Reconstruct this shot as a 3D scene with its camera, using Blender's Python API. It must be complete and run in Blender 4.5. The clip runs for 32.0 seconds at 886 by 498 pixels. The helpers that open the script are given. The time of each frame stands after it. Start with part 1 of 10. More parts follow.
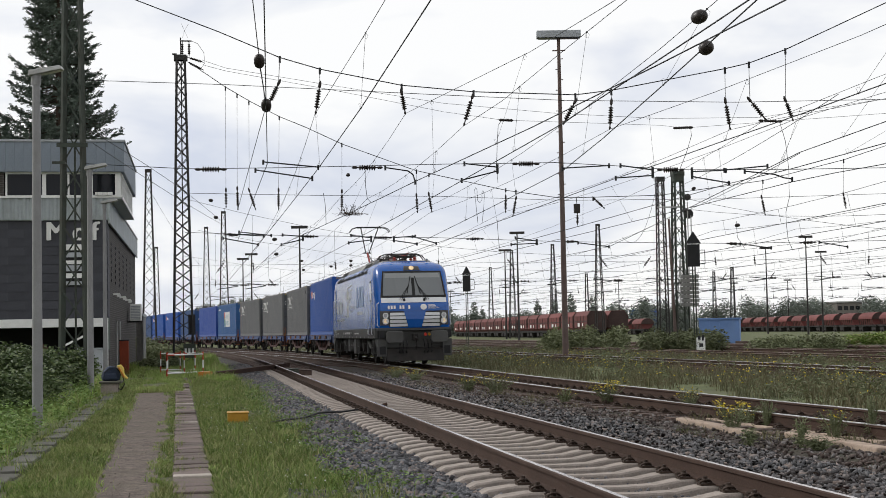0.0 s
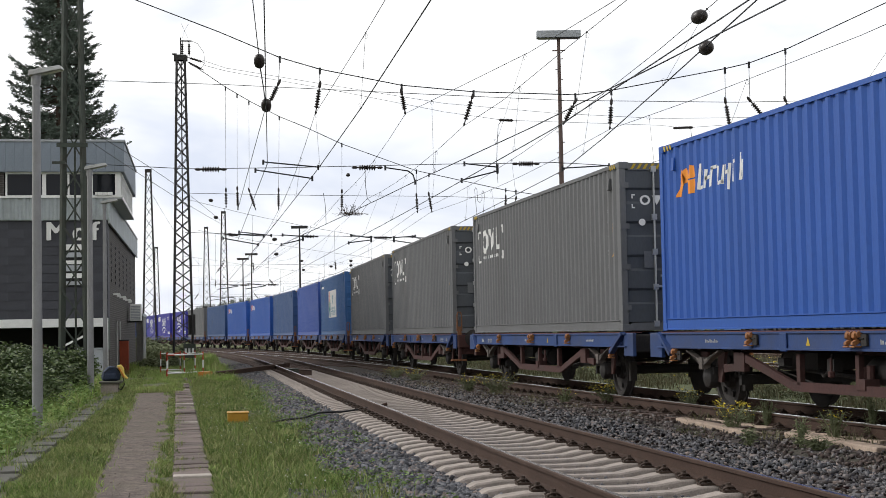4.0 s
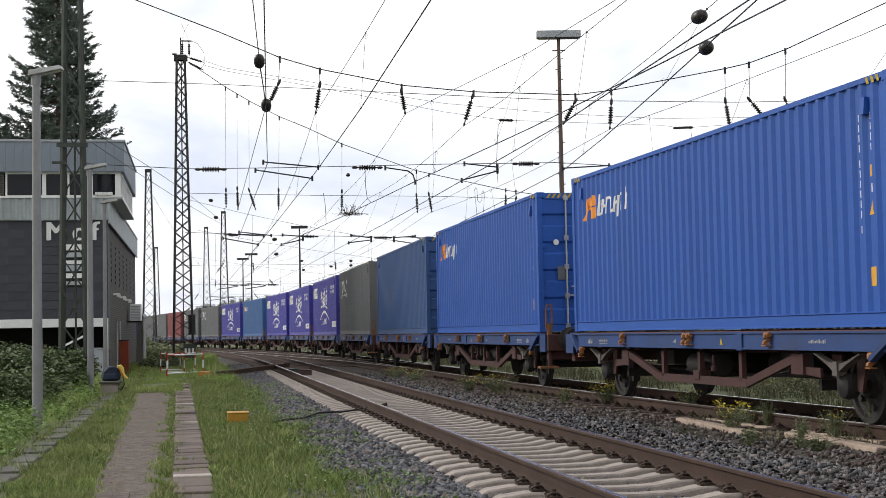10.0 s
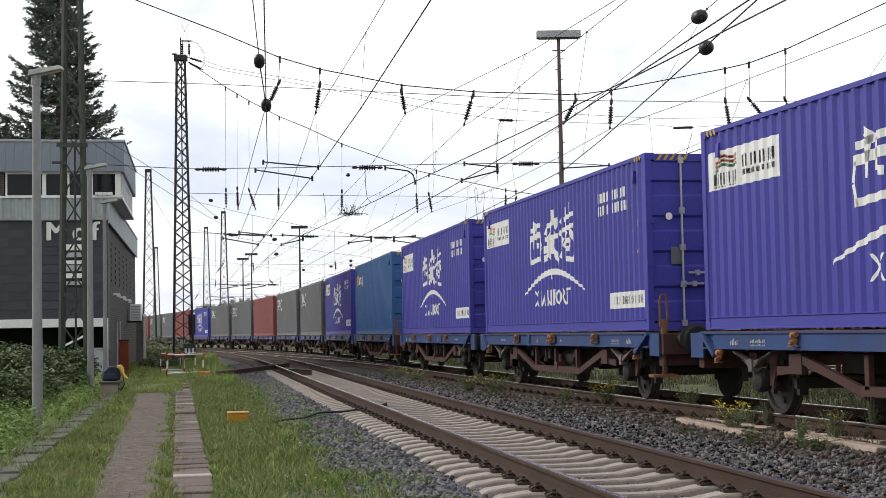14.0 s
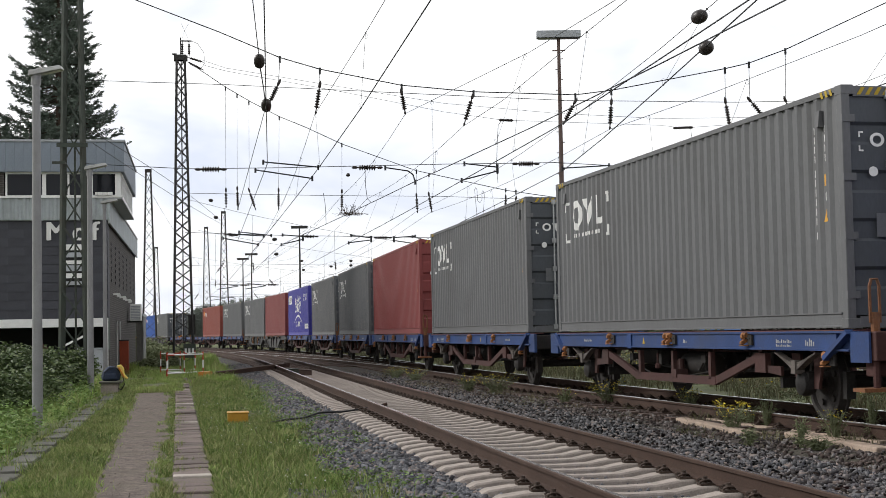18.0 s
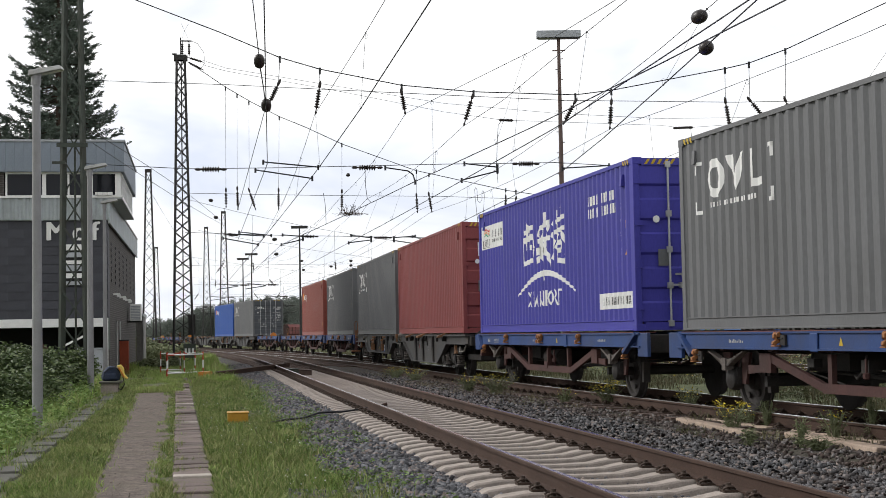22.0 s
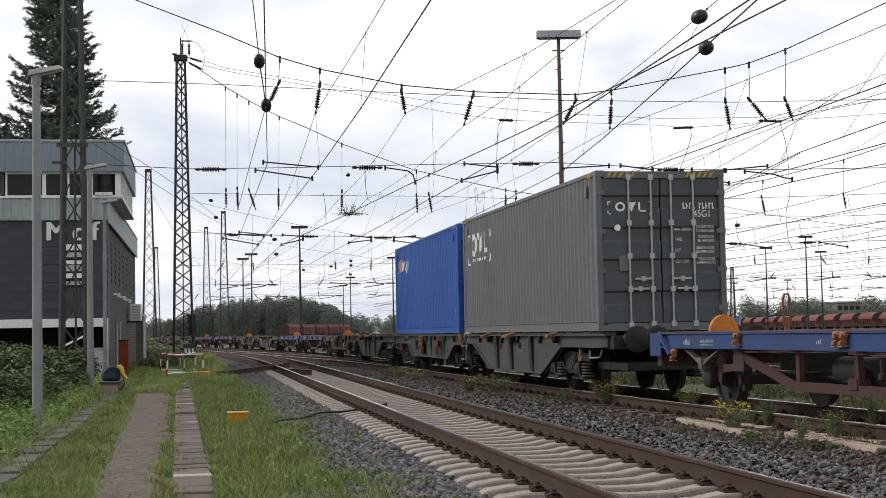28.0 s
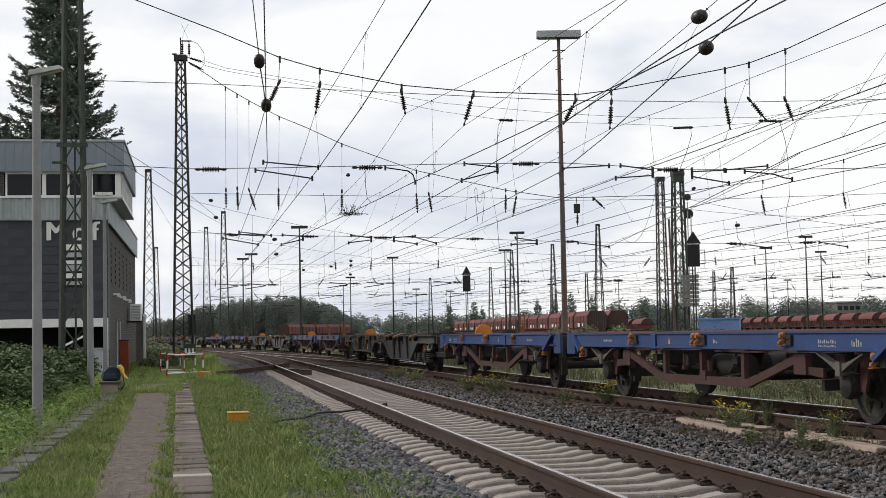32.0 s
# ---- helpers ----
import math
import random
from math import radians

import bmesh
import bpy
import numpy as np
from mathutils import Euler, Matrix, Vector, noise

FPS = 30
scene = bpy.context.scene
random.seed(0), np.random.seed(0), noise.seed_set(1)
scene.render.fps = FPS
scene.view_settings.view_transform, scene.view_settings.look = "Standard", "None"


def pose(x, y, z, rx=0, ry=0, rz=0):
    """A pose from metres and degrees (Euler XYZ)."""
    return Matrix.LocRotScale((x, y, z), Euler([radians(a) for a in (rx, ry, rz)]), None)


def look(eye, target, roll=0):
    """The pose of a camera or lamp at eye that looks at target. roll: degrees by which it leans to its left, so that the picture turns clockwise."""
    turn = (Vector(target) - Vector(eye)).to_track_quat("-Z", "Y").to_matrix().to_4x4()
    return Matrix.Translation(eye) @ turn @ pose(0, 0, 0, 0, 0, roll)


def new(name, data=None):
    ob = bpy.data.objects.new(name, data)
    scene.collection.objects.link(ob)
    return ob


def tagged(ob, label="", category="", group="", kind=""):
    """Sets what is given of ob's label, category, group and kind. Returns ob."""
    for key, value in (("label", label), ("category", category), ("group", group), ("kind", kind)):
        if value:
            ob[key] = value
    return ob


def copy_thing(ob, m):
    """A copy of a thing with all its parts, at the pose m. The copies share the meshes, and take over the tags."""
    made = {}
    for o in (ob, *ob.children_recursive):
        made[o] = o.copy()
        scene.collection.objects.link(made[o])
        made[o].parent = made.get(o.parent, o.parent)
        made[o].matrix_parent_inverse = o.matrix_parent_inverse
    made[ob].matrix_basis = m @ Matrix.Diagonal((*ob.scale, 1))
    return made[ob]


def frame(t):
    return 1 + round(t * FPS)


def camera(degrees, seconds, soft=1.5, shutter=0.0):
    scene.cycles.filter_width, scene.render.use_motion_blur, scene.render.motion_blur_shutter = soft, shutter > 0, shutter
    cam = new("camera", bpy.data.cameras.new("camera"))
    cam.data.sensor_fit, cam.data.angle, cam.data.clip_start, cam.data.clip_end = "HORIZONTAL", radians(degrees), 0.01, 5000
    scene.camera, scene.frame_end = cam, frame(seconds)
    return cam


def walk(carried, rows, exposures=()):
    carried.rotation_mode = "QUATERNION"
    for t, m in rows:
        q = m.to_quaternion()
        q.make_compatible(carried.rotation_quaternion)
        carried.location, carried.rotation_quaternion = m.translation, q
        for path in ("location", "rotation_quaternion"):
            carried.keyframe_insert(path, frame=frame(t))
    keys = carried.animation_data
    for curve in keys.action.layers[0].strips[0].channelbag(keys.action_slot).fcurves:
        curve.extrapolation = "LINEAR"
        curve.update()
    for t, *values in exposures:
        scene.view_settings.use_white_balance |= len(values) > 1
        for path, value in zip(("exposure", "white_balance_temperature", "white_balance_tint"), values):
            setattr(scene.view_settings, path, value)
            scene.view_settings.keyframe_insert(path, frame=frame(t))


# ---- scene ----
# Camera: a fixed long lens beside the near track, 1.21 m over the rail heads.
cam = camera(32.484, 32.0, 0.55)
EYE = (0.0, 0.0, 1.2098)
VIEW = look(EYE, (0.0, 99.8525, 1.2098 + 5.4301), -1.0784)
walk(cam, [(0.0, VIEW), (32.0, VIEW)],
     exposures=[(0.0, -0.01), (1.5, 0.03), (4.0, 0.21), (9.0, 0.26), (25.0, 0.26), (28.0, 0.09), (32.0, -0.01)])

# ---- sky and sun: a bright, broken overcast ----
world = bpy.data.worlds.new("sky")
scene.world = world
world.use_nodes = True
wn, wl = world.node_tree.nodes, world.node_tree.links
sky = wn.new("ShaderNodeTexSky")
sky.sky_type = "NISHITA"
sky.sun_disc = False
sky.sun_elevation = radians(30)
sky.sun_rotation = radians(-64)
wco = wn.new("ShaderNodeTexCoord")
wmap = wn.new("ShaderNodeMapping")
wmap.inputs["Scale"].default_value = (1.0, 1.0, 2.6)
wmap.inputs["Location"].default_value = (3.318, -2.894, -0.821)
wl.new(wco.outputs["Generated"], wmap.inputs["Vector"])
cloud = wn.new("ShaderNodeTexNoise")
cloud.inputs["Scale"].default_value = 4.6
cloud.inputs["Detail"].default_value = 5.0
cloud.inputs["Roughness"].default_value = 0.52
cloud.inputs["Distortion"].default_value = 0.35
wl.new(wmap.outputs["Vector"], cloud.inputs["Vector"])
ramp = wn.new("ShaderNodeValToRGB")
ramp.color_ramp.elements[0].position = 0.30
ramp.color_ramp.elements[0].color = (0.66, 0.705, 0.82, 1)
ramp.color_ramp.elements[1].position = 0.52
ramp.color_ramp.elements[1].color = (1.0, 1.0, 1.0, 1)
wl.new(cloud.outputs["Fac"], ramp.inputs["Fac"])
cloudbg = wn.new("ShaderNodeBackground")
cloudbg.inputs["Strength"].default_value = 1.03
wl.new(ramp.outputs["Color"], cloudbg.inputs["Color"])
skybg = wn.new("ShaderNodeBackground")
skybg.inputs["Strength"].default_value = 0.1
wl.new(sky.outputs["Color"], skybg.inputs["Color"])
wmix = wn.new("ShaderNodeMixShader")
wmix.inputs["Fac"].default_value = 0.94
wl.new(skybg.outputs["Background"], wmix.inputs[1])
wl.new(cloudbg.outputs["Background"], wmix.inputs[2])
wout = [n for n in wn if n.type == "OUTPUT_WORLD"][0]
wl.new(wmix.outputs["Shader"], wout.inputs["Surface"])
sun = new("sun", bpy.data.lights.new("sun", "SUN"))
sun.data.energy, sun.data.angle, sun.data.color = 1.8, radians(18), (1.0, 0.97, 0.92)
sun.matrix_basis = look((0, 0, 30), (46, -24, 0))


# ---- materials ----
def mat(name, col, rough=0.6, metal=0.0, var=0.18, scale=2.0, bump=0.15, fine=45.0, rand=0.0,
        dirt=None, dirt_amt=0.0, dirt_scale=1.3, stretch=(1, 1, 1), spec=0.22, coat=0.0, odd=None, odd_amt=0.25):
    """A painted, stained or grained surface: two scales of noise on the colour, fine relief, optional dirt."""
    m = bpy.data.materials.new(name)
    m.use_nodes = True
    n, l = m.node_tree.nodes, m.node_tree.links
    bs = n["Principled BSDF"]
    bs.inputs["Roughness"].default_value = rough
    bs.inputs["Metallic"].default_value = metal
    bs.inputs["Specular IOR Level"].default_value = spec
    bs.inputs["Coat Weight"].default_value = coat
    tc = n.new("ShaderNodeTexCoord")
    mp = n.new("ShaderNodeMapping")
    mp.inputs["Scale"].default_value = stretch
    l.new(tc.outputs["Object"], mp.inputs["Vector"])
    vec = mp.outputs["Vector"]
    n1 = n.new("ShaderNodeTexNoise")
    n1.inputs["Scale"].default_value = scale
    n1.inputs["Detail"].default_value = 4
    l.new(vec, n1.inputs["Vector"])
    n2 = n.new("ShaderNodeTexNoise")
    n2.inputs["Scale"].default_value = fine
    n2.inputs["Detail"].default_value = 3
    l.new(vec, n2.inputs["Vector"])
    add = n.new("ShaderNodeMath")
    add.operation = "ADD"
    l.new(n1.outputs["Fac"], add.inputs[0])
    l.new(n2.outputs["Fac"], add.inputs[1])
    last = add.outputs[0]
    lo, hi = 1.0 - var * 1.6, 1.0 + var * 1.6
    mr = n.new("ShaderNodeMapRange")
    mr.inputs["From Min"].default_value, mr.inputs["From Max"].default_value = 0.55, 1.45
    mr.inputs["To Min"].default_value, mr.inputs["To Max"].default_value = lo, hi
    l.new(last, mr.inputs["Value"])
    val = mr.outputs["Result"]
    if rand:
        oi = n.new("ShaderNodeObjectInfo")
        geo = n.new("ShaderNodeNewGeometry")
        rr = n.new("ShaderNodeMath")
        rr.operation = "ADD"
        l.new(oi.outputs["Random"], rr.inputs[0])
        l.new(geo.outputs["Random Per Island"], rr.inputs[1])
        r2 = n.new("ShaderNodeMapRange")
        r2.inputs["From Max"].default_value = 2.0
        r2.inputs["To Min"].default_value, r2.inputs["To Max"].default_value = 1 - rand, 1 + rand
        l.new(rr.outputs[0], r2.inputs["Value"])
        mu = n.new("ShaderNodeMath")
        mu.operation = "MULTIPLY"
        l.new(val, mu.inputs[0])
        l.new(r2.outputs["Result"], mu.inputs[1])
        val = mu.outputs[0]
    vm = n.new("ShaderNodeVectorMath")
    vm.operation = "SCALE"
    vm.inputs[0].default_value = col
    l.new(val, vm.inputs["Scale"])
    out = vm.outputs["Vector"]
    if dirt:
        n3 = n.new("ShaderNodeTexNoise")
        n3.inputs["Scale"].default_value = dirt_scale
        n3.inputs["Detail"].default_value = 7
        n3.inputs["Roughness"].default_value = 0.65
        l.new(vec, n3.inputs["Vector"])
        m3 = n.new("ShaderNodeMapRange")
        m3.inputs["From Min"].default_value, m3.inputs["From Max"].default_value = 0.45, 0.72
        m3.inputs["To Max"].default_value = dirt_amt
        l.new(n3.outputs["Fac"], m3.inputs["Value"])
        mx = n.new("ShaderNodeMix")
        mx.data_type = "RGBA"
        l.new(m3.outputs["Result"], mx.inputs[0])
        l.new(out, mx.inputs[6])
        mx.inputs[7].default_value = (*dirt, 1)
        out = mx.outputs[2]
    if odd:
        ge = n.new("ShaderNodeNewGeometry")
        th = n.new("ShaderNodeMapRange")
        th.inputs["From Min"].default_value, th.inputs["From Max"].default_value = 1 - odd_amt - 0.08, 1 - odd_amt + 0.08
        l.new(ge.outputs["Random Per Island"], th.inputs["Value"])
        mo = n.new("ShaderNodeMix")
        mo.data_type = "RGBA"
        l.new(th.outputs["Result"], mo.inputs[0])
        l.new(out, mo.inputs[6])
        mo.inputs[7].default_value = (*odd, 1)
        out = mo.outputs[2]
    l.new(out, bs.inputs["Base Color"])
    if bump:
        bp = n.new("ShaderNodeBump")
        bp.inputs["Strength"].default_value = bump
        bp.inputs["Distance"].default_value = 0.01
        l.new(n2.outputs["Fac"], bp.inputs["Height"])
        l.new(bp.outputs["Normal"], bs.inputs["Normal"])
    return m


def glow(name, col, strength):
    m = bpy.data.materials.new(name)
    m.use_nodes = True
    bs = m.node_tree.nodes["Principled BSDF"]
    bs.inputs["Base Color"].default_value = (*col, 1)
    bs.inputs["Emission Color"].default_value = (*col, 1)
    bs.inputs["Emission Strength"].default_value = strength
    return m


def glass_mat(name, tint=(0.02, 0.025, 0.03), spec=0.7):
    m = bpy.data.materials.new(name)
    m.use_nodes = True
    bs = m.node_tree.nodes["Principled BSDF"]
    bs.inputs["Base Color"].default_value = (*tint, 1)
    bs.inputs["Roughness"].default_value = 0.04
    bs.inputs["Specular IOR Level"].default_value = spec
    bs.inputs["Coat Weight"].default_value = 0.3 if spec > 0.5 else 0.0
    return m


GRIME = (0.045, 0.042, 0.038)
m_rail = mat("rail_steel_rusty", (0.05, 0.029, 0.021), 0.85, 0.0, 0.25, 1.5, 0.3, 60)
m_railtop = mat("rail_head_polished", (0.50, 0.50, 0.51), 0.16, 0.95, 0.1, 3, 0.02, 80)
m_railedge = mat("rail_edge_shiny", (0.24, 0.225, 0.215), 0.45, 0.6, 0.1, 3, 0.05, 80)
m_railtop_near = mat("rail_head_worn", (0.34, 0.29, 0.27), 0.22, 0.9, 0.15, 3, 0.03, 80)
m_railtop_dull = mat("rail_head_dull", (0.16, 0.10, 0.075), 0.45, 0.5, 0.2, 3, 0.1, 80)
m_concrete = mat("sleeper_concrete", (0.29, 0.25, 0.22), 0.9, 0, 0.2, 4, 0.5, 70, 0.16, (0.12, 0.1, 0.085), 0.55, 5)
m_timber = mat("sleeper_timber", (0.085, 0.06, 0.05), 0.9, 0, 0.3, 3, 0.5, 60, 0.2)
m_clip = mat("clip_steel", (0.062, 0.045, 0.036), 0.7, 0.4, 0.25, 10, 0.2, 90)
m_stone = mat("ballast_stone", (0.082, 0.083, 0.089), 0.9, 0, 0.25, 14, 0.5, 90, 1.7, (0.10, 0.065, 0.055), 0.3, 0.6, odd=(0.21, 0.17, 0.15), odd_amt=0.14)
m_stone_mix = mat("ballast_stone_weathered", (0.172, 0.170, 0.176), 0.92, 0, 0.25, 14, 0.5, 90, 1.4, (0.13, 0.085, 0.065), 0.35, 0.6, odd=(0.22, 0.18, 0.16), odd_amt=0.12)
m_stone_brown = mat("ballast_stone_brown", (0.165, 0.142, 0.126), 0.92, 0, 0.25, 14, 0.5, 90, 0.5, (0.10, 0.055, 0.035), 0.6, 0.7)
m_stone_rust = mat("ballast_stone_rusty", (0.125, 0.105, 0.098), 0.92, 0, 0.25, 14, 0.5, 90, 1.2, (0.10, 0.055, 0.038), 0.5, 0.7, odd=(0.19, 0.18, 0.175), odd_amt=0.15)
# Far darker than its stones: shade in the gaps put into the bed's colour.
m_ballast = mat("ballast_bed", (0.028, 0.027, 0.027), 0.95, 0, 0.5, 22, 1.0, 30, 0, (0.075, 0.05, 0.035), 0.5, 0.5)
m_ballast_brown = mat("ballast_bed_brown", (0.050, 0.042, 0.038), 0.95, 0, 0.5, 22, 1.0, 30, 0, (0.055, 0.06, 0.03), 0.6, 0.5)
m_ballast_black = mat("ballast_bed_black", (0.022, 0.021, 0.020), 0.85, 0, 0.5, 22, 1.0, 30, 0, (0.04, 0.034, 0.028), 0.5, 0.5)
m_ground = mat("soil_and_moss", (0.10, 0.115, 0.05), 0.95, 0, 0.35, 0.8, 0.8, 14, 0, (0.09, 0.075, 0.055), 0.7, 0.25)
m_gravel = mat("path_gravel", (0.112, 0.089, 0.076), 0.95, 0, 0.55, 9, 1.0, 45, 0, (0.085, 0.08, 0.05), 0.45, 0.9)
m_plank = mat("plank_concrete", (0.135, 0.105, 0.094), 0.9, 0, 0.3, 3, 0.5, 50, 0.45, (0.1, 0.09, 0.06), 0.5, 2)
m_plank_light = mat("plank_light", (0.36, 0.32, 0.28), 0.9, 0, 0.2, 3, 0.4, 50, 0.1)
m_flag = mat("flagstone", (0.098, 0.094, 0.082), 0.9, 0, 0.25, 3, 0.5, 40, 0.25, (0.07, 0.075, 0.04), 0.6, 1.5)
m_grass = mat("grass_blade", (0.165, 0.24, 0.058), 0.75, 0, 0.42, 0.9, 0, 20, 0.9, (0.225, 0.235, 0.085), 0.65, 0.55, odd=(0.34, 0.32, 0.15), odd_amt=0.18)
m_grass_dry = mat("dry_weed", (0.095, 0.098, 0.052), 0.8, 0, 0.35, 0.3, 0, 20, 0.7, (0.15, 0.095, 0.06), 0.75, 0.3, odd=(0.20, 0.18, 0.10), odd_amt=0.12)
m_leaf = mat("leaf_bramble", (0.074, 0.108, 0.038), 0.55, 0, 0.3, 1.2, 0, 20, 0.65, (0.04, 0.06, 0.025), 0.6, 0.8, odd=(0.15, 0.18, 0.08), odd_amt=0.12)
m_conifer = mat("conifer_needles", (0.12, 0.15, 0.12), 0.7, 0, 0.3, 0.7, 0, 12, 0.55)
m_bark = mat("bark", (0.07, 0.05, 0.038), 0.9, 0, 0.3, 4, 0.8, 30)
# Far foliage greyed and lightened: distance haze put into the base colours.
m_hillleaf_hazed = mat("hill_foliage_hazed", (0.165, 0.185, 0.16), 0.85, 0, 0.3, 0.06, 0, 2.0, 0.18)
m_farleaf_hazed = mat("far_foliage_hazed", (0.145, 0.165, 0.14), 0.8, 0, 0.3, 0.06, 0, 2.0, 0.28)
m_weedleaf = mat("weed_leaf", (0.125, 0.14, 0.072), 0.7, 0, 0.3, 2, 0, 20, 0.5)
m_weedleaf_green = mat("nettle_leaf", (0.12, 0.185, 0.05), 0.65, 0, 0.3, 1.0, 0, 20, 0.55, (0.07, 0.12, 0.03), 0.6, 0.6)
m_yellow_flower = mat("yellow_petals", (0.48, 0.38, 0.035), 0.6, 0, 0.15, 5, 0, 40, 0.2)
m_lattice = mat("lattice_green_grey", (0.055, 0.065, 0.055), 0.65, 0.3, 0.25, 1.5, 0.2, 40, 0, (0.07, 0.045, 0.03), 0.35, 1.2)
m_lattice_dark = mat("lattice_dark", (0.042, 0.041, 0.040), 0.7, 0.2, 0.2, 1.5, 0.1, 40, 0, (0.06, 0.035, 0.025), 0.3, 1.0)
m_wire = mat("wire_copper_dark", (0.035, 0.036, 0.038), 0.6, 0.4, 0.1, 1, 0, 20)
m_insul = mat("insulator_brown_black", (0.03, 0.024, 0.022), 0.35, 0, 0.15, 5, 0, 40)
m_galv = mat("galvanised_steel", (0.36, 0.36, 0.35), 0.5, 0.4, 0.12, 3, 0.1, 60, 0, (0.2, 0.19, 0.17), 0.4, 1.0)
m_pole_rust = mat("pole_brown_paint", (0.13, 0.095, 0.085), 0.75, 0.1, 0.22, 1.5, 0.2, 40, 0, (0.07, 0.04, 0.03), 0.5, 1.0)
m_cladding = mat("fibre_cement_slate", (0.05, 0.051, 0.06), 0.6, 0, 0.18, 1.2, 0.15, 40, 0.16)
m_cladtrim = mat("trim_metal_grey", (0.36, 0.38, 0.40), 0.5, 0.2, 0.1, 2, 0.05, 40, 0, (0.2, 0.2, 0.19), 0.3, 1.2)
m_fascia = mat("fascia_blue_grey_sheet", (0.20, 0.23, 0.27), 0.55, 0.1, 0.1, 1.0, 0.05, 30, 0.05, (0.14, 0.15, 0.16), 0.4, 0.8)
m_window_white = mat("window_frame_white", (0.7, 0.7, 0.68), 0.45, 0, 0.06, 3, 0, 30)
m_glass = glass_mat("window_glass_dark", (0.012, 0.013, 0.016), 0.18)
# Near-black colour stands for the shade inside and under the house.
m_interior_shade = mat("interior_shade_black", (0.02, 0.02, 0.02), 0.9, 0, 0.1, 1, 0, 10)
m_mortar = mat("mortar_grey", (0.17, 0.155, 0.14), 0.95, 0, 0.15, 8, 0.3, 60)
m_white = mat("white_paint", (0.72, 0.72, 0.70), 0.6, 0, 0.06, 3, 0.05, 40, 0, (0.4, 0.39, 0.36), 0.3, 1.5)
m_red = mat("red_paint", (0.42, 0.055, 0.03), 0.55, 0, 0.12, 3, 0.05, 40, 0, (0.3, 0.08, 0.05), 0.4, 4)
m_orange = mat("orange_paint", (0.55, 0.19, 0.03), 0.55, 0, 0.18, 5, 0.1, 40, 0, (0.12, 0.055, 0.03), 0.75, 5)
m_lock = mat("lock_orange_worn", (0.29, 0.12, 0.042), 0.6, 0, 0.25, 8, 0.1, 40, 0, (0.07, 0.04, 0.028), 0.8, 7)
m_orange_worn = mat("worn_orange_rail", (0.19, 0.08, 0.035), 0.65, 0, 0.25, 6, 0.1, 40, 0, (0.07, 0.045, 0.035), 0.8, 6)
m_yellow = mat("yellow_paint", (0.36, 0.19, 0.02), 0.55, 0, 0.12, 3, 0.05, 40, 0, (0.3, 0.2, 0.05), 0.4, 3)
m_black = mat("black_paint", (0.02, 0.02, 0.021), 0.6, 0, 0.2, 3, 0.1, 40)
m_navy = mat("navy_fabric", (0.03, 0.04, 0.065), 0.85, 0, 0.2, 10, 0.4, 120)
m_bluehut = mat("hut_blue_sheet", (0.13, 0.22, 0.44), 0.55, 0, 0.1, 1, 0.05, 20, 0, (0.2, 0.27, 0.42), 0.4, 0.6)


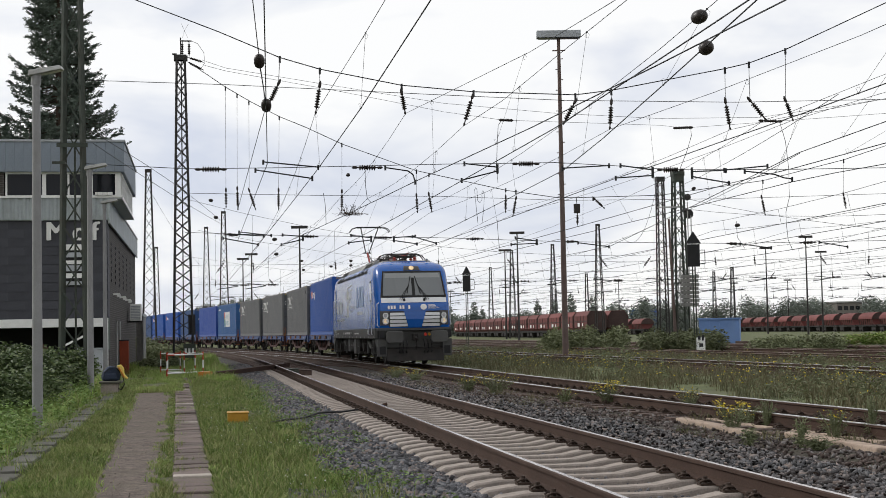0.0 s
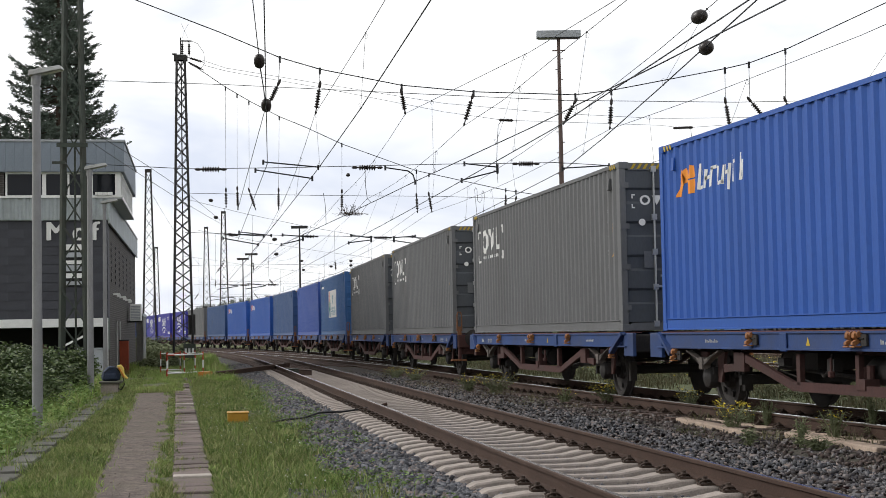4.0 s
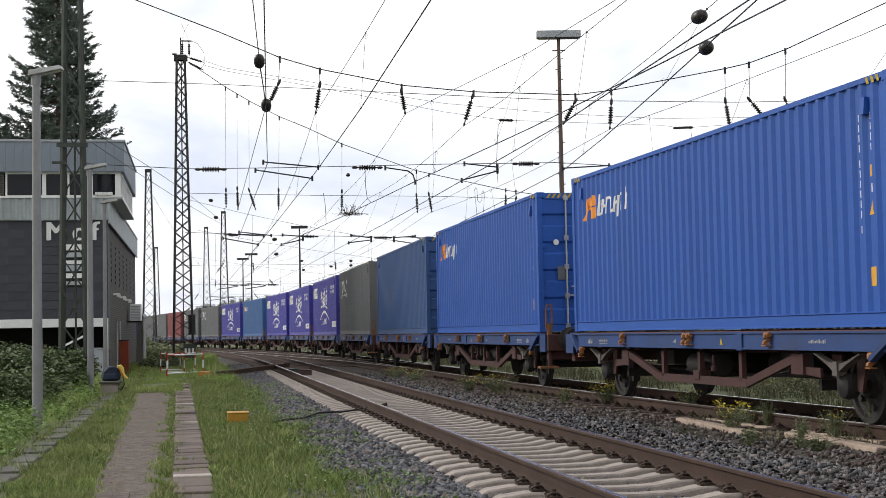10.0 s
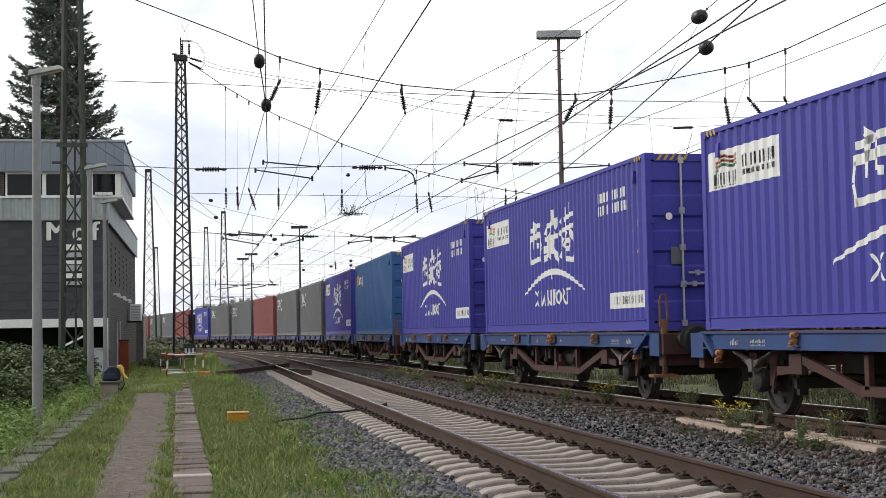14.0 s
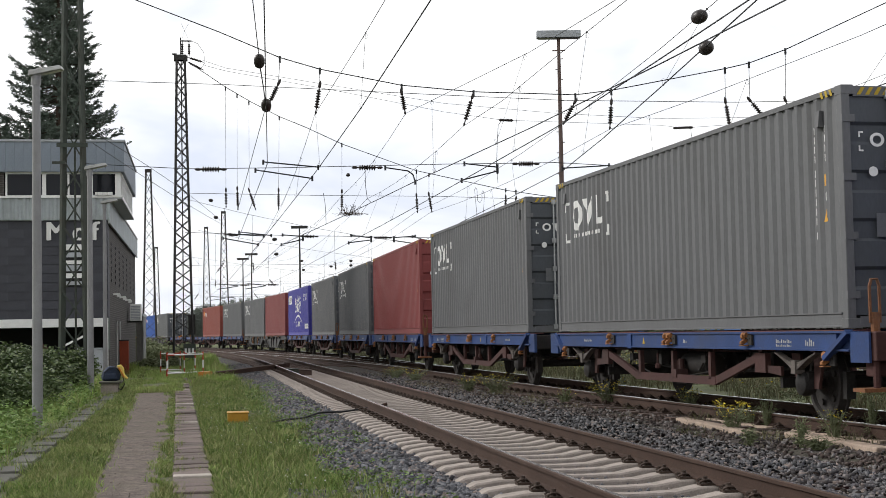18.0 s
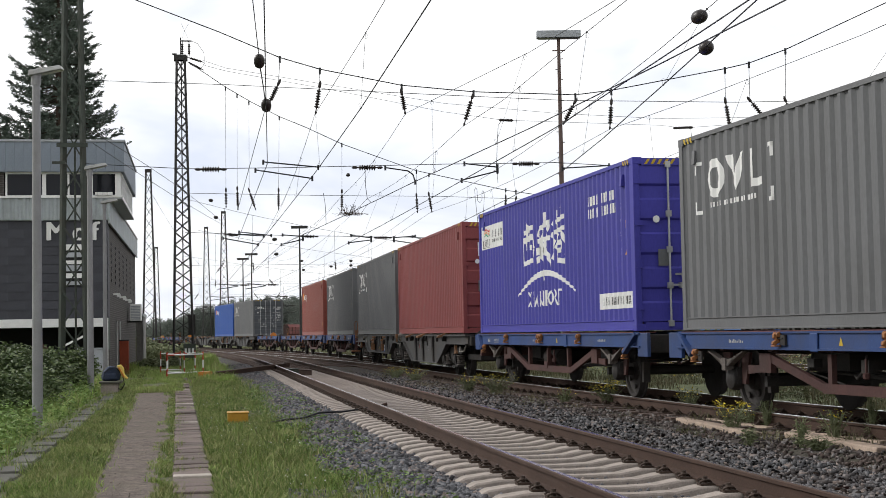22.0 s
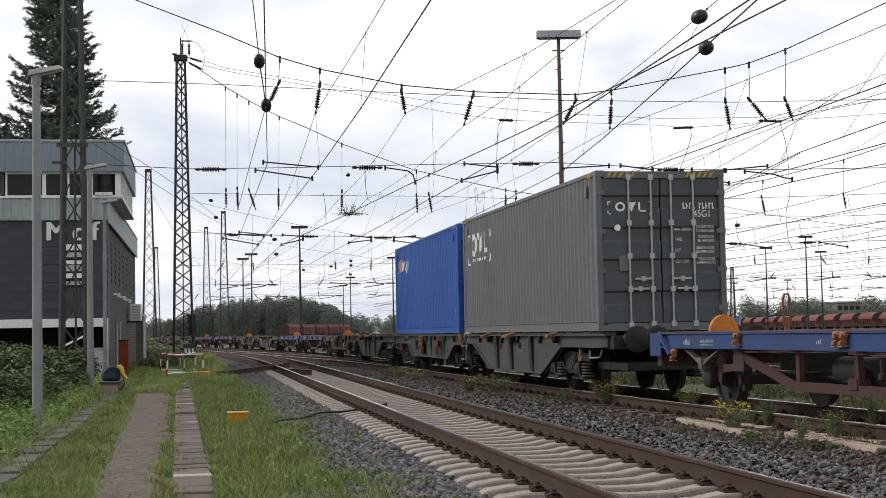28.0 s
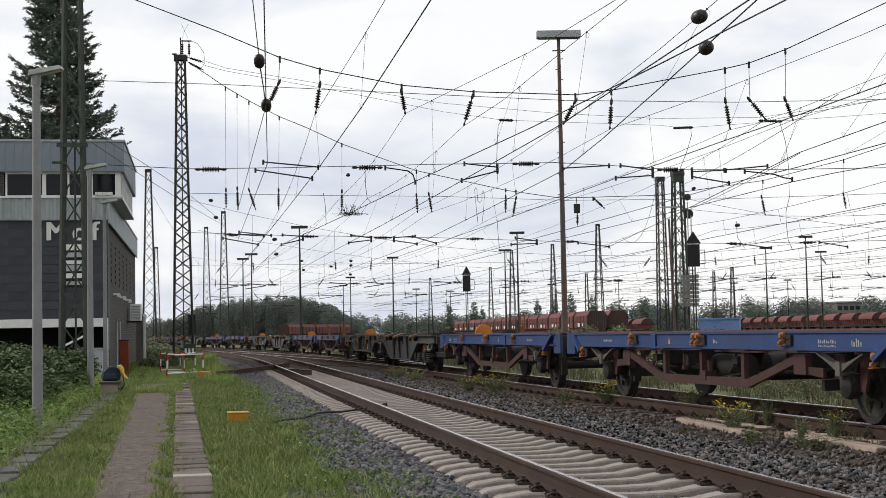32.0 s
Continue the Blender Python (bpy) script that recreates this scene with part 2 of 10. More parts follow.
# ---- mesh tools ----
class Geo:
    """Collects vertices and faces of one mesh."""

    def __init__(self):
        self.v, self.f, self.m = [], [], []

    def add(self, vs, fs, mi=0):
        o = len(self.v)
        self.v.extend(vs)
        self.f.extend([tuple(i + o for i in q) for q in fs])
        self.m.extend([mi] * len(fs))
        return self

    def box(self, x0, x1, y0, y1, z0, z1, mi=0):
        return self.add([(x0, y0, z0), (x1, y0, z0), (x1, y1, z0), (x0, y1, z0), (x0, y0, z1), (x1, y0, z1), (x1, y1, z1), (x0, y1, z1)],
                        [(0, 3, 2, 1), (4, 5, 6, 7), (0, 1, 5, 4), (1, 2, 6, 5), (2, 3, 7, 6), (3, 0, 4, 7)], mi)

    def beam(self, p, q, w, h=None, mi=0):
        """A square bar from p to q."""
        p, q = Vector(p), Vector(q)
        h = h or w
        d = (q - p).normalized()
        s = d.cross(Vector((0, 0, 1)))
        s = s.normalized() if s.length > 1e-4 else Vector((1, 0, 0))
        u = s.cross(d)
        vs = []
        for e in (p, q):
            for a, b in ((-1, -1), (1, -1), (1, 1), (-1, 1)):
                vs.append(tuple(e + s * a * w / 2 + u * b * h / 2))
        return self.add(vs, [(0, 1, 2, 3), (7, 6, 5, 4), (0, 4, 5, 1), (1, 5, 6, 2), (2, 6, 7, 3), (3, 7, 4, 0)], mi)

    def cyl(self, p, q, r, n=10, r2=None, mi=0, cap=True):
        p, q = Vector(p), Vector(q)
        r2 = r if r2 is None else r2
        d = (q - p).normalized()
        s = d.orthogonal().normalized()
        u = d.cross(s)
        vs = []
        for e, rr in ((p, r), (q, r2)):
            for i in range(n):
                a = 2 * math.pi * i / n
                vs.append(tuple(e + s * math.cos(a) * rr + u * math.sin(a) * rr))
        fs = [(i, (i + 1) % n, n + (i + 1) % n, n + i) for i in range(n)]
        if cap:
            fs += [tuple(range(n - 1, -1, -1)), tuple(range(n, 2 * n))]
        return self.add(vs, fs, mi)

    def tube(self, pts, r, n=5, mi=0):
        """A round bar through the points."""
        pts = [Vector(p) for p in pts]
        vs, fs = [], []
        for i, p in enumerate(pts):
            d = (pts[min(i + 1, len(pts) - 1)] - pts[max(i - 1, 0)]).normalized()
            s = d.cross(Vector((0, 0, 1)))
            s = s.normalized() if s.length > 1e-3 else Vector((1, 0, 0))
            u = s.cross(d)
            for k in range(n):
                a = 2 * math.pi * k / n
                vs.append(tuple(p + s * math.cos(a) * r + u * math.sin(a) * r))
        for i in range(len(pts) - 1):
            fs += [(i * n + k, i * n + (k + 1) % n, (i + 1) * n + (k + 1) % n, (i + 1) * n + k) for k in range(n)]
        fs += [tuple(range(n - 1, -1, -1)), tuple(range((len(pts) - 1) * n, len(pts) * n))]
        return self.add(vs, fs, mi)

    def prism(self, prof, axis, lo, hi, mi=0):
        """A profile of (a, b) pairs drawn out along an axis: x gives (y, z), y gives (x, z), z gives (x, y)."""
        n = len(prof)
        put = {"x": lambda t, a, b: (t, a, b), "y": lambda t, a, b: (a, t, b), "z": lambda t, a, b: (a, b, t)}[axis]
        vs = [put(lo, a, b) for a, b in prof] + [put(hi, a, b) for a, b in prof]
        fs = [(i, (i + 1) % n, n + (i + 1) % n, n + i) for i in range(n)] + [tuple(range(n - 1, -1, -1)), tuple(range(n, 2 * n))]
        return self.add(vs, fs, mi)

    def lathe(self, prof, p, d, n=12, mi=0):
        """Turns (distance along, radius) pairs round the axis d from p."""
        p, d = Vector(p), Vector(d).normalized()
        s = d.orthogonal().normalized()
        u = d.cross(s)
        vs, fs = [], []
        for t, r in prof:
            for i in range(n):
                a = 2 * math.pi * i / n
                vs.append(tuple(p + d * t + s * math.cos(a) * r + u * math.sin(a) * r))
        for j in range(len(prof) - 1):
            fs += [(j * n + i, j * n + (i + 1) % n, (j + 1) * n + (i + 1) % n, (j + 1) * n + i) for i in range(n)]
        fs += [tuple(range(n - 1, -1, -1)), tuple(range((len(prof) - 1) * n, len(prof) * n))]
        return self.add(vs, fs, mi)

    def moved(self, m):
        self.v = [tuple(m @ Vector(p)) for p in self.v]
        return self

    def mesh(self, name, mats, bevel=0.0, smooth=False, fix=True):
        me = bpy.data.meshes.new(name)
        me.from_pydata(self.v, [], self.f)
        for m in mats if isinstance(mats, (list, tuple)) else [mats]:
            me.materials.append(m)
        me.polygons.foreach_set("material_index", self.m)
        if fix or bevel:
            bm = bmesh.new()
            bm.from_mesh(me)
            bmesh.ops.recalc_face_normals(bm, faces=bm.faces)
            if bevel:
                es = [e for e in bm.edges if len(e.link_faces) == 2 and e.calc_face_angle(0) > 0.6]
                bmesh.ops.bevel(bm, geom=es, offset=bevel, segments=2, affect="EDGES", profile=0.5, clamp_overlap=True)
            bm.to_mesh(me)
            bm.free()
        if smooth:
            me.shade_smooth()
            me.set_sharp_from_angle(angle=radians(38))
        return me


def part(name, geo, material, parent, label="", bevel=0.0, smooth=False, at=None, fix=True):
    """One mesh object under a thing or a part."""
    ob = new(name, geo if isinstance(geo, bpy.types.Mesh) else geo.mesh(name, material, bevel, smooth, fix))
    ob.parent = parent
    if at is not None:
        ob.matrix_basis = at
    if label:
        ob["label"] = label
    return ob


def thing(name, label, category, group="", kind="", at=None, geo=None, material=None, bevel=0.0, smooth=False, fix=True):
    """A top-level thing: an Empty for its parts, or one mesh."""
    ob = new(name, geo.mesh(name, material, bevel, smooth, fix) if geo else None)
    if at is not None:
        ob.matrix_basis = at
    return tagged(ob, label, category, group, kind)


def triangles(name, verts, faces, material):
    """A big mesh straight from arrays."""
    me = bpy.data.meshes.new(name)
    nv, nf, k = len(verts), len(faces), faces.shape[1]
    me.vertices.add(nv)
    me.vertices.foreach_set("co", verts.astype(np.float32).ravel())
    me.loops.add(nf * k)
    me.loops.foreach_set("vertex_index", faces.astype(np.int32).ravel())
    me.polygons.add(nf)
    me.polygons.foreach_set("loop_start", np.arange(0, nf * k, k, dtype=np.int32))
    me.polygons.foreach_set("loop_total", np.full(nf, k, dtype=np.int32))
    me.update(calc_edges=True)
    me.materials.append(material)
    return me


# ---- lines of the tracks: x, y and heading along the run, s metres away from the camera ----
def run_line(x0, heading, bends, far=420, back=620):
    """A track axis from its place beside the camera: heading in radians to the left of +y; bends: (s, curvature) pairs."""
    s = np.arange(0.0, far, 1.0)
    k = np.interp(s, [b[0] for b in bends], [b[1] for b in bends])
    th = heading + np.concatenate([[0], np.cumsum((k[1:] + k[:-1]) / 2)])
    mid = (th[1:] + th[:-1]) / 2
    x = x0 - np.concatenate([[0], np.cumsum(np.sin(mid))])
    y = np.concatenate([[0], np.cumsum(np.cos(mid))])
    s = np.concatenate([[-back], s])
    x = np.concatenate([[x0 + math.sin(heading) * back], x])
    y = np.concatenate([[-math.cos(heading) * back], y])
    th = np.concatenate([[heading], th])
    return s, x, y, th


MAIN = run_line(10.737, 0.28627, [(20, -0.0032), (60, 0.00021), (110, 0.0022), (180, -0.00005)])
NEAR = run_line(3.796, 0.15955, [(50, 0.0), (75, 0.0009), (130, 0.0014), (200, 0.0)])


def on(line, s, lat=0.0):
    th = float(np.interp(s, line[0], line[3]))
    return (float(np.interp(s, line[0], line[1])) + lat * math.cos(th), float(np.interp(s, line[0], line[2])) + lat * math.sin(th), th)


def pose_on(line, s, z=0.0, half=0.0):
    """Pose of a vehicle centred at s whose pivots stand half metres before and behind; its y axis looks away from the camera."""
    if half:
        a, b = on(line, s - half), on(line, s + half)
        return pose((a[0] + b[0]) / 2, (a[1] + b[1]) / 2, z, 0, 0, math.degrees(math.atan2(-(b[0] - a[0]), b[1] - a[1])))
    x, y, th = on(line, s)
    return pose(x, y, z, 0, 0, math.degrees(th))


def sweep(line, s0, s1, step, prof, z0=0.0, mi=None):
    """Draws a profile of (lateral, height) out along a track line; mi: material index of each side."""
    g = Geo()
    ss = np.arange(s0, s1 + step * 0.5, step)
    n = len(prof)
    for s in ss:
        for a, b in prof:
            x, y, _ = on(line, s, a)
            g.v.append((x, y, z0 + b))
    for i in range(len(ss) - 1):
        for k in range(n):
            g.f.append((i * n + k, i * n + (k + 1) % n, (i + 1) * n + (k + 1) % n, (i + 1) * n + k))
            g.m.append(mi[k] if mi else 0)
    g.f += [tuple(range(n - 1, -1, -1)), tuple(range((len(ss) - 1) * n, len(ss) * n))]
    g.m += [0, 0]
    return g


# ---- ground ----
def spread(lo, hi, near, step, grow):
    """Grid lines: fine within near, ever wider outwards."""
    out = list(np.arange(near[0], near[1] + 1e-6, step))
    d = step
    while out[-1] < hi:
        d *= grow
        out.append(out[-1] + d)
    d = step
    while out[0] > lo:
        d *= grow
        out.insert(0, out[0] - d)
    return out


def ground_z(x, y):
    wave = noise.noise(Vector((x * 0.35, y * 0.35, 3.1))) * 0.035 + noise.noise(Vector((x * 1.7, y * 1.7, 7.7))) * 0.012
    left = max(0.0, min(1.0, (-x - 0.19 * y - 1.2) / 6.0)) * 0.18
    return -0.30 + wave + left


gx = spread(-2500, 2500, (-24, 34), 0.8, 1.35)
gy = spread(-700, 3500, (6, 120), 0.8, 1.35)
gv = np.array([(x, y, ground_z(x, y) if 4 < y < 130 and -30 < x < 40 else -0.30) for y in gy for x in gx])
ni = len(gx)
gf = np.array([(j * ni + i, j * ni + i + 1, (j + 1) * ni + i + 1, (j + 1) * ni + i) for j in range(len(gy) - 1) for i in range(ni - 1)])
tagged(new("ground", triangles("ground", gv, gf, m_ground)), "mossy soil and weedy yard ground", "ground", "", "structure")

# ---- tracks ----
RAIL = [(-0.075, -0.172), (0.075, -0.172), (0.075, -0.160), (0.012, -0.138), (0.010, -0.046), (0.036, -0.036), (0.036, -0.009),
        (0.024, 0.0), (-0.024, 0.0), (-0.036, -0.009), (-0.036, -0.036), (-0.010, -0.046), (-0.012, -0.138), (-0.075, -0.160)]
RAIL_MI = [0, 0, 0, 0, 0, 0, 2, 1, 2, 0, 0, 0, 0, 0]


def sleeper_mesh(name, material, timber=False):
    g = Geo()
    if timber:
        g.box(-1.3, 1.3, -0.13, 0.13, -0.34, -0.18)
        return g.mesh(name, material, 0.012)
    st = [(-1.30, -0.245, 0.13), (-1.22, -0.205, 0.14), (-0.98, -0.178, 0.15), (-0.55, -0.176, 0.15), (-0.32, -0.215, 0.12),
          (0.0, -0.222, 0.11), (0.32, -0.215, 0.12), (0.55, -0.176, 0.15), (0.98, -0.178, 0.15), (1.22, -0.205, 0.14), (1.30, -0.245, 0.13)]
    for x, z, w in st:
        g.v += [(x, -w, -0.36), (x, -w * 0.88, z - 0.016), (x, -w * 0.78, z), (x, w * 0.78, z), (x, w * 0.88, z - 0.016), (x, w, -0.36)]
    for i in range(len(st) - 1):
        for k in range(5):
            g.f.append((i * 6 + k, i * 6 + k + 1, (i + 1) * 6 + k + 1, (i + 1) * 6 + k))
            g.m.append(0)
    g.f += [tuple(range(5, -1, -1)), tuple(range(60, 66))]
    g.m += [0, 0]
    return g.mesh(name, material)


def ballast_bed(name, line, s0, s1, material, left, right, top=-0.235, step=2.0):
    g = sweep(line, s0, s1, step, [(-left - 0.5, -0.42), (right + 0.5, -0.42), (right, top), (-left, top)])
    return tagged(new(name, g.mesh(name, material)), "bed of crushed grey ballast stones under the track", "ballast", "", "structure")


def rails_of(track, line, s0, s1, top, step=2.0, zoff=0.0, gauge=0.7525):
    for side in (-gauge, gauge):
        part("rail", sweep(line, s0, s1, step, [(a + side, b) for a, b in RAIL], zoff, RAIL_MI), [m_rail, top, m_railedge if top is m_railtop else m_rail if top is m_railtop_near else top], track, fix=True)


def clip_geo(g, line, s):
    """Bolted spring clips on both sides of both rails at one sleeper."""
    for side in (-0.7525, 0.7525):
        for d in (-1, 1):
            c = side + d * 0.135
            x, y, th = on(line, s, c)
            m = pose(x, y, 0, 0, 0, math.degrees(th))
            k = Geo()
            k.box(-0.06, 0.06, -0.06, 0.06, -0.178, -0.155)
            for e in (-1, 1):
                k.tube([(-0.05 * d, e * 0.02, -0.150), (-0.02 * d, e * 0.045, -0.128), (0.03 * d, e * 0.065, -0.124), (0.06 * d, e * 0.052, -0.142), (0.055 * d, e * 0.03, -0.162)], 0.011, 4)
            k.cyl((0, 0, -0.16), (0, 0, -0.098), 0.020, 6)
            k.cyl((0, 0, -0.138), (0, 0, -0.120), 0.032, 6)
            k.moved(m)
            g.add(k.v, k.f)


near_track = thing("track_near", "straight railway track with pale concrete sleepers and rusty rails", "track", "", "structure")
rails_of(near_track, NEAR, -30, 200, m_railtop_near)
sl_c = sleeper_mesh("sleeper", m_concrete)
clips = Geo()
SLEEPER_S = list(np.arange(-2.7, 62, 0.60))
for s in SLEEPER_S:
    part("sleeper", sl_c, None, near_track, at=pose_on(NEAR, s + random.uniform(-0.01, 0.01)))
    clip_geo(clips, NEAR, s)
far_sl = Geo()
for s in np.arange(62.5, 130, 0.62):
    k = Geo().box(-1.3, 1.3, -0.13, 0.13, -0.34, -0.18).moved(pose_on(NEAR, s))
    far_sl.add(k.v, k.f)
part("far_sleepers", far_sl, m_timber, near_track, "dark timber sleepers further on")["kind"] = "stuff"
cl = part("rail_clips", clips, m_clip, near_track, "dark bolted spring clips", fix=False)
cl["kind"] = "stuff"
ballast_bed("ballast_near", NEAR, -30, 200, m_ballast, 2.1, 2.6, -0.285)

main_track = thing("track_main", "railway track with rusty rails and polished heads", "track", "", "structure")
rails_of(main_track, MAIN, -40, 330, m_railtop)
sl_t = sleeper_mesh("sleeper_timber", m_timber, True)
for s in np.arange(14, 130, 0.63):
    part("sleeper", sl_t, None, main_track, at=pose_on(MAIN, s + random.uniform(-0.02, 0.02)))
clips = Geo()
for s in np.arange(14, 48, 0.63):
    clip_geo(clips, MAIN, s)
cl = part("rail_clips", clips, m_clip, main_track, "dark bolted rail fastenings", fix=False)
cl["kind"] = "stuff"
ballast_bed("ballast_main", MAIN, -40, 330, m_ballast_brown, 2.0, 2.2, -0.225)
# A near-black strip between the main rails only.
g = sweep(MAIN, -40, 200, 2.0, [(-0.66, -0.30), (0.66, -0.30), (0.66, -0.20), (-0.66, -0.20)])
tagged(new("track_bed", g.mesh("track_bed", m_ballast_black)), "near-black ballast between the rails of the main track", "ballast", "", "structure")

# crossover from the near track to the main track
LINK_Y = np.arange(44.0, 136.0, 1.0)
lk = np.clip((LINK_Y - 46.0) / 84.0, 0, 1)
lk = lk * lk * (3 - 2 * lk)
LINK_X = np.interp(LINK_Y, MAIN[2], MAIN[1]) * (1 - lk) + np.interp(LINK_Y, NEAR[2], NEAR[1]) * lk
LINK = (np.concatenate([[0], np.cumsum(np.hypot(np.diff(LINK_X), np.diff(LINK_Y)))]), LINK_X, LINK_Y, np.arctan2(-np.gradient(LINK_X), np.gradient(LINK_Y)))
link_track = thing("track_crossover", "curved crossover rails between the two tracks", "track", "", "structure")
rails_of(link_track, LINK, 5, 90, m_railtop, 2.0, -0.004)
for s in np.arange(22, 70, 0.65):
    part("sleeper", sl_t, None, link_track, at=pose_on(LINK, s, -0.012))

# yard tracks beyond the field
YARD = [run_line(19.6, 0.193, [(0, 0.0), (200, 0.0)]), run_line(24.6, 0.150, [(0, 0.0), (200, 0.0)]),
        run_line(29.6, 0.148, [(0, 0.0), (200, 0.0)]), run_line(35.5, 0.146, [(0, 0.0), (200, 0.0)])]
for i, ln in enumerate(YARD):
    tr = thing("track_yard_%d" % (i + 1), "rusty yard track overgrown with weeds", "track", "", "structure")
    rails_of(tr, ln, 25, 400, m_railtop if i == 0 else m_railtop_dull, 5.0)
    if i < 1:
        for s in np.arange(45, 120, 0.9):
            part("sleeper", sl_t, None, tr, at=pose_on(ln, s))
    else:
        g = Geo()
        for s in np.arange(45, 130, 0.9):
            k = Geo().box(-1.3, 1.3, -0.13, 0.13, -0.34, -0.18).moved(pose_on(ln, s))
            g.add(k.v, k.f)
        part("far_sleepers", g, m_timber, tr, fix=False)["kind"] = "stuff"
    ballast_bed("ballast_yard_%d" % (i + 1), ln, 20, 400, m_ballast_brown, 1.6, 1.6, -0.25, 5.0)


# ---- the train ----
def paint(name, col, dirt=GRIME, amt=0.35):
    return mat(name, col, 0.55, 0, 0.10, 0.7, 0.08, 30, 0.05, dirt, amt, 0.8, (1, 1, 0.35), 0.3)


m_c_grey = paint("container_grey", (0.117, 0.119, 0.123))
m_c_blue = paint("container_blue", (0.016, 0.078, 0.33), (0.022, 0.065, 0.2), 0.3)
m_c_steel = paint("container_steel_blue", (0.03, 0.10, 0.26), (0.04, 0.08, 0.15), 0.35)
m_c_navy = paint("container_deep_blue", (0.03, 0.075, 0.31), (0.03, 0.06, 0.17), 0.3)
m_c_dusty = paint("container_dusty_blue", (0.028, 0.070, 0.185), (0.045, 0.075, 0.13), 0.4)
m_c_violet = paint("container_violet_blue", (0.045, 0.042, 0.28), (0.03, 0.035, 0.14), 0.25)
m_c_red = paint("container_oxide_red", (0.20, 0.046, 0.045), (0.14, 0.045, 0.04), 0.35)
m_c_orange = paint("container_orange_red", (0.235, 0.055, 0.04), (0.14, 0.045, 0.035), 0.3)
# The grey again, darker: shade on the door ends put into the colour.
m_c_greydoor_shaded = paint("container_door_shaded_grey", (0.064, 0.071, 0.080))
m_mark = mat("mark_white", (0.72, 0.72, 0.70), 0.55, 0, 0.05, 4, 0, 40, 0, (0.45, 0.45, 0.44), 0.4, 2)
m_mark_or = mat("mark_orange", (0.75, 0.26, 0.03), 0.55, 0, 0.05, 4, 0, 40)
m_mark_red = mat("mark_red", (0.65, 0.06, 0.04), 0.55, 0, 0.05, 4, 0, 40)
m_mark_green = mat("mark_green", (0.03, 0.30, 0.14), 0.55, 0, 0.05, 4, 0, 40)
m_mark_teal = mat("mark_teal", (0.02, 0.24, 0.36), 0.55, 0, 0.05, 4, 0, 40)
m_mark_dark = mat("mark_dark", (0.03, 0.03, 0.035), 0.55, 0, 0.05, 4, 0, 40)
m_scuff = mat("scuffed_paint", (0.11, 0.10, 0.085), 0.8, 0, 0.3, 6, 0.1, 40, 0, (0.04, 0.07, 0.15), 0.8, 6)
m_hazard = mat("mark_hazard_yellow", (0.42, 0.29, 0.03), 0.6, 0, 0.1, 4, 0, 40)
m_sign = mat("warning_sign_yellow", (0.62, 0.33, 0.05), 0.55, 0, 0.08, 4, 0, 40)
m_label = mat("data_plate_grey", (0.13, 0.135, 0.14), 0.5, 0.2, 0.1, 5, 0.05, 60)
m_rod = mat("lock_rod_galvanised", (0.36, 0.365, 0.37), 0.45, 0.6, 0.1, 6, 0.05, 60)
m_floor = mat("underside_dark", (0.05, 0.045, 0.04), 0.8, 0, 0.2, 3, 0.1, 30)

CL, CW, CH = 12.192, 2.438, 2.896
CORR, DEEP = 0.278, 0.036


def corr_points(lo, hi):
    """Break points of a corrugated sheet: (place, depth)."""
    n = int(round((hi - lo) / CORR))
    p = (hi - lo) / n
    out = []
    for i in range(n):
        a = lo + i * p
        out += [(a, 0.0), (a + p * 0.27, 0.0), (a + p * 0.50, DEEP), (a + p * 0.77, DEEP)]
    return out + [(hi, 0.0)]


SIDE_PTS = corr_points(-CL / 2 + 0.13, CL / 2 - 0.13)


def corrugated(pts, z0, z1, place):
    g = Geo()
    for a, d in pts:
        g.v += [place(a, d, z0), place(a, d, z1)]
    for i in range(len(pts) - 1):
        g.f.append((2 * i, 2 * i + 2, 2 * i + 3, 2 * i + 1))
        g.m.append(0)
    return g


def clip_poly(poly, lo, hi):
    """The part of a polygon of (u, z) whose u lies between lo and hi."""
    for edge, keep in ((lo, 1), (hi, -1)):
        out = []
        for i, b in enumerate(poly):
            a = poly[i - 1]
            ina, inb = keep * (a[0] - edge) >= 0, keep * (b[0] - edge) >= 0
            if ina != inb:
                t = (edge - a[0]) / (b[0] - a[0])
                out.append((edge, a[1] + t * (b[1] - a[1])))
            if inb:
                out.append(b)
        poly = out
        if len(poly) < 3:
            return []
    return poly


def marks(polys, mats, name, parent, label=""):
    """Paint on the corrugated long side that faces -x; u runs from the far end towards the near end."""
    g = Geo()
    for poly, mi in polys:
        for i in range(len(SIDE_PTS) - 1):
            (a, da), (b, db) = SIDE_PTS[i], SIDE_PTS[i + 1]
            q = clip_poly([(CL / 2 - u, z) for u, z in poly], a, b)
            if q:
                vs = []
                for y, z in q:
                    d = da + (db - da) * (y - a) / (b - a)
                    vs.append((-CW / 2 + 0.012 + d - 0.004, y, z))
                g.add(vs, [tuple(range(len(vs)))], mi)
    return part(name, g, mats, parent, label, fix=False)


def text_mesh(name, body, size, depth, material):
    cu = bpy.data.curves.new(name, "FONT")
    cu.body, cu.size, cu.extrude = body, size, depth
    tmp = bpy.data.objects.new(name, cu)
    me = bpy.data.meshes.new_from_object(tmp)
    bpy.data.objects.remove(tmp)
    me.materials.append(material)
    return me


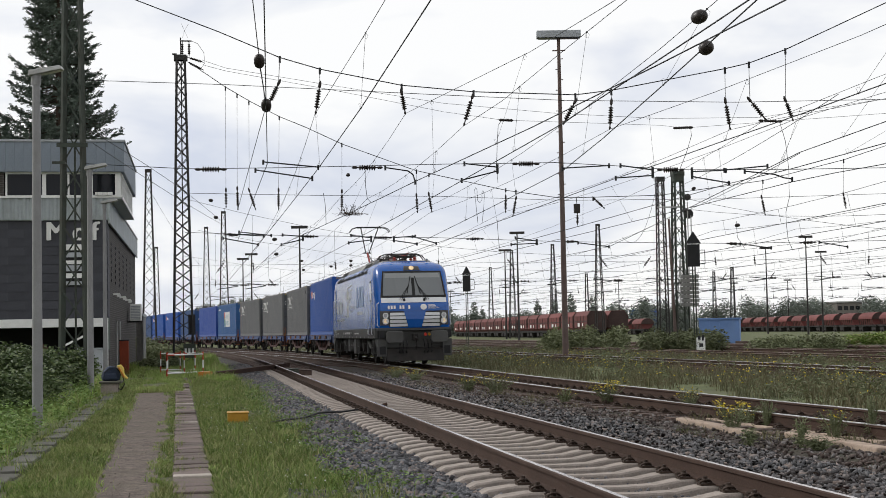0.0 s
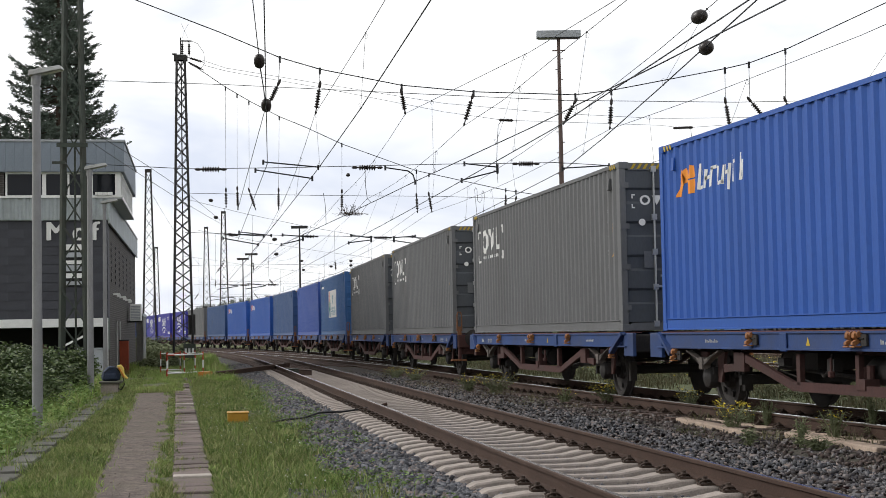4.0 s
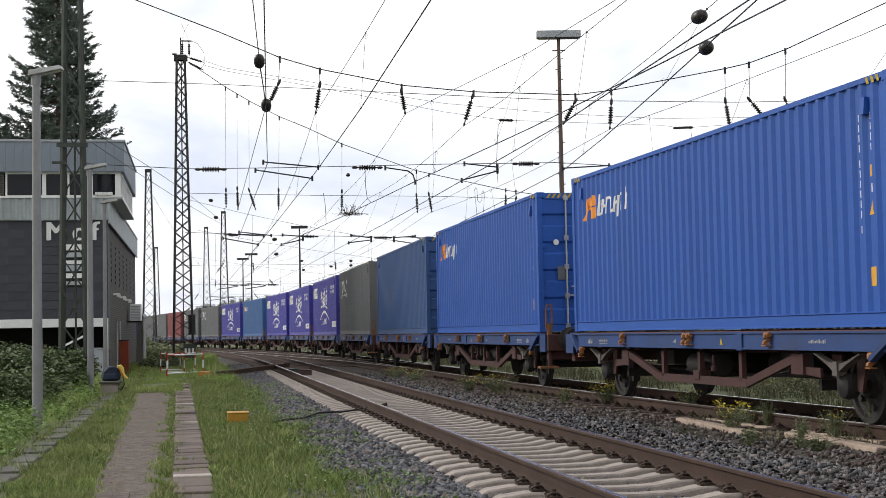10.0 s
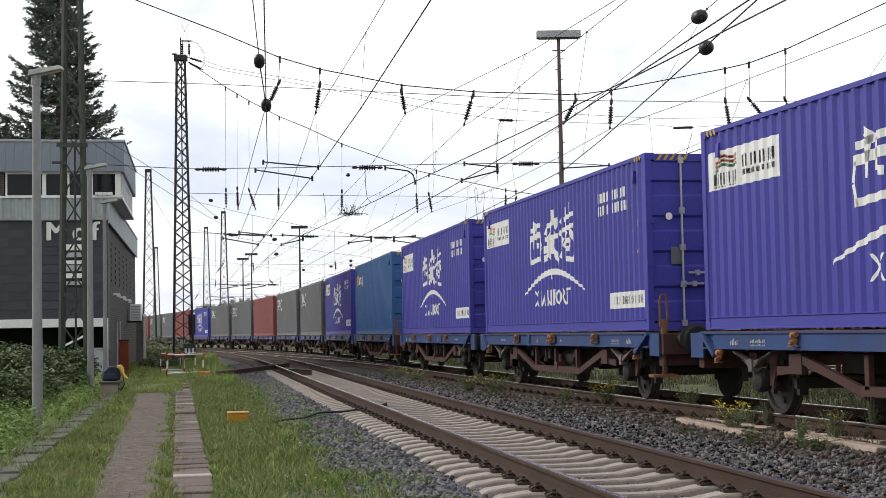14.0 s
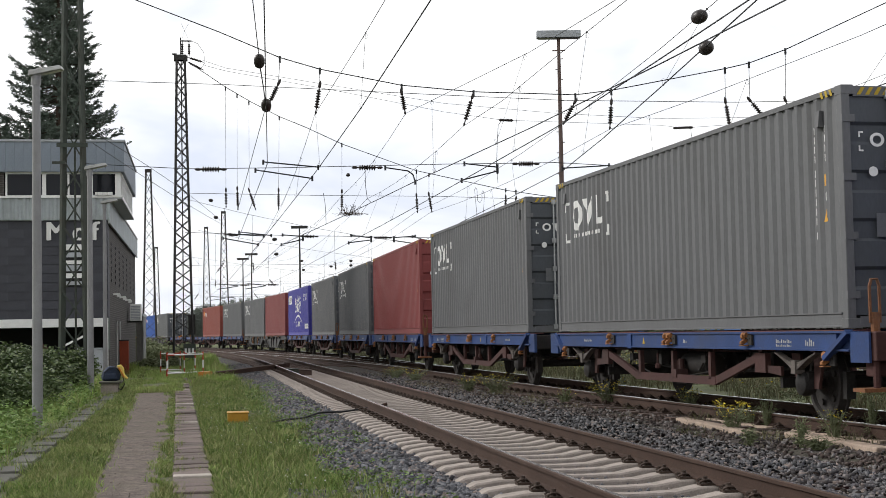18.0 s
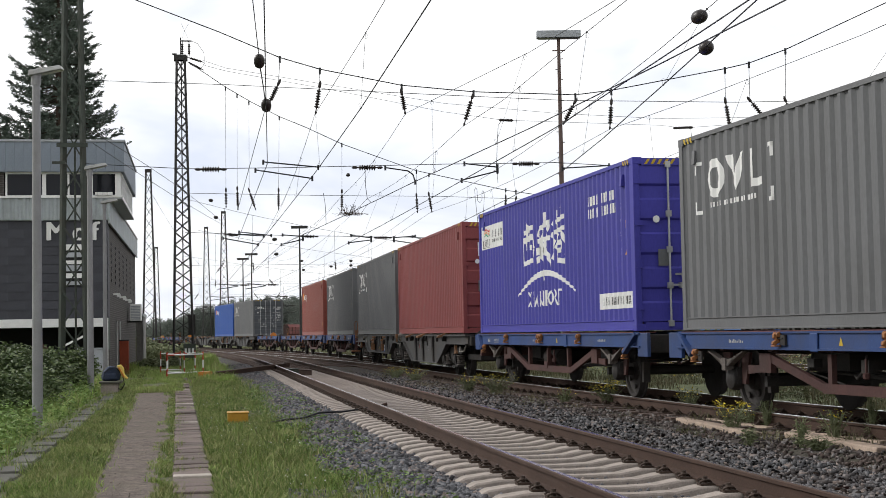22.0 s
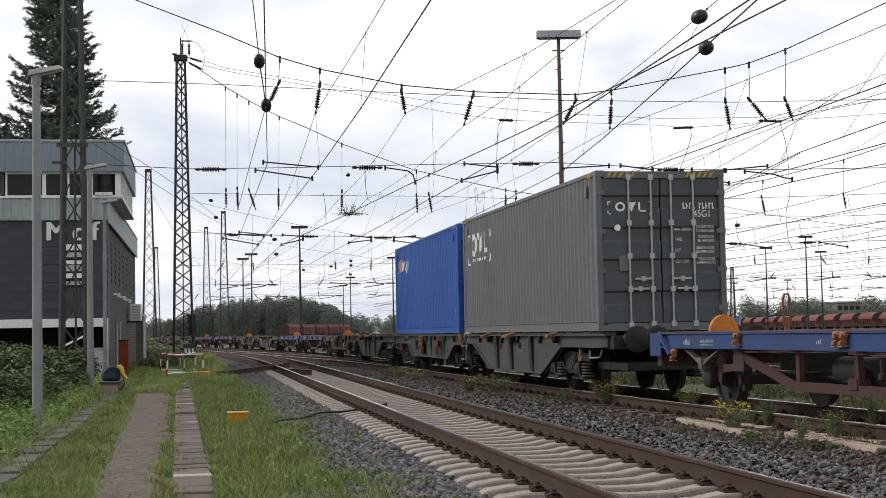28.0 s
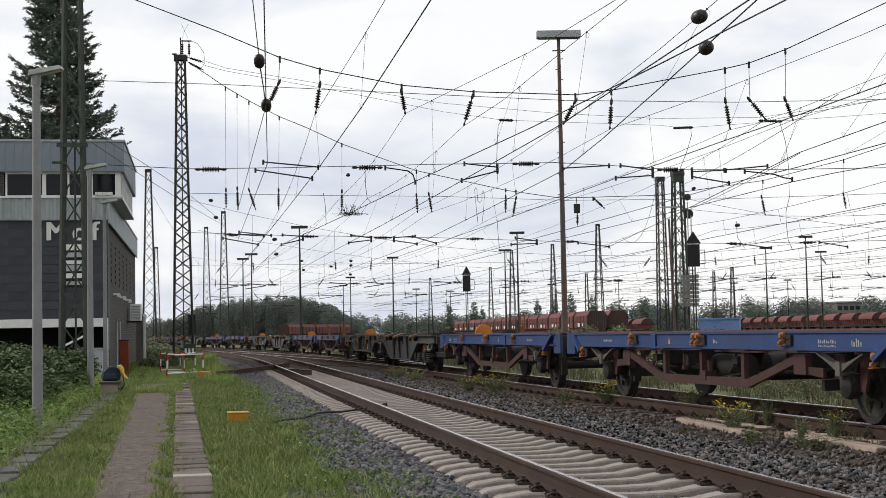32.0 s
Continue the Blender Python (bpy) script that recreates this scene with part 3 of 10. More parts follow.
def lettering(body, u0, u1, z0, z1, mi=0):
    """Letters of the built-in font as triangles of (u, z), fitted into a box."""
    me = text_mesh("lettering", body, 1.0, 0.0, m_mark)
    bm = bmesh.new()
    bm.from_mesh(me)
    bmesh.ops.triangulate(bm, faces=bm.faces)
    xs, ys = [v.co.x for v in bm.verts], [v.co.y for v in bm.verts]
    ku, kz = (u1 - u0) / (max(xs) - min(xs)), (z1 - z0) / (max(ys) - min(ys))
    out = []
    for f in bm.faces:
        if f.normal.z > 0.5:
            out.append(([(u0 + (v.co.x - min(xs)) * ku, z0 + (v.co.y - min(ys)) * kz) for v in f.verts], mi))
    bm.free()
    return out


def rect(u0, u1, z0, z1, mi=0):
    return ([(u0, z0), (u1, z0), (u1, z1), (u0, z1)], mi)


def stroke(pts, w, mi=0):
    """A brush line as quads."""
    out = []
    for (a, b), (c, d) in zip(pts, pts[1:]):
        L = math.hypot(c - a, d - b) or 1
        nx, nz = -(d - b) / L * w / 2, (c - a) / L * w / 2
        out.append(([(a + nx, b + nz), (c + nx, d + nz), (c - nx, d - nz), (a - nx, b - nz)], mi))
    return out


def ring(cu, cz, ru, rz, w, n=18, mi=0):
    def at(k, i):
        a = 2 * math.pi * i / n
        return (cu + (ru + k * w / 2) * math.cos(a), cz + (rz + k * w / 2) * math.sin(a))

    return [([at(1, i), at(1, i + 1), at(-1, i + 1), at(-1, i)], mi) for i in range(n)]


def bars(u0, u1, z, h, n, rnd, mi=0, gap=0.35):
    """A line of writing too small to read: short bars."""
    out, w = [], (u1 - u0) / n
    for i in range(n):
        k = w * (1 - gap * rnd.uniform(0.6, 1.4))
        out.append(rect(u0 + i * w, u0 + i * w + k, z, z + h, mi))
    return out


def logo_bracket():
    """Bracketed mark: four corner brackets, a ring, a wedge and a corner."""
    p = []
    for u, du in ((0.60, 1), (3.22, -1)):
        for z, dz in ((1.70, 1), (2.48, -1)):
            p.append(rect(*sorted((u, u + 0.19 * du)), *sorted((z, z + 0.055 * dz))))
            p.append(rect(*sorted((u, u + 0.055 * du)), *sorted((z, z + 0.19 * dz))))
    p += ring(1.31, 2.19, 0.23, 0.22, 0.13)
    p += [([(1.72, 2.46), (2.06, 1.94), (2.32, 2.46), (2.16, 2.46), (2.02, 2.18), (1.90, 2.46)], 0)]
    p += [rect(2.48, 2.62, 1.94, 2.46), rect(2.48, 2.90, 1.94, 2.05)]
    p += bars(1.08, 2.72, 1.775, 0.07, 20, random.Random(5), 0, 0.5)
    return p, [m_mark]


def logo_star():
    """Orange folded star and a white scrawl of slanted bars."""
    p = [([(0.66, 2.04), (0.98, 2.04), (1.14, 2.28), (1.02, 2.44), (0.92, 2.30)], 1), ([(1.02, 2.40), (1.16, 2.46), (1.24, 2.40), (1.22, 2.24), (1.08, 2.22)], 1),
         ([(1.30, 2.05), (1.56, 2.05), (1.62, 2.18), (1.70, 2.20), (1.70, 2.27), (1.30, 2.25)], 1), ([(1.34, 2.27), (1.62, 2.29), (1.56, 2.46), (1.44, 2.48)], 1)]
    p = [([(0.66 + (a - 0.66) * 0.74, b) for a, b in q], k) for q, k in p]
    u = 1.54
    for i in range(7):
        h, lo = (0.38 if i in (0, 5, 6) else 0.27), (1.98 if i == 4 else 2.08)
        p += stroke([(u, lo), (u + 0.05, 2.08 + h)], 0.055)
        if i % 3 != 2:
            p += stroke([(u + 0.13, lo), (u + 0.17, 2.08 + 0.27)], 0.05)
        p += stroke([(u + 0.02, 2.10 + 0.12 * (i % 3)), (u + 0.15, 2.12 + 0.12 * (i % 3))], 0.05)
        u += 0.24
    return p, [m_mark, m_mark_or]


def glyph(lines, u0, u1, z0, z1, w):
    """Brush strokes given on a unit square, set into a box."""
    out = []
    for ln in lines:
        out += stroke([(u0 + a * (u1 - u0), z0 + b * (z1 - z0)) for a, b in ln[:-1]], w * ln[-1])
    return out


def logo_port():
    """Three tall brush characters over an arc, a word of bars, a white plate with stripes, web plate and code lines."""
    p, rnd = [], random.Random(11)
    p += glyph([[(0.30, 1.0), (0.52, 0.86), 1.3], [(0.12, 0.80), (0.92, 0.92), 1.0], [(0.42, 0.84), (0.34, 0.34), 1.2], [(0.62, 0.86), (0.60, 0.42), (0.78, 0.40), 1.1],
                [(0.06, 0.60), (0.0, 0.30), (0.08, -0.04), 1.3], [(0.06, 0.60), (0.94, 0.68), (1.0, 0.36), (0.86, 0.04), 1.3], [(0.08, 0.02), (0.86, 0.08), 1.0]], 4.45, 5.36, 1.45, 2.30, 0.10)
    p += glyph([[(0.60, 1.0), (0.62, 0.72), 1.1], [(0.18, 0.70), (0.90, 0.80), 0.9], [(0.20, 0.70), (0.14, 0.56), 1.0], [(0.88, 0.80), (0.78, 0.64), 1.0],
                [(0.52, 0.72), (0.28, 0.30), (0.44, 0.12), 1.3], [(0.74, 0.60), (0.50, 0.26), (0.06, 0.10), 1.2], [(0.0, 0.28), (0.40, 0.30), (0.72, 0.22), (1.0, 0.0), 1.4],
                [(0.12, 0.48), (0.92, 0.50), 0.9]], 5.55, 6.75, 1.37, 2.45, 0.11)
    p += glyph([[(0.04, 0.74), (0.16, 0.66), 1.2], [(0.0, 0.52), (0.14, 0.46), 1.1], [(0.04, 0.06), (0.26, 0.42), 1.2], [(0.48, 0.92), (0.46, 0.52), 1.0], [(0.70, 1.0), (0.66, 0.52), 1.1],
                [(0.30, 0.72), (0.98, 0.80), 0.9], [(0.24, 0.54), (1.0, 0.60), 0.9], [(0.52, 0.52), (0.30, 0.24), 1.2], [(0.72, 0.54), (0.98, 0.30), 1.2],
                [(0.46, 0.34), (0.76, 0.36), (0.74, 0.22), (0.46, 0.20), (0.42, 0.04), (0.90, 0.0), (0.96, 0.14), 1.0]], 6.80, 7.82, 1.38, 2.50, 0.10)
    arc = [(3.86 + 4.62 * i / 24, 0.76 + 0.45 * math.sin(math.pi * (0.02 + 0.96 * i / 24))) for i in range(25)]
    for k in range(24):
        p += stroke(arc[k:k + 2], 0.035 + 0.085 * math.sin(math.pi * (k + 0.5) / 24))
    p.append(([(6.02, 1.06), (6.17, 1.30), (6.24, 1.06)], 0))
    p += lettering("XI'AN PORT", 4.80, 7.45, 0.53, 0.87)
    p.append(rect(0.18, 2.53, 2.00, 2.55))
    for k in range(3):
        z = 2.42 - 0.06 * k
        p += stroke([(0.45, z - 0.04), (0.72, z + 0.05), (1.0, z + 0.0), (1.22, z + 0.02)], 0.045, 1 + k)
    p += bars(1.32, 2.42, 2.24, 0.17, 12, rnd, 4, 0.5)
    p += bars(0.42, 1.24, 2.06, 0.17, 11, rnd, 4, 0.5) + bars(1.32, 2.42, 2.13, 0.075, 11, rnd, 4) + bars(0.42, 1.2, 2.025, 0.02, 12, rnd, 4)
    p.append(rect(10.10, 11.96, 0.39, 0.67))
    p += bars(10.2, 11.86, 0.46, 0.14, 22, rnd, 4, 0.5)
    p += bars(9.50, 10.15, 2.29, 0.17, 8, rnd, 0, 0.5) + bars(10.35, 11.03, 2.29, 0.17, 9, rnd, 0, 0.5) + bars(9.50, 10.15, 2.06, 0.17, 8, rnd, 0, 0.5) + bars(10.35, 11.2, 2.06, 0.17, 11, rnd, 0, 0.5)
    return p, [m_mark, m_mark_red, m_mark_or, m_mark_green, m_mark_dark]


def logo_cargo():
    """White plate with a red and green quarter shape and rows of teal bars."""
    p, rnd = [rect(3.15, 6.05, 0.72, 2.35)], random.Random(3)
    p += [([(3.2, 1.55), (3.75, 1.75), (3.75, 2.3), (3.2, 2.3)], 1), ([(3.2, 1.0), (3.55, 1.45), (3.85, 1.75), (3.7, 1.85), (3.2, 1.6)], 2),
          ([(3.2, 0.76), (3.95, 0.76), (3.95, 1.5), (3.75, 1.65), (3.2, 1.0)], 3)]
    for z, n in ((1.55, 5), (0.85, 7)):
        for i in range(n):
            u = 4.15 + i * 1.75 / n
            p += [rect(u, u + 0.07, z, z + 0.5, 3), rect(u + 0.13, u + 0.19, z, z + 0.5, 3), rect(u, u + 0.19, z + 0.22 + 0.2 * (i % 2), z + 0.29 + 0.2 * (i % 2), 3)]
    p += bars(0.5, 1.9, 2.42, 0.10, 10, rnd, 0)
    p = [([(u if u < 2.5 else 4.3 + (u - 3.15) * 1.293, z if u < 2.5 else 0.86 + (z - 0.72) * 0.822) for u, z in q], mi) for q, mi in p]
    return p, [m_mark, m_mark_red, m_mark_green, m_mark_teal]


def logo_patch():
    """A scuffed patch where a plate was taken off."""
    p = [rect(3.52, 4.06, 1.17, 1.185), rect(3.50, 3.53, 1.17, 1.54), rect(3.60, 3.75, 1.22, 1.50), rect(3.85, 3.98, 1.30, 1.53), rect(4.12, 4.2, 1.40, 1.48)]
    return p, [m_scuff]


def corner_casting(x, y, z, sx, sy, sz):
    g = Geo()
    a, b, c = 0.162, 0.178, 0.118
    g.box(min(x, x - sx * a), max(x, x - sx * a), min(y, y - sy * b), max(y, y - sy * b), min(z, z - sz * c), max(z, z - sz * c))
    return g


def container(name, label, paint_m, logo=None, doors=True, door_m=None, group="containers on the train"):
    """A 40 ft high-cube container: origin under its middle, doors at the -y end."""
    t = thing(name, label, "container", group)
    W, L, H = CW / 2, CL / 2, CH
    for sx, lab in ((-1, ""), (1, "")):
        s = part("side_wall", corrugated(SIDE_PTS, 0.185, H - 0.07, lambda a, d, z: (sx * (W - 0.012 - d), a, z)), paint_m, t)
        if sx < 0:
            side = s
    roof = Geo()
    for i in range(21):
        y0 = -L + 0.2 + i * (CL - 0.4) / 21
        roof.box(-W + 0.08, W - 0.08, y0, y0 + 0.36, H - 0.03, H - 0.012)
    roof.box(-W + 0.05, W - 0.05, -L + 0.1, L - 0.1, H - 0.06, H - 0.03)
    part("roof", roof, paint_m, t, fix=False)
    fl = Geo()
    fl.box(-W + 0.06, W - 0.06, -L + 0.1, L - 0.1, 0.05, 0.15)
    part("floor", fl, m_floor, t)
    for sx in (-1, 1):
        g = Geo()
        g.box(*sorted((sx * W * 0.997, sx * (W - 0.06))), -L + 0.17, L - 0.17, H - 0.072, H - 0.008)
        part("top_rail", g, paint_m, t)
        g = Geo()
        g.prism([(sx * W * 1.004, 0.012), (sx * W * 1.004, 0.03), (sx * (W - 0.012), 0.036), (sx * (W - 0.012), 0.165), (sx * W * 1.004, 0.175), (sx * W * 1.004, 0.19), (sx * (W - 0.05), 0.19), (sx * (W - 0.05), 0.012)], "y", -L + 0.17, L - 0.17)
        part("bottom_rail", g, paint_m, t)
        for sy in (-1, 1):
            g = Geo()
            g.box(*sorted((sx * W * 0.998, sx * (W - 0.11))), *sorted((sy * L * 0.9995, sy * (L - 0.14))), 0.11, H - 0.11)
            part("corner_post", g, paint_m, t, bevel=0.01)
            for z, sz in ((0.0, -1), (H, 1)):
                part("corner_casting", corner_casting(sx * W, sy * L, z, sx, sy, sz), paint_m, t, bevel=0.008)
    for sy in ((-1, 1) if not doors else (1,)):
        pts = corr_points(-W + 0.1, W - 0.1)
        part("end_wall", corrugated(pts, 0.15, H - 0.12, lambda a, d, z: (a, sy * (L - 0.03 - d), z)), paint_m, t)
        g = Geo()
        g.box(-W + 0.16, W - 0.16, *sorted((sy * L * 0.999, sy * (L - 0.08))), H - 0.14, H - 0.015)
        g.box(-W + 0.16, W - 0.16, *sorted((sy * L * 0.999, sy * (L - 0.08))), 0.01, 0.155)
        part("end_rail", g, paint_m, t)
    if doors:
        g = Geo()
        g.box(-W + 0.16, W - 0.16, -L * 0.999, -L + 0.09, H - 0.14, H - 0.015)
        part("door_header", g, paint_m, t)
        part("door_sill", Geo().box(-W + 0.16, W - 0.16, -L * 0.999, -L + 0.09, 0.01, 0.14), paint_m, t)
        if logo is logo_cargo:
            g = Geo()
            g.box(-0.92, -0.06, -L + 0.022, -L + 0.026, 2.10, 2.38)
            pl = part("door_plate", g, m_mark, t, "white plate with coloured emblem", fix=False)
            part("plate_red", Geo().box(-0.90, -0.66, -L + 0.018, -L + 0.021, 2.28, 2.37), m_mark_red, pl, fix=False)
            part("plate_green", Geo().box(-0.90, -0.80, -L + 0.018, -L + 0.021, 2.11, 2.25), m_mark_green, pl, fix=False)
            part("plate_teal", Geo().box(-0.78, -0.66, -L + 0.018, -L + 0.021, 2.11, 2.25), m_mark_teal, pl, fix=False)
            for z in (2.13, 2.26):
                part("plate_bar", Geo().box(-0.60, -0.14, -L + 0.018, -L + 0.021, z, z + 0.07), m_mark_teal, pl, fix=False)
        if name.startswith(("red", "orange")) or logo is logo_star:
            x0 = -0.80 if name.startswith(("red", "orange")) else -0.17
            pl = part("door_plate", Geo().box(x0, x0 + 0.62, -L + 0.020, -L + 0.026, 2.00, 2.36), m_mark, t, "white company plate", fix=False)
            part("plate_mark", Geo().box(x0 + 0.10, x0 + 0.52, -L + 0.016, -L + 0.019, 2.24, 2.29), m_mark_red if x0 < -0.5 else m_mark_or, pl, fix=False)
            part("plate_lines", Geo().box(x0 + 0.14, x0 + 0.48, -L + 0.016, -L + 0.019, 2.16, 2.18).box(x0 + 0.18, x0 + 0.44, -L + 0.016, -L + 0.019, 2.10, 2.12), m_mark_dark, pl, fix=False)
        hz = Geo()
        for c in (-W + 0.2, W - 0.75):
            for i in range(5):
                x = c + i * 0.11
                hz.add([(x, -L - 0.004, H - 0.12), (x + 0.05, -L - 0.004, H - 0.12), (x + 0.11, -L - 0.004, H - 0.03), (x + 0.06, -L - 0.004, H - 0.03)], [(0, 1, 2, 3)])
        part("hazard_stripes", hz, m_hazard, t, "yellow and black hazard stripes", fix=False)
        for sx in (-1, 1):
            g = Geo()
            x0, x1 = sorted((sx * 0.012, sx * (W - 0.115)))
            z = 0.155
            prof = [(-L + 0.08, z)]
            for k in range(5):
                prof += [(-L + 0.03, z), (-L + 0.03, z + 0.30)]
                if k < 4:
                    prof += [(-L + 0.066, z + 0.34), (-L + 0.066, z + 0.535)]
                z += 0.575
            prof += [(-L + 0.03, H - 0.14), (-L + 0.08, H - 0.14)]
            g.prism(prof, "x", x0, x1)
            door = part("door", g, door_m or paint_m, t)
            for rx in (0.19, 0.61):
                g = Geo()
                x = sx * rx
                g.cyl((x, -L + 0.0, 0.10), (x, -L + 0.0, H - 0.10), 0.019, 8)
                for zz in (0.12, 0.75, 1.35, 1.95, H - 0.12):
                    g.box(x - 0.045, x + 0.045, -L - 0.022, -L + 0.032, zz - 0.05, zz + 0.05)
                part("lock_rod", g, m_rod, door, "galvanised locking rod")
                g = Geo()
                inner = 1 if rx < 0.4 else -1
                zz = 0.92 if rx < 0.4 else 0.74
                g.box(*sorted((x, x + sx * inner * 0.34)), -L - 0.045, -L - 0.025, zz, zz + 0.035)
                g.box(*sorted((x + sx * inner * 0.15, x + sx * inner * 0.21)), -L - 0.05, -L + 0.03, zz - 0.03, zz + 0.06)
                part("door_handle", g, m_rod, door, "steel door handle")
            for zz in (0.35, 1.05, 1.75, 2.45):
                g = Geo()
                g.box(*sorted((sx * (W - 0.16), sx * (W + 0.0))), -L - 0.012, -L + 0.03, zz, zz + 0.09)
                part("hinge", g, paint_m, door)
        rnd = random.Random(name)
        g = Geo()
        for k in range(10):
            if k != 4:
                x = 0.42 + k * 0.062
                g.box(x, x + 0.020, -L + 0.022, -L + 0.026, 2.20, 2.31)
                g.box(x + 0.020, x + 0.042, -L + 0.022, -L + 0.026, 2.20 + 0.04 * (k % 3), 2.225 + 0.04 * (k % 3))
        rows = (("45G1", 0.62, 0.125, 2.05), ("MAX. GROSS", 0.24, 0.055, 1.80), ("32,500 KGS", 0.66, 0.055, 1.84), ("71,650 LBS", 0.66, 0.055, 1.77), ("TARE", 0.26, 0.055, 1.62), ("3,700 KGS", 0.70, 0.055, 1.66),
                ("8,160 LBS", 0.70, 0.055, 1.59), ("NET", 0.26, 0.055, 1.42), ("28,800 KGS", 0.66, 0.055, 1.46), ("63,490 LBS", 0.66, 0.055, 1.39), ("CU. CAP.", 0.26, 0.055, 1.22), ("76.4 CU.M", 0.70, 0.055, 1.26), ("2,698 CU.FT", 0.66, 0.055, 1.19))
        for body, x, h, z in rows:
            for poly, _ in lettering(body, x, x + len(body) * h * 0.62, z, z + h):
                g.add([(a, -L + 0.024, b) for a, b in poly], [(0, 1, 2)])
        ring_pts = [(-0.82 + 0.06 * math.cos(2 * math.pi * k / 16), -L + 0.024, 1.86 + 0.06 * math.sin(2 * math.pi * k / 16)) for k in range(16)]
        part("door_sticker", Geo().add(ring_pts, [tuple(range(16))]), m_mark, t, "round white sticker", fix=False)
        if logo is logo_bracket:
            for sx in (-1, 1):
                for sz in (-1, 1):
                    x, z = -0.58 + sx * 0.42, 2.22 + sz * 0.12
                    g.box(*sorted((x, x - sx * 0.06)), -L + 0.022, -L + 0.026, *sorted((z, z - sz * 0.02)))
                    g.box(*sorted((x, x - sx * 0.02)), -L + 0.022, -L + 0.026, *sorted((z, z - sz * 0.07)))
            ro = [(-0.76 + 0.095 * math.cos(2 * math.pi * i / 16), 2.24 + 0.085 * math.sin(2 * math.pi * i / 16)) for i in range(16)]
            ri = [(-0.76 + 0.055 * math.cos(2 * math.pi * i / 16), 2.24 + 0.05 * math.sin(2 * math.pi * i / 16)) for i in range(16)]
            g.add([(x, -L + 0.024, z) for x, z in ro + ri], [(i, (i + 1) % 16, 16 + (i + 1) % 16, 16 + i) for i in range(16)])
            g.add([(-0.64, -L + 0.024, 2.32), (-0.55, -L + 0.024, 2.15), (-0.46, -L + 0.024, 2.32)], [(0, 1, 2)])
            g.box(-0.42, -0.385, -L + 0.022, -L + 0.026, 2.15, 2.32)
            g.box(-0.42, -0.28, -L + 0.022, -L + 0.026, 2.15, 2.18)
        part("door_label", Geo().box(-0.80, -0.58, -L + 0.022, -L + 0.027, 1.08, 1.36), m_label, t, "grey data plate", fix=False)
        part("door_writing", g, m_mark, t, "rows of small white data lines", fix=False)["kind"] = "stuff"
    # vents and corner stripes on the side
    for y in (-L + 0.62, L - 0.62):
        g = Geo()
        g.box(-W - 0.012, -W + 0.05, y - 0.045, y + 0.045, 2.46, 2.66)
        g.prism([(-W - 0.03, 2.46), (-W + 0.02, 2.46), (-W + 0.02, 2.66), (-W - 0.012, 2.66)], "y", y - 0.05, y + 0.05)
        part("vent", g, paint_m, side)
    g = Geo()
    for y in (-L + 0.22, L - 0.55):
        for k in range(3):
            a = y + k * 0.12
            g.add([(-W - 0.002, a, H - 0.10), (-W - 0.002, a + 0.06, H - 0.10), (-W - 0.002, a + 0.10, H - 0.02), (-W - 0.002, a + 0.04, H - 0.02)], [(0, 1, 2, 3)])
    part("corner_stripes", g, m_hazard, t, "faded yellow hazard stripes", fix=False)["kind"] = "stuff"
    # code lines and warning signs near the door end of the side
    rnd = random.Random(name + "s")
    p = []
    for i in range(11):
        z = 2.40 - i * 0.118 - (0.06 if i > 3 else 0) - (0.06 if i > 9 else 0)
        p += [rect(11.35, 11.375, z, z + 0.085), rect(11.40, 11.42, z + 0.03 * (i % 2), z + 0.085 - 0.03 * (i % 3)), rect(11.375, 11.40, z + 0.034 * (i % 3), z + 0.022 + 0.034 * (i % 3))]
    for i in range(4):
        z = 2.40 - i * 0.12
        p += [rect(11.63, 11.655, z, z + 0.085), rect(11.655, 11.69, z + 0.03 * (i % 3), z + 0.022 + 0.03 * (i % 3))]
    p += [rect(11.60, 11.70, 1.74, 1.88, 1), rect(11.62, 11.69, 1.56, 1.66, 0), ([(11.56, 1.30), (11.74, 1.30), (11.65, 1.48)], 1)]
    if logo is logo_star:
        p.append(rect(11.56, 11.74, 0.48, 0.70, 1))
    marks(p, [m_mark, m_sign], "side_code", side, "white code figures and yellow warning signs")["kind"] = "stuff"
    if logo:
        polys, ms = logo()
        marks(polys, ms, "logo", side, "painted company mark")["kind"] = "stuff"
    return t


# ---- wagons ----
m_w_blue = mat("wagon_blue", (0.024, 0.052, 0.155), 0.55, 0, 0.15, 1.5, 0.1, 30, 0.08, (0.05, 0.05, 0.06), 0.5, 1.2)
m_w_grey = mat("wagon_grey", (0.052, 0.052, 0.053), 0.6, 0, 0.18, 1.5, 0.1, 30, 0.12, (0.045, 0.036, 0.03), 0.7, 1.3, spec=0.25)
m_w_brown = mat("wagon_brown", (0.062, 0.028, 0.025), 0.75, 0, 0.2, 2, 0.15, 30, 0.1, (0.035, 0.03, 0.027), 0.55, 1.6)
m_running = mat("running_gear_dark", (0.028, 0.026, 0.025), 0.7, 0.1, 0.25, 4, 0.2, 40, 0.1, (0.045, 0.032, 0.024), 0.4, 2, (1, 1, 1), 0.18)
m_wheel = mat("wheel_steel", (0.036, 0.032, 0.030), 0.75, 0.0, 0.25, 4, 0.2, 40, spec=0.2)
m_spring = mat("spring_steel", (0.11, 0.095, 0.085), 0.7, 0.1, 0.25, 6, 0.2, 40)
m_deck = mat("deck_plate_rust", (0.14, 0.06, 0.055), 0.8, 0.1, 0.25, 2, 0.2, 30, 0, (0.06, 0.05, 0.045), 0.5, 1.0)

m_label_pale = mat("stencil_pale_grey", (0.34, 0.34, 0.33), 0.7, 0, 0.2, 8, 0, 40, 0, (0.12, 0.11, 0.10), 0.5, 5)

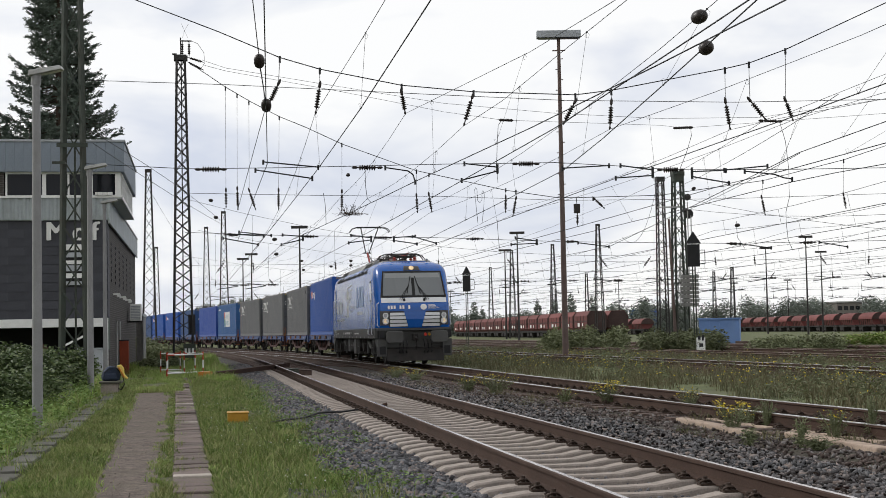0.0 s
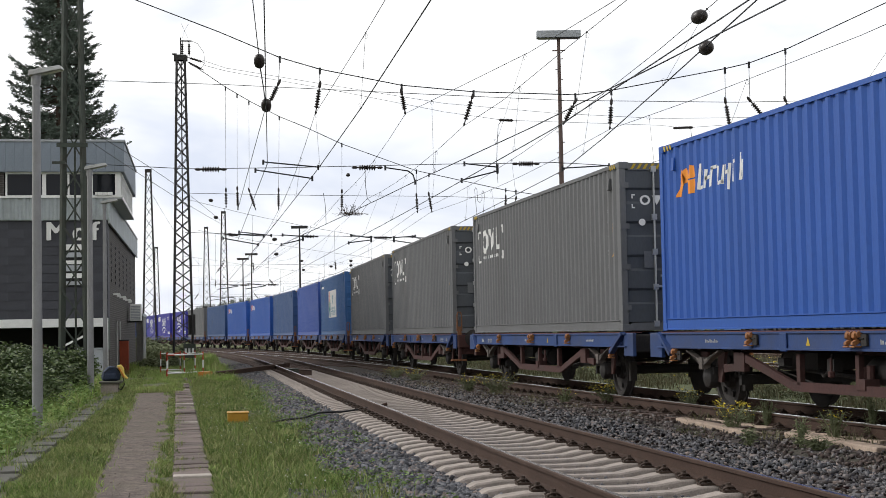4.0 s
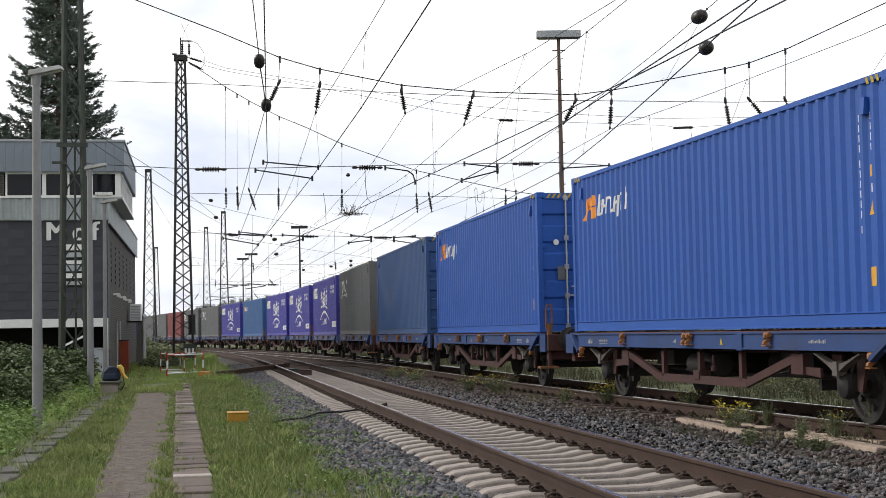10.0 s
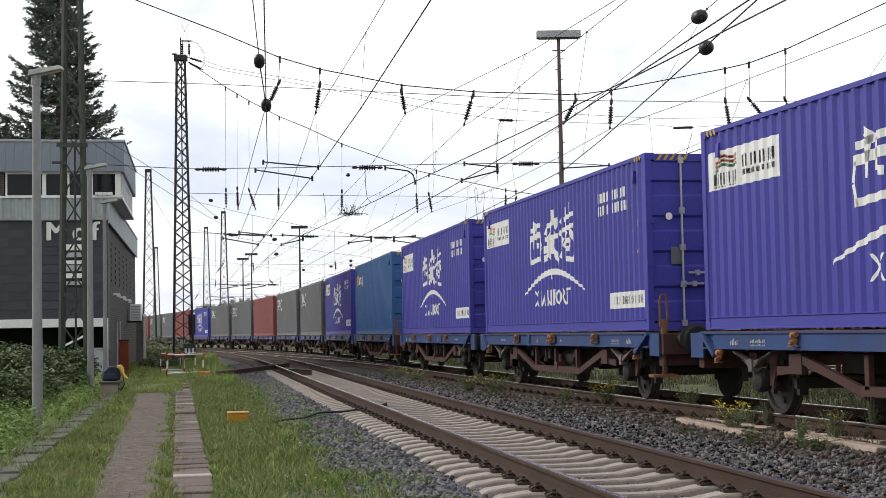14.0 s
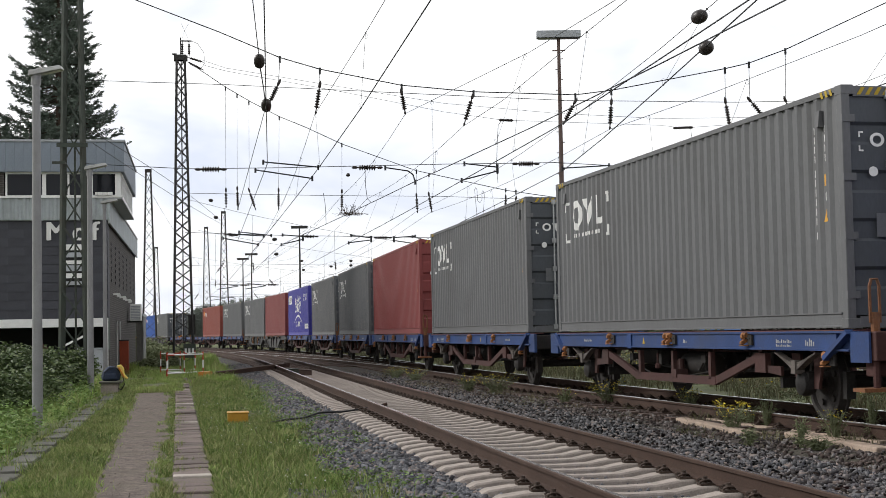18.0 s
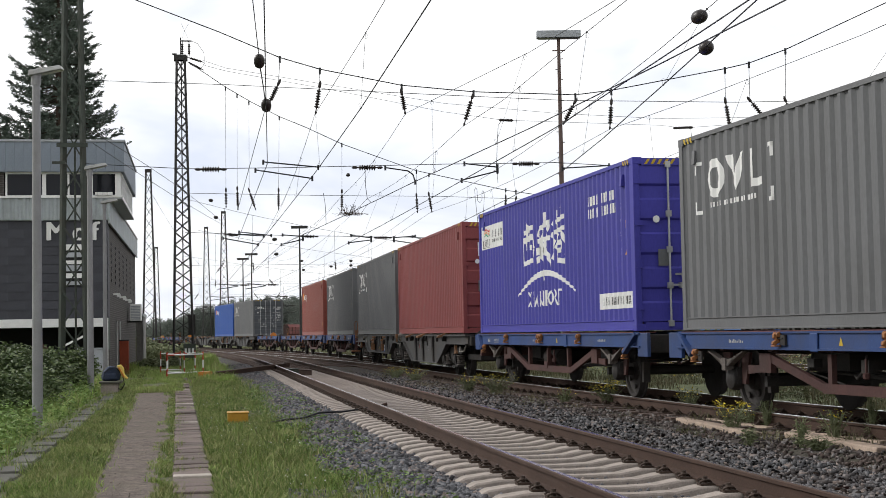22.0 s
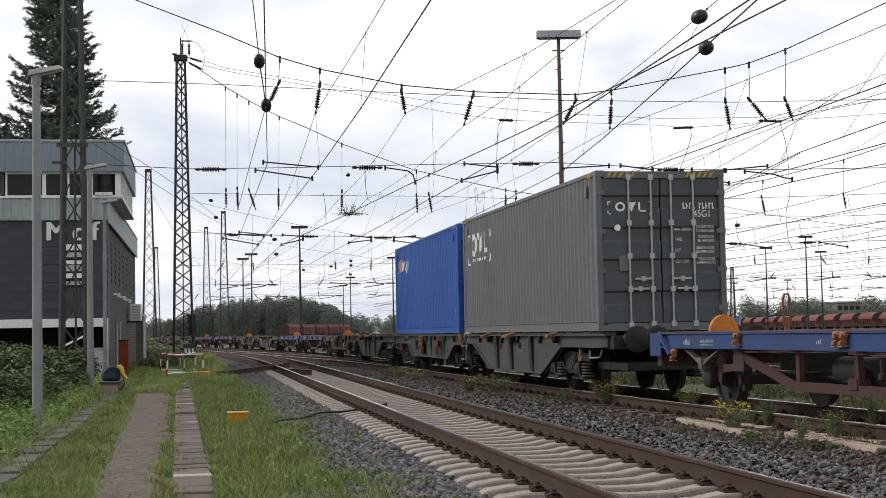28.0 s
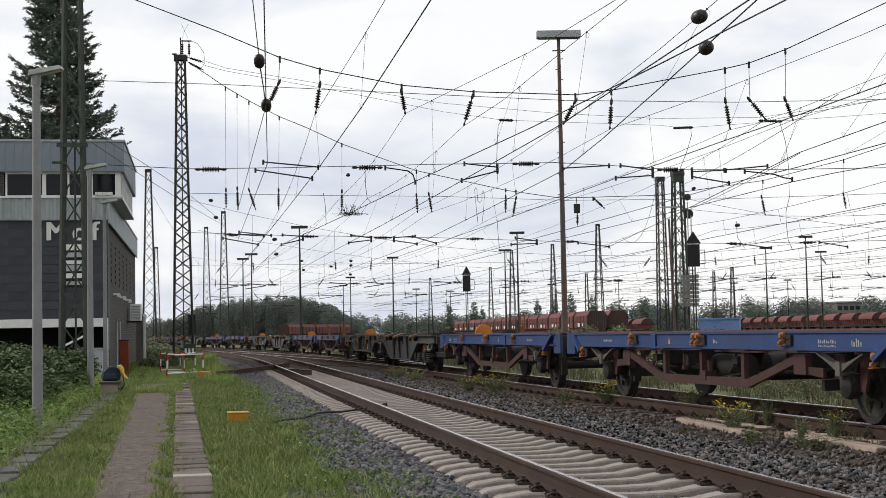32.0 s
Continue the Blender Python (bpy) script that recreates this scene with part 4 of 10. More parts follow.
m_wagon_mark = mat("faded_wagon_marking", (0.125, 0.125, 0.122), 0.7, 0, 0.25, 8, 0, 40, 0, (0.06, 0.06, 0.06), 0.6, 5)
m_w_bluefade = mat("faded_blue_panel", (0.035, 0.065, 0.19), 0.6, 0, 0.2, 5, 0.05, 40, 0, (0.05, 0.055, 0.07), 0.5, 4)
m_w_pale = mat("worn_pale_steel", (0.22, 0.21, 0.19), 0.55, 0.2, 0.25, 6, 0.1, 40, 0, (0.10, 0.065, 0.04), 0.6, 5)
m_lock_tan = mat("lock_tan_worn", (0.175, 0.088, 0.042), 0.65, 0, 0.25, 8, 0.1, 40, 0, (0.08, 0.05, 0.035), 0.7, 6)

AXLE = Geo()
AXLE.cyl((-1.06, 0, 0), (1.06, 0, 0), 0.075, 10)
ME_AXLE = AXLE.mesh("axle", m_wheel, smooth=True)


def wheel_mesh(sx, r=0.46):
    g = Geo()
    d = (sx, 0, 0)
    g.lathe([(-0.075, r + 0.028), (-0.045, r + 0.030), (-0.040, r), (0.06, r - 0.005), (0.062, r - 0.07), (0.02, r - 0.085), (0.0, 0.16), (0.07, 0.14), (0.07, 0.0)],
            (sx * 0.7525, 0, 0), d, 28)
    for i in range(5):
        a = 2 * math.pi * i / 5
        g.cyl((sx * 0.78, 0.27 * math.cos(a), 0.27 * math.sin(a)), (sx * 0.805, 0.27 * math.cos(a), 0.27 * math.sin(a)), 0.045, 8)
    return g.mesh("wheel", m_wheel, smooth=True)


ME_WHEEL = {(sx, r): wheel_mesh(sx, r) for sx in (-1, 1) for r in (0.46, 0.625)}


def wheelset(parent, y, r=0.46):
    ax = part("wheelset", ME_AXLE, None, parent, at=pose(0, y, r))
    for sx in (-1, 1):
        part("wheel", ME_WHEEL[sx, r], None, ax)
    return ax


def leaf_spring(g, x, y, z, half=0.55):
    for k in range(5):
        h = half * (1 - 0.14 * k)
        pts = [(x, y + h * a, z - 0.13 * (1 - a * a) * 1.0 - 0.022 * k) for a in (-1, -0.6, -0.2, 0.2, 0.6, 1)]
        for p, q in zip(pts, pts[1:]):
            g.beam(p, q, 0.10, 0.016)
    g.box(x - 0.07, x + 0.07, y - 0.06, y + 0.06, z - 0.27, z - 0.10)


def lock_fitting(parent, x, y, z, sx, n=1):
    """Folding container spigots, worn orange, on a dark bracket outside the sill."""
    for i in range(n):
        yy = y + (i - (n - 1) / 2) * 0.17
        g = Geo()
        g.prism([(0.0, 0.015), (sx * 0.045, 0.02), (sx * 0.085, -0.005), (sx * 0.09, -0.05), (sx * 0.055, -0.075), (sx * 0.10, -0.10), (sx * 0.105, -0.135), (sx * 0.07, -0.15), (sx * 0.02, -0.115), (0.0, -0.11)], "y", yy - 0.030, yy + 0.030)
        g.box(*sorted((0.0, sx * 0.10)), yy - 0.062, yy + 0.062, -0.165, -0.148)
        for e in (-0.05, 0.05):
            g.cyl((sx * 0.03, yy + e - 0.018, -0.01), (sx * 0.03, yy + e + 0.018, -0.01), 0.038, 8)
        g.moved(pose(x, 0, z))
        part("container_lock", g, m_lock, parent, "orange folding container lock", bevel=0.006)
    if sx > 0:
        return
    w = n * 0.085 + 0.03
    g = Geo().box(*sorted((x, x + sx * 0.03)), y - w - 0.10, y - w + 0.03, z - 0.15, z - 0.01).cyl((x + sx * 0.03, y - w - 0.05, z - 0.06), (x + sx * 0.03, y + w, z - 0.06), 0.012, 6)
    part("lock_holder", g, m_running, parent)


def buffer_gear(t, y, sy, mat_head):
    for sx in (-1, 1):
        g = Geo()
        g.cyl((sx * 0.875, y, 1.02), (sx * 0.875, y + sy * 0.36, 1.02), 0.12, 12)
        g.cyl((sx * 0.875, y + sy * 0.30, 1.02), (sx * 0.875, y + sy * 0.50, 1.02), 0.085, 12)
        g.lathe([(0.0, 0.20), (0.03, 0.235), (0.05, 0.20), (0.06, 0.0)], (sx * 0.875, y + sy * 0.48, 1.02), (0, sy, 0), 16)
        part("buffer", g, mat_head, t, "black sprung buffer", smooth=True)
    g = Geo()
    g.box(-0.09, 0.09, *sorted((y, y + sy * 0.28)), 0.92, 1.08)
    g.tube([(0, y + sy * 0.25, 1.0), (0, y + sy * 0.42, 0.9), (0, y + sy * 0.48, 0.72), (0, y + sy * 0.40, 0.60)], 0.035, 6)
    part("coupling_hook", g, m_running, t)


def flat_wagon(name="container_flat_wagon", paint_m=None, hump=False):
    """Half of a two-axle twin container flat: sills, truss, springs; buffers at the -y end."""
    P = paint_m or m_w_blue
    t = thing(name, "blue two-axle container flat wagon with rusty brown truss", "freight wagon", "wagons of the train")
    for sx in (-1, 1):
        g = Geo()
        g.prism([(sx * 1.10, 0.89), (sx * 1.26, 0.89), (sx * 1.26, 0.912), (sx * 1.20, 0.916), (sx * 1.20, 1.10), (sx * 1.26, 1.105), (sx * 1.26, 1.13), (sx * 1.10, 1.13)], "y", -6.15, 6.3)
        g.box(*sorted((sx * 1.20, sx * 1.235)), -5.8, 5.95, 0.914, 1.10)
        sill = part("side_sill", g, P, t)
        g = Geo()
        for y, w, h, z in ((-4.55, 0.5, 0.05, 0.98), (-4.55, 0.5, 0.03, 0.935), (-5.2, 0.28, 0.10, 0.945), (-0.85, 0.18, 0.06, 0.97), (3.9, 0.5, 0.05, 0.98)):
            for k in range(max(2, int(w / 0.055))):
                g.box(*sorted((sx * 1.236, sx * 1.239)), y + k * 0.055, y + k * 0.055 + 0.022 + 0.012 * (k % 2), z, z + h * (0.55 + 0.2 * (k % 3)))
        part("sill_writing", g, m_label_pale, sill, "small white data panel", fix=False)["kind"] = "stuff"
        g = Geo()
        g.add([(sx * 1.239, 1.03, 0.95), (sx * 1.239, 1.14, 0.95), (sx * 1.239, 1.085, 1.06)], [(0, 1, 2)])
        part("warning_sign", g, m_hazard, sill, "yellow triangular warning sign", fix=False)
        for y, n in ((2.75, 1), (-0.15, 2), (-3.15, 1)):
            lock_fitting(t, sx * 1.24, y, 1.10, sx, n)
        for sy in (-1, 1):
            lock_fitting(t, sx * 1.22, sy * 5.55, 0.86, sx, 1)
            g = Geo()
            g.beam((sx * 1.28, sy * 5.60, 0.80), (sx * 1.24, sy * 6.15, 1.12), 0.10, 0.06)
            part("corner_strut", g, P, t)
        # truss
        g = Geo()
        g.beam((sx * 1.12, -1.75, 0.42), (sx * 1.12, 1.75, 0.42), 0.07, 0.12)
        for sy in (-1, 1):
            g.beam((sx * 1.12, sy * 1.72, 0.42), (sx * 1.12, sy * 3.35, 0.80), 0.06, 0.11)
            g.beam((sx * 1.12, sy * 1.55, 0.44), (sx * 1.12, sy * 1.55, 0.84), 0.07, 0.10)
            g.box(*sorted((sx * 1.08, sx * 1.16)), *sorted((sy * 3.2, sy * 3.55)), 0.58, 0.84)
        g.beam((sx * 1.12, 0, 0.44), (sx * 1.12, 0, 0.84), 0.07, 0.09)
        part("truss", g, m_w_brown, t, "rusty brown truss bars")
        for sy in (-1, 1):
            part("truss_bracket", Geo().prism([(sy * 3.30, 0.60), (sy * 3.98, 0.55), (sy * 3.98, 0.67), (sy * 3.30, 0.68)], "x", *sorted((sx * 1.09, sx * 1.13))), m_w_brown, t)
        part("brake_valve", Geo().box(*sorted((sx * 0.98, sx * 1.17)), -0.20, 0.02, 0.43, 0.56).cyl((sx * 1.06, -0.15, 0.56), (sx * 1.06, -0.15, 0.72), 0.05, 8).cyl((sx * 1.06, -0.03, 0.56), (sx * 1.06, -0.03, 0.70), 0.045, 8), m_w_brown, t, "brown brake valve")
        part("brake_lever", Geo().cyl((sx * 1.17, 0.62, 0.60), (sx * 1.17, 0.62, 0.80), 0.018, 6).lathe([(-0.05, 0.0), (-0.03, 0.045), (0.03, 0.045), (0.05, 0.0)], (sx * 1.17, 0.62, 0.60), (0, 0, 1), 8), m_w_brown, t, "small worn brown lever")
        part("sill_bracket", Geo().box(*sorted((sx * 1.236, sx * 1.262)), 1.66, 1.86, 0.87, 1.11), P, t, bevel=0.012)
        for sy in (-1, 1):
            y = sy * 4.575
            g = Geo()
            leaf_spring(g, sx * 1.17, y, 0.86, 0.60)
            part("leaf_spring", g, m_spring, t)
            g = Geo()
            g.lathe([(0, 0.0), (0.0, 0.15), (0.10, 0.17), (0.16, 0.15), (0.19, 0.09), (0.20, 0.0)], (sx * 0.98, y, 0.47), (sx, 0, 0), 14)
            g.box(*sorted((sx * 0.94, sx * 1.10)), y - 0.16, y + 0.16, 0.40, 0.62)
            part("axle_box", g, m_running, t, smooth=True)
            for d in (-1, 1):
                g = Geo()
                g.prism([(y + d * 0.18, 0.40), (y + d * 0.30, 0.40), (y + d * 0.46, 0.84), (y + d * 0.20, 0.84)], "x", *sorted((sx * 1.0, sx * 1.04)))
                part("axle_guard", g, m_w_brown, t)
    g = Geo()
    g.box(-0.16, 0.16, -6.3, 6.3, 0.80, 1.0)
    for y in (-6.1, -4.9, -3.3, -1.6, 0, 1.6, 3.3, 4.9, 6.1):
        g.box(-1.12, 1.12, y - 0.06, y + 0.06, 0.86, 1.06)
    for y in (-3.4, 3.4):
        g.beam((-1.1, y - 1.5, 0.95), (1.1, y + 1.5, 0.95), 0.08, 0.10)
        g.beam((1.1, y - 1.5, 0.95), (-1.1, y + 1.5, 0.95), 0.08, 0.10)
    part("underframe", g, m_w_brown, t)
    g = Geo()
    for sx in (-1, 1):
        g.box(*sorted((sx * 0.88, sx * 1.25)), -6.1, 6.1, 1.131, 1.142)
    part("deck_edge", g, m_deck, t, "rust-red walking edge on top of the sill")
    g = Geo()
    g.cyl((-0.5, -0.9, 0.62), (0.5, -0.9, 0.62), 0.20, 14)
    g.cyl((0.1, 0.5, 0.66), (0.1, 1.4, 0.66), 0.17, 14)
    g.tube([(-0.6, -3.2, 0.62), (-0.6, 0, 0.5), (-0.5, 3.4, 0.62)], 0.03, 6)
    g.tube([(0.5, -4.2, 0.55), (0.4, 0.3, 0.48), (0.5, 4.2, 0.55)], 0.03, 6)
    for y in (-3.7, 3.7):
        g.beam((-1.0, y, 0.45), (1.0, y, 0.45), 0.08, 0.14)
    for y in (-4.575, 4.575):
        for e in (-0.58, 0.58):
            for x in (-0.76, 0.76):
                g.box(x - 0.06, x + 0.06, y + e - 0.05, y + e + 0.05, 0.28, 0.62)
    g.tube([(0.9, -1.2, 0.55), (0.95, 0.2, 0.42), (0.95, 1.3, 0.44), (0.9, 2.6, 0.60)], 0.012, 5)
    g.tube([(-0.95, -1.2, 0.55), (-0.98, 0.2, 0.42), (-0.98, 1.3, 0.44), (-0.9, 2.6, 0.60)], 0.012, 5)
    g.box(-0.7, 0.7, 1.9, 2.9, 0.62, 0.84)
    g.box(-0.75, 0.75, -2.9, -2.1, 0.60, 0.84)
    part("brake_gear", g, m_running, t, smooth=True)
    g = Geo()
    for k, y in enumerate((-2.7, -1.0, 0.9, 2.3)):
        g.tube([(-1.0, y, 0.84), (-1.02, y + 0.05, 0.66), (-1.0, y + 0.25, 0.55), (-0.9, y + 0.5, 0.58)], 0.018, 6)
        g.box(-1.04, -0.92, y - 0.10, y + 0.08, 0.62 + 0.05 * (k % 2), 0.78)
    g.tube([(-1.14, 0.95, 0.46), (-1.14, 1.02, 0.40), (-1.14, 1.12, 0.40), (-1.14, 1.18, 0.46)], 0.012, 5)
    part("brake_hose", g, m_running, t)["kind"] = "stuff"
    for sx in (-1, 1):
        part("air_tank", Geo().cyl((sx * 0.82, -0.95, 0.64), (sx * 0.82, 0.1, 0.64), 0.17, 14), m_running, t, "dirty dark air tank", smooth=True)
    g = Geo()
    for sx in (-1, 1):
        part("inner_plate", Geo().box(*sorted((sx * 1.23, sx * 1.17)), 6.15, 6.66, 0.74, 1.13), P, t, bevel=0.01)
    g.box(-1.16, 1.16, 6.2, 6.45, 0.80, 1.10)
    g.box(-0.14, 0.14, 6.4, 7.0, 0.86, 1.05)
    part("inner_end", g, m_running, t, "dark inner end beam with drawbar", bevel=0.02)
    g = Geo()
    g.box(-1.20, 1.20, -6.72, -6.20, 0.78, 1.12)
    g.box(-1.15, 1.15, -6.55, -6.35, 0.60, 0.78)
    eb = part("end_beam", g, m_w_brown, t, "oxide-brown end beam", bevel=0.015)
    for x in (-1.24, 1.21):
        part("end_plate", Geo().box(x, x + 0.03, -6.62, -6.16, 0.76, 1.12), P, t)
    buffer_gear(t, -6.72, -1, m_running)
    for sx in (-1,):
        g = Geo()
        x = sx * 1.14
        g.tube([(x - 0.06, -6.60, 1.22), (x - 0.06, -6.60, 1.64), (x - 0.035, -6.60, 1.72), (x + 0.035, -6.60, 1.72), (x + 0.06, -6.60, 1.64), (x + 0.06, -6.60, 1.22)], 0.020, 6)
        g.cyl((x, -6.60, 1.12), (x, -6.60, 1.34), 0.055, 8)
        g.box(x - 0.22, x + 0.16, -6.72, -6.44, 0.43, 0.475)
        part("step_post", Geo().cyl((x, -6.60, 0.47), (x, -6.60, 1.13), 0.045, 8), m_w_brown, t, "oxide-brown step post", smooth=True)
        part("shunter_step", g, m_orange_worn, t, "worn orange handrail and shunter's step")
    if hump:
        g = Geo()
        prof = [(0.25 * math.cos(math.pi * i / 12), 1.10 + 0.30 * math.sin(math.pi * i / 12)) for i in range(13)]
        g.prism([(a, b) for a, b in prof], "y", -6.60, -6.50)
        part("stop_plate", g, m_orange, t, "orange rounded stop plate")
    for y in (-4.575, 4.575):
        wheelset(t, y)
    return t


def bogie(t, y):
    """Two-axle bogie with coil springs on both sides of each axle box, centred at y on the wagon."""
    g = Geo()
    g.box(-0.95, 0.95, y - 0.14, y + 0.14, 0.50, 0.78)
    for sx in (-1, 1):
        g.prism([(y - 1.40, 0.66), (y - 1.30, 0.60), (y - 0.48, 0.60), (y - 0.35, 0.44), (y - 0.2, 0.36), (y + 0.2, 0.36), (y + 0.35, 0.44), (y + 0.48, 0.60), (y + 1.30, 0.60), (y + 1.40, 0.66),
                 (y + 1.36, 0.76), (y + 0.6, 0.76), (y, 0.80), (y - 0.6, 0.76), (y - 1.36, 0.76)], "x", *sorted((sx * 0.98, sx * 1.07)))
        g.tube([(sx * 1.12, y - 0.6, 0.72), (sx * 1.13, y - 0.3, 0.46), (sx * 1.13, y + 0.2, 0.44), (sx * 1.12, y + 0.6, 0.70)], 0.014, 6)
    fr = part("bogie", g, m_running, t, bevel=0.01)
    for sx in (-1, 1):
        for d in (-0.9, 0.9):
            g = Geo()
            g.box(*sorted((sx * 0.95, sx * 1.15)), y + d - 0.13, y + d + 0.13, 0.34, 0.62)
            g.lathe([(0, 0.0), (0.0, 0.12), (0.05, 0.13), (0.07, 0.10), (0.075, 0.0)], (sx * 1.15, y + d, 0.46), (sx, 0, 0), 12)
            g.box(*sorted((sx * 0.97, sx * 1.19)), y + d - 0.40, y + d + 0.40, 0.27, 0.31)
            for e in (-1, 1):
                g.tube([(sx * 1.17, y + d + e * 0.10, 0.66), (sx * 1.19, y + d + e * 0.15, 0.56), (sx * 1.19, y + d + e * 0.15, 0.36), (sx * 1.17, y + d + e * 0.30, 0.27)], 0.022, 6)
            part("axle_box", g, m_running, fr, smooth=True)
            for e in (-0.29, 0.29):
                g = Geo()
                for k in range(5):
                    z = 0.315 + k * 0.055
                    g.lathe([(0, 0.08), (0.004, 0.105), (0.018, 0.115), (0.032, 0.105), (0.036, 0.08)], (sx * 1.07, y + d + e, z), (0, 0, 1), 12)
                part("coil_spring", g, m_spring, fr, smooth=True)
    for d in (-0.9, 0.9):
        wheelset(t, y + d)
    return fr


def artic_wagon(name="articulated_container_wagon", hump=False, deep=False):
    """Half of an articulated container wagon: own bogie at -y, joint at +y; the deep half has heavier side plates."""
    t = thing(name, "grey articulated container wagon with %s trapezoid side plates" % ("very deep" if deep else "long low"), "freight wagon", "wagons of the train")
    V = -1 if deep else 1
    if deep:
        prof = [(-6.5, 0.88), (-3.6, 0.88), (-2.0, 0.32), (3.00, 0.32), (4.88, 0.90), (5.75, 0.92)]
        end, z_low = 5.75, 0.32
    else:
        prof = [(-6.6, 0.86), (-3.2, 0.86), (-2.1, 0.49), (4.5, 0.47), (5.55, 0.86), (6.75, 0.87)]
        end, z_low = 6.75, 0.48
    for sx in (-1, 1):
        g = Geo()
        g.prism(prof + [(end, 1.085), (prof[0][0], 1.085)], "x", *sorted((sx * 1.16, sx * 1.19)))
        part_plate = part("side_plate", g, m_w_grey, t)
        g = Geo()
        for q, r in zip(prof, prof[1:]):
            g.beam((sx * 1.205, q[0], q[1]), (sx * 1.205, r[0], r[1]), 0.13, 0.022)
        part("lower_flange", g, m_w_grey, part_plate)
        part("top_flange", Geo().box(*sorted((sx * 1.06, sx * 1.27)), prof[0][0] - 0.08, end - 0.2, 1.085, 1.115), m_w_grey, part_plate)
        g = Geo()
        y = prof[0][0] + 0.3
        k = 0
        while y < end - 0.7:
            g.box(*sorted((sx * 0.92, sx * 1.22)), y, y + 0.55, 1.116, 1.142 + 0.008 * (k % 2))
            y += 0.62
            k += 1
        part("deck_plates", g, m_running, t, "dark plates along the top")["kind"] = "stuff"
        ribs = ((-1.0, 0.22), (0.9, 0.22), (2.32, 0.24)) if deep else ((-0.2, 0.05), (1.35, 0.08), (3.6, 0.12))
        for y, w in ribs:
            g = Geo()
            g.prism([(sx * 1.19, z_low + 0.02), (sx * (1.22 if deep else 1.20), z_low + 0.03), (sx * 1.262, 1.0), (sx * 1.262, 1.085), (sx * 1.19, 1.085)], "y", y - w / 2, y + w / 2)
            part("stiffener", g, m_running if deep else m_w_grey, part_plate, "black tapered stiffener" if deep else "", bevel=0.004)
        for y in ((4.2, 1.75, 0.2, -1.8) if deep else (-0.3, 0.5, 2.05, 3.85, 5.3, -3.9)):
            part("gusset", Geo().prism([(y - 0.10, 1.085), (y + 0.10, 1.085), (y + 0.03, 0.93)], "x", *sorted((sx * 1.192, sx * 1.25))), m_running, part_plate)
    xo = V * 1.192

    def sign(name, y0, y1, z0, z1, m, label, out=0.004):
        part(name, Geo().box(*sorted((xo, xo + V * out)), y0, y1, z0, z1), m, t, label, fix=False)

    def data_lines(y0, z0, cols, rows_, seed):
        g = Geo()
        rnd = random.Random(seed)
        for k in range(rows_):
            y = y0
            for j in range(cols):
                w = rnd.uniform(0.04, 0.13)
                if rnd.random() < 0.8:
                    g.box(*sorted((xo, xo + V * 0.003)), y, y + w, z0 - k * 0.075, z0 - k * 0.075 + 0.026)
                y += w + 0.03
        part("data_lines", g, m_wagon_mark, t, "faded white data lines", fix=False)["kind"] = "stuff"

    def hanging_lock(y, n):
        """Container lock pads folded down against the side plate, tan and worn."""
        for i in range(n):
            yy = y + (i - (n - 1) / 2) * 0.30
            g = Geo()
            g.prism([(-0.085, 1.0), (0.085, 1.0), (0.10, 0.90), (0.13, 0.84), (0.13, 0.60), (0.10, 0.56), (-0.10, 0.56), (-0.13, 0.60), (-0.13, 0.84), (-0.10, 0.90)], "x", *sorted((V * 1.27, V * 1.33)))
            g.prism([(-0.135, 0.82), (-0.115, 0.82), (-0.105, 0.58), (-0.125, 0.58)], "x", *sorted((V * 1.33, V * 1.355)))
            g.prism([(0.115, 0.82), (0.135, 0.82), (0.125, 0.58), (0.105, 0.58)], "x", *sorted((V * 1.33, V * 1.355)))
            g.box(*sorted((V * 1.33, V * 1.355)), -0.11, 0.11, 0.565, 0.59)
            g.cyl((V * 1.345, -0.05, 0.94), (V * 1.345, 0.05, 0.94), 0.035, 8)
            g.moved(Matrix.Translation((0, yy, 0)))
            part("container_lock", g, m_lock_tan, t, "worn tan folding container lock", bevel=0.008)
        w = n * 0.15 + 0.14
        g = Geo().prism([(y - w, 0.96), (y - w + 0.12, 0.90), (y - w + 0.16, 0.80), (y - w + 0.04, 0.84)], "x", *sorted((V * 1.24, V * 1.32)))
        g.prism([(y + w, 0.96), (y + w - 0.12, 0.90), (y + w - 0.16, 0.80), (y + w - 0.04, 0.84)], "x", *sorted((V * 1.24, V * 1.32)))
        part("lock_holder", g, m_running, t)
        g = Geo()
        for k in range(4):
            g.cyl((V * 1.22, y - w + 0.10 + k * 0.17, 1.055), (V * 1.30, y - w + 0.10 + k * 0.17, 1.055), 0.032, 8)
        part("hinge_pins", g, m_lock_tan, t, "row of tan hinge pins")["kind"] = "stuff"

    def raised_lock(y, n):
        """Lock pads lying out over the top edge."""
        for i in range(n):
            yy = y + (i - (n - 1) / 2) * 0.26
            g = Geo()
            g.prism([(V * 1.02, 1.15), (V * 1.10, 1.20), (V * 1.42, 1.10), (V * 1.44, 1.05), (V * 1.40, 1.035), (V * 1.08, 1.135)], "y", yy - 0.09, yy + 0.09)
            g.cyl((V * 1.12, yy - 0.12, 1.15), (V * 1.12, yy + 0.12, 1.15), 0.045, 8)
            part("container_lock", g, m_lock_tan, t, "tan container lock pad lying over the edge", bevel=0.01)
        part("lock_holder", Geo().prism([(y - n * 0.13 - 0.10, 1.085), (y + n * 0.13, 1.085), (y - 0.02, 0.94)], "x", *sorted((V * 1.19, V * 1.30))), m_running, t)

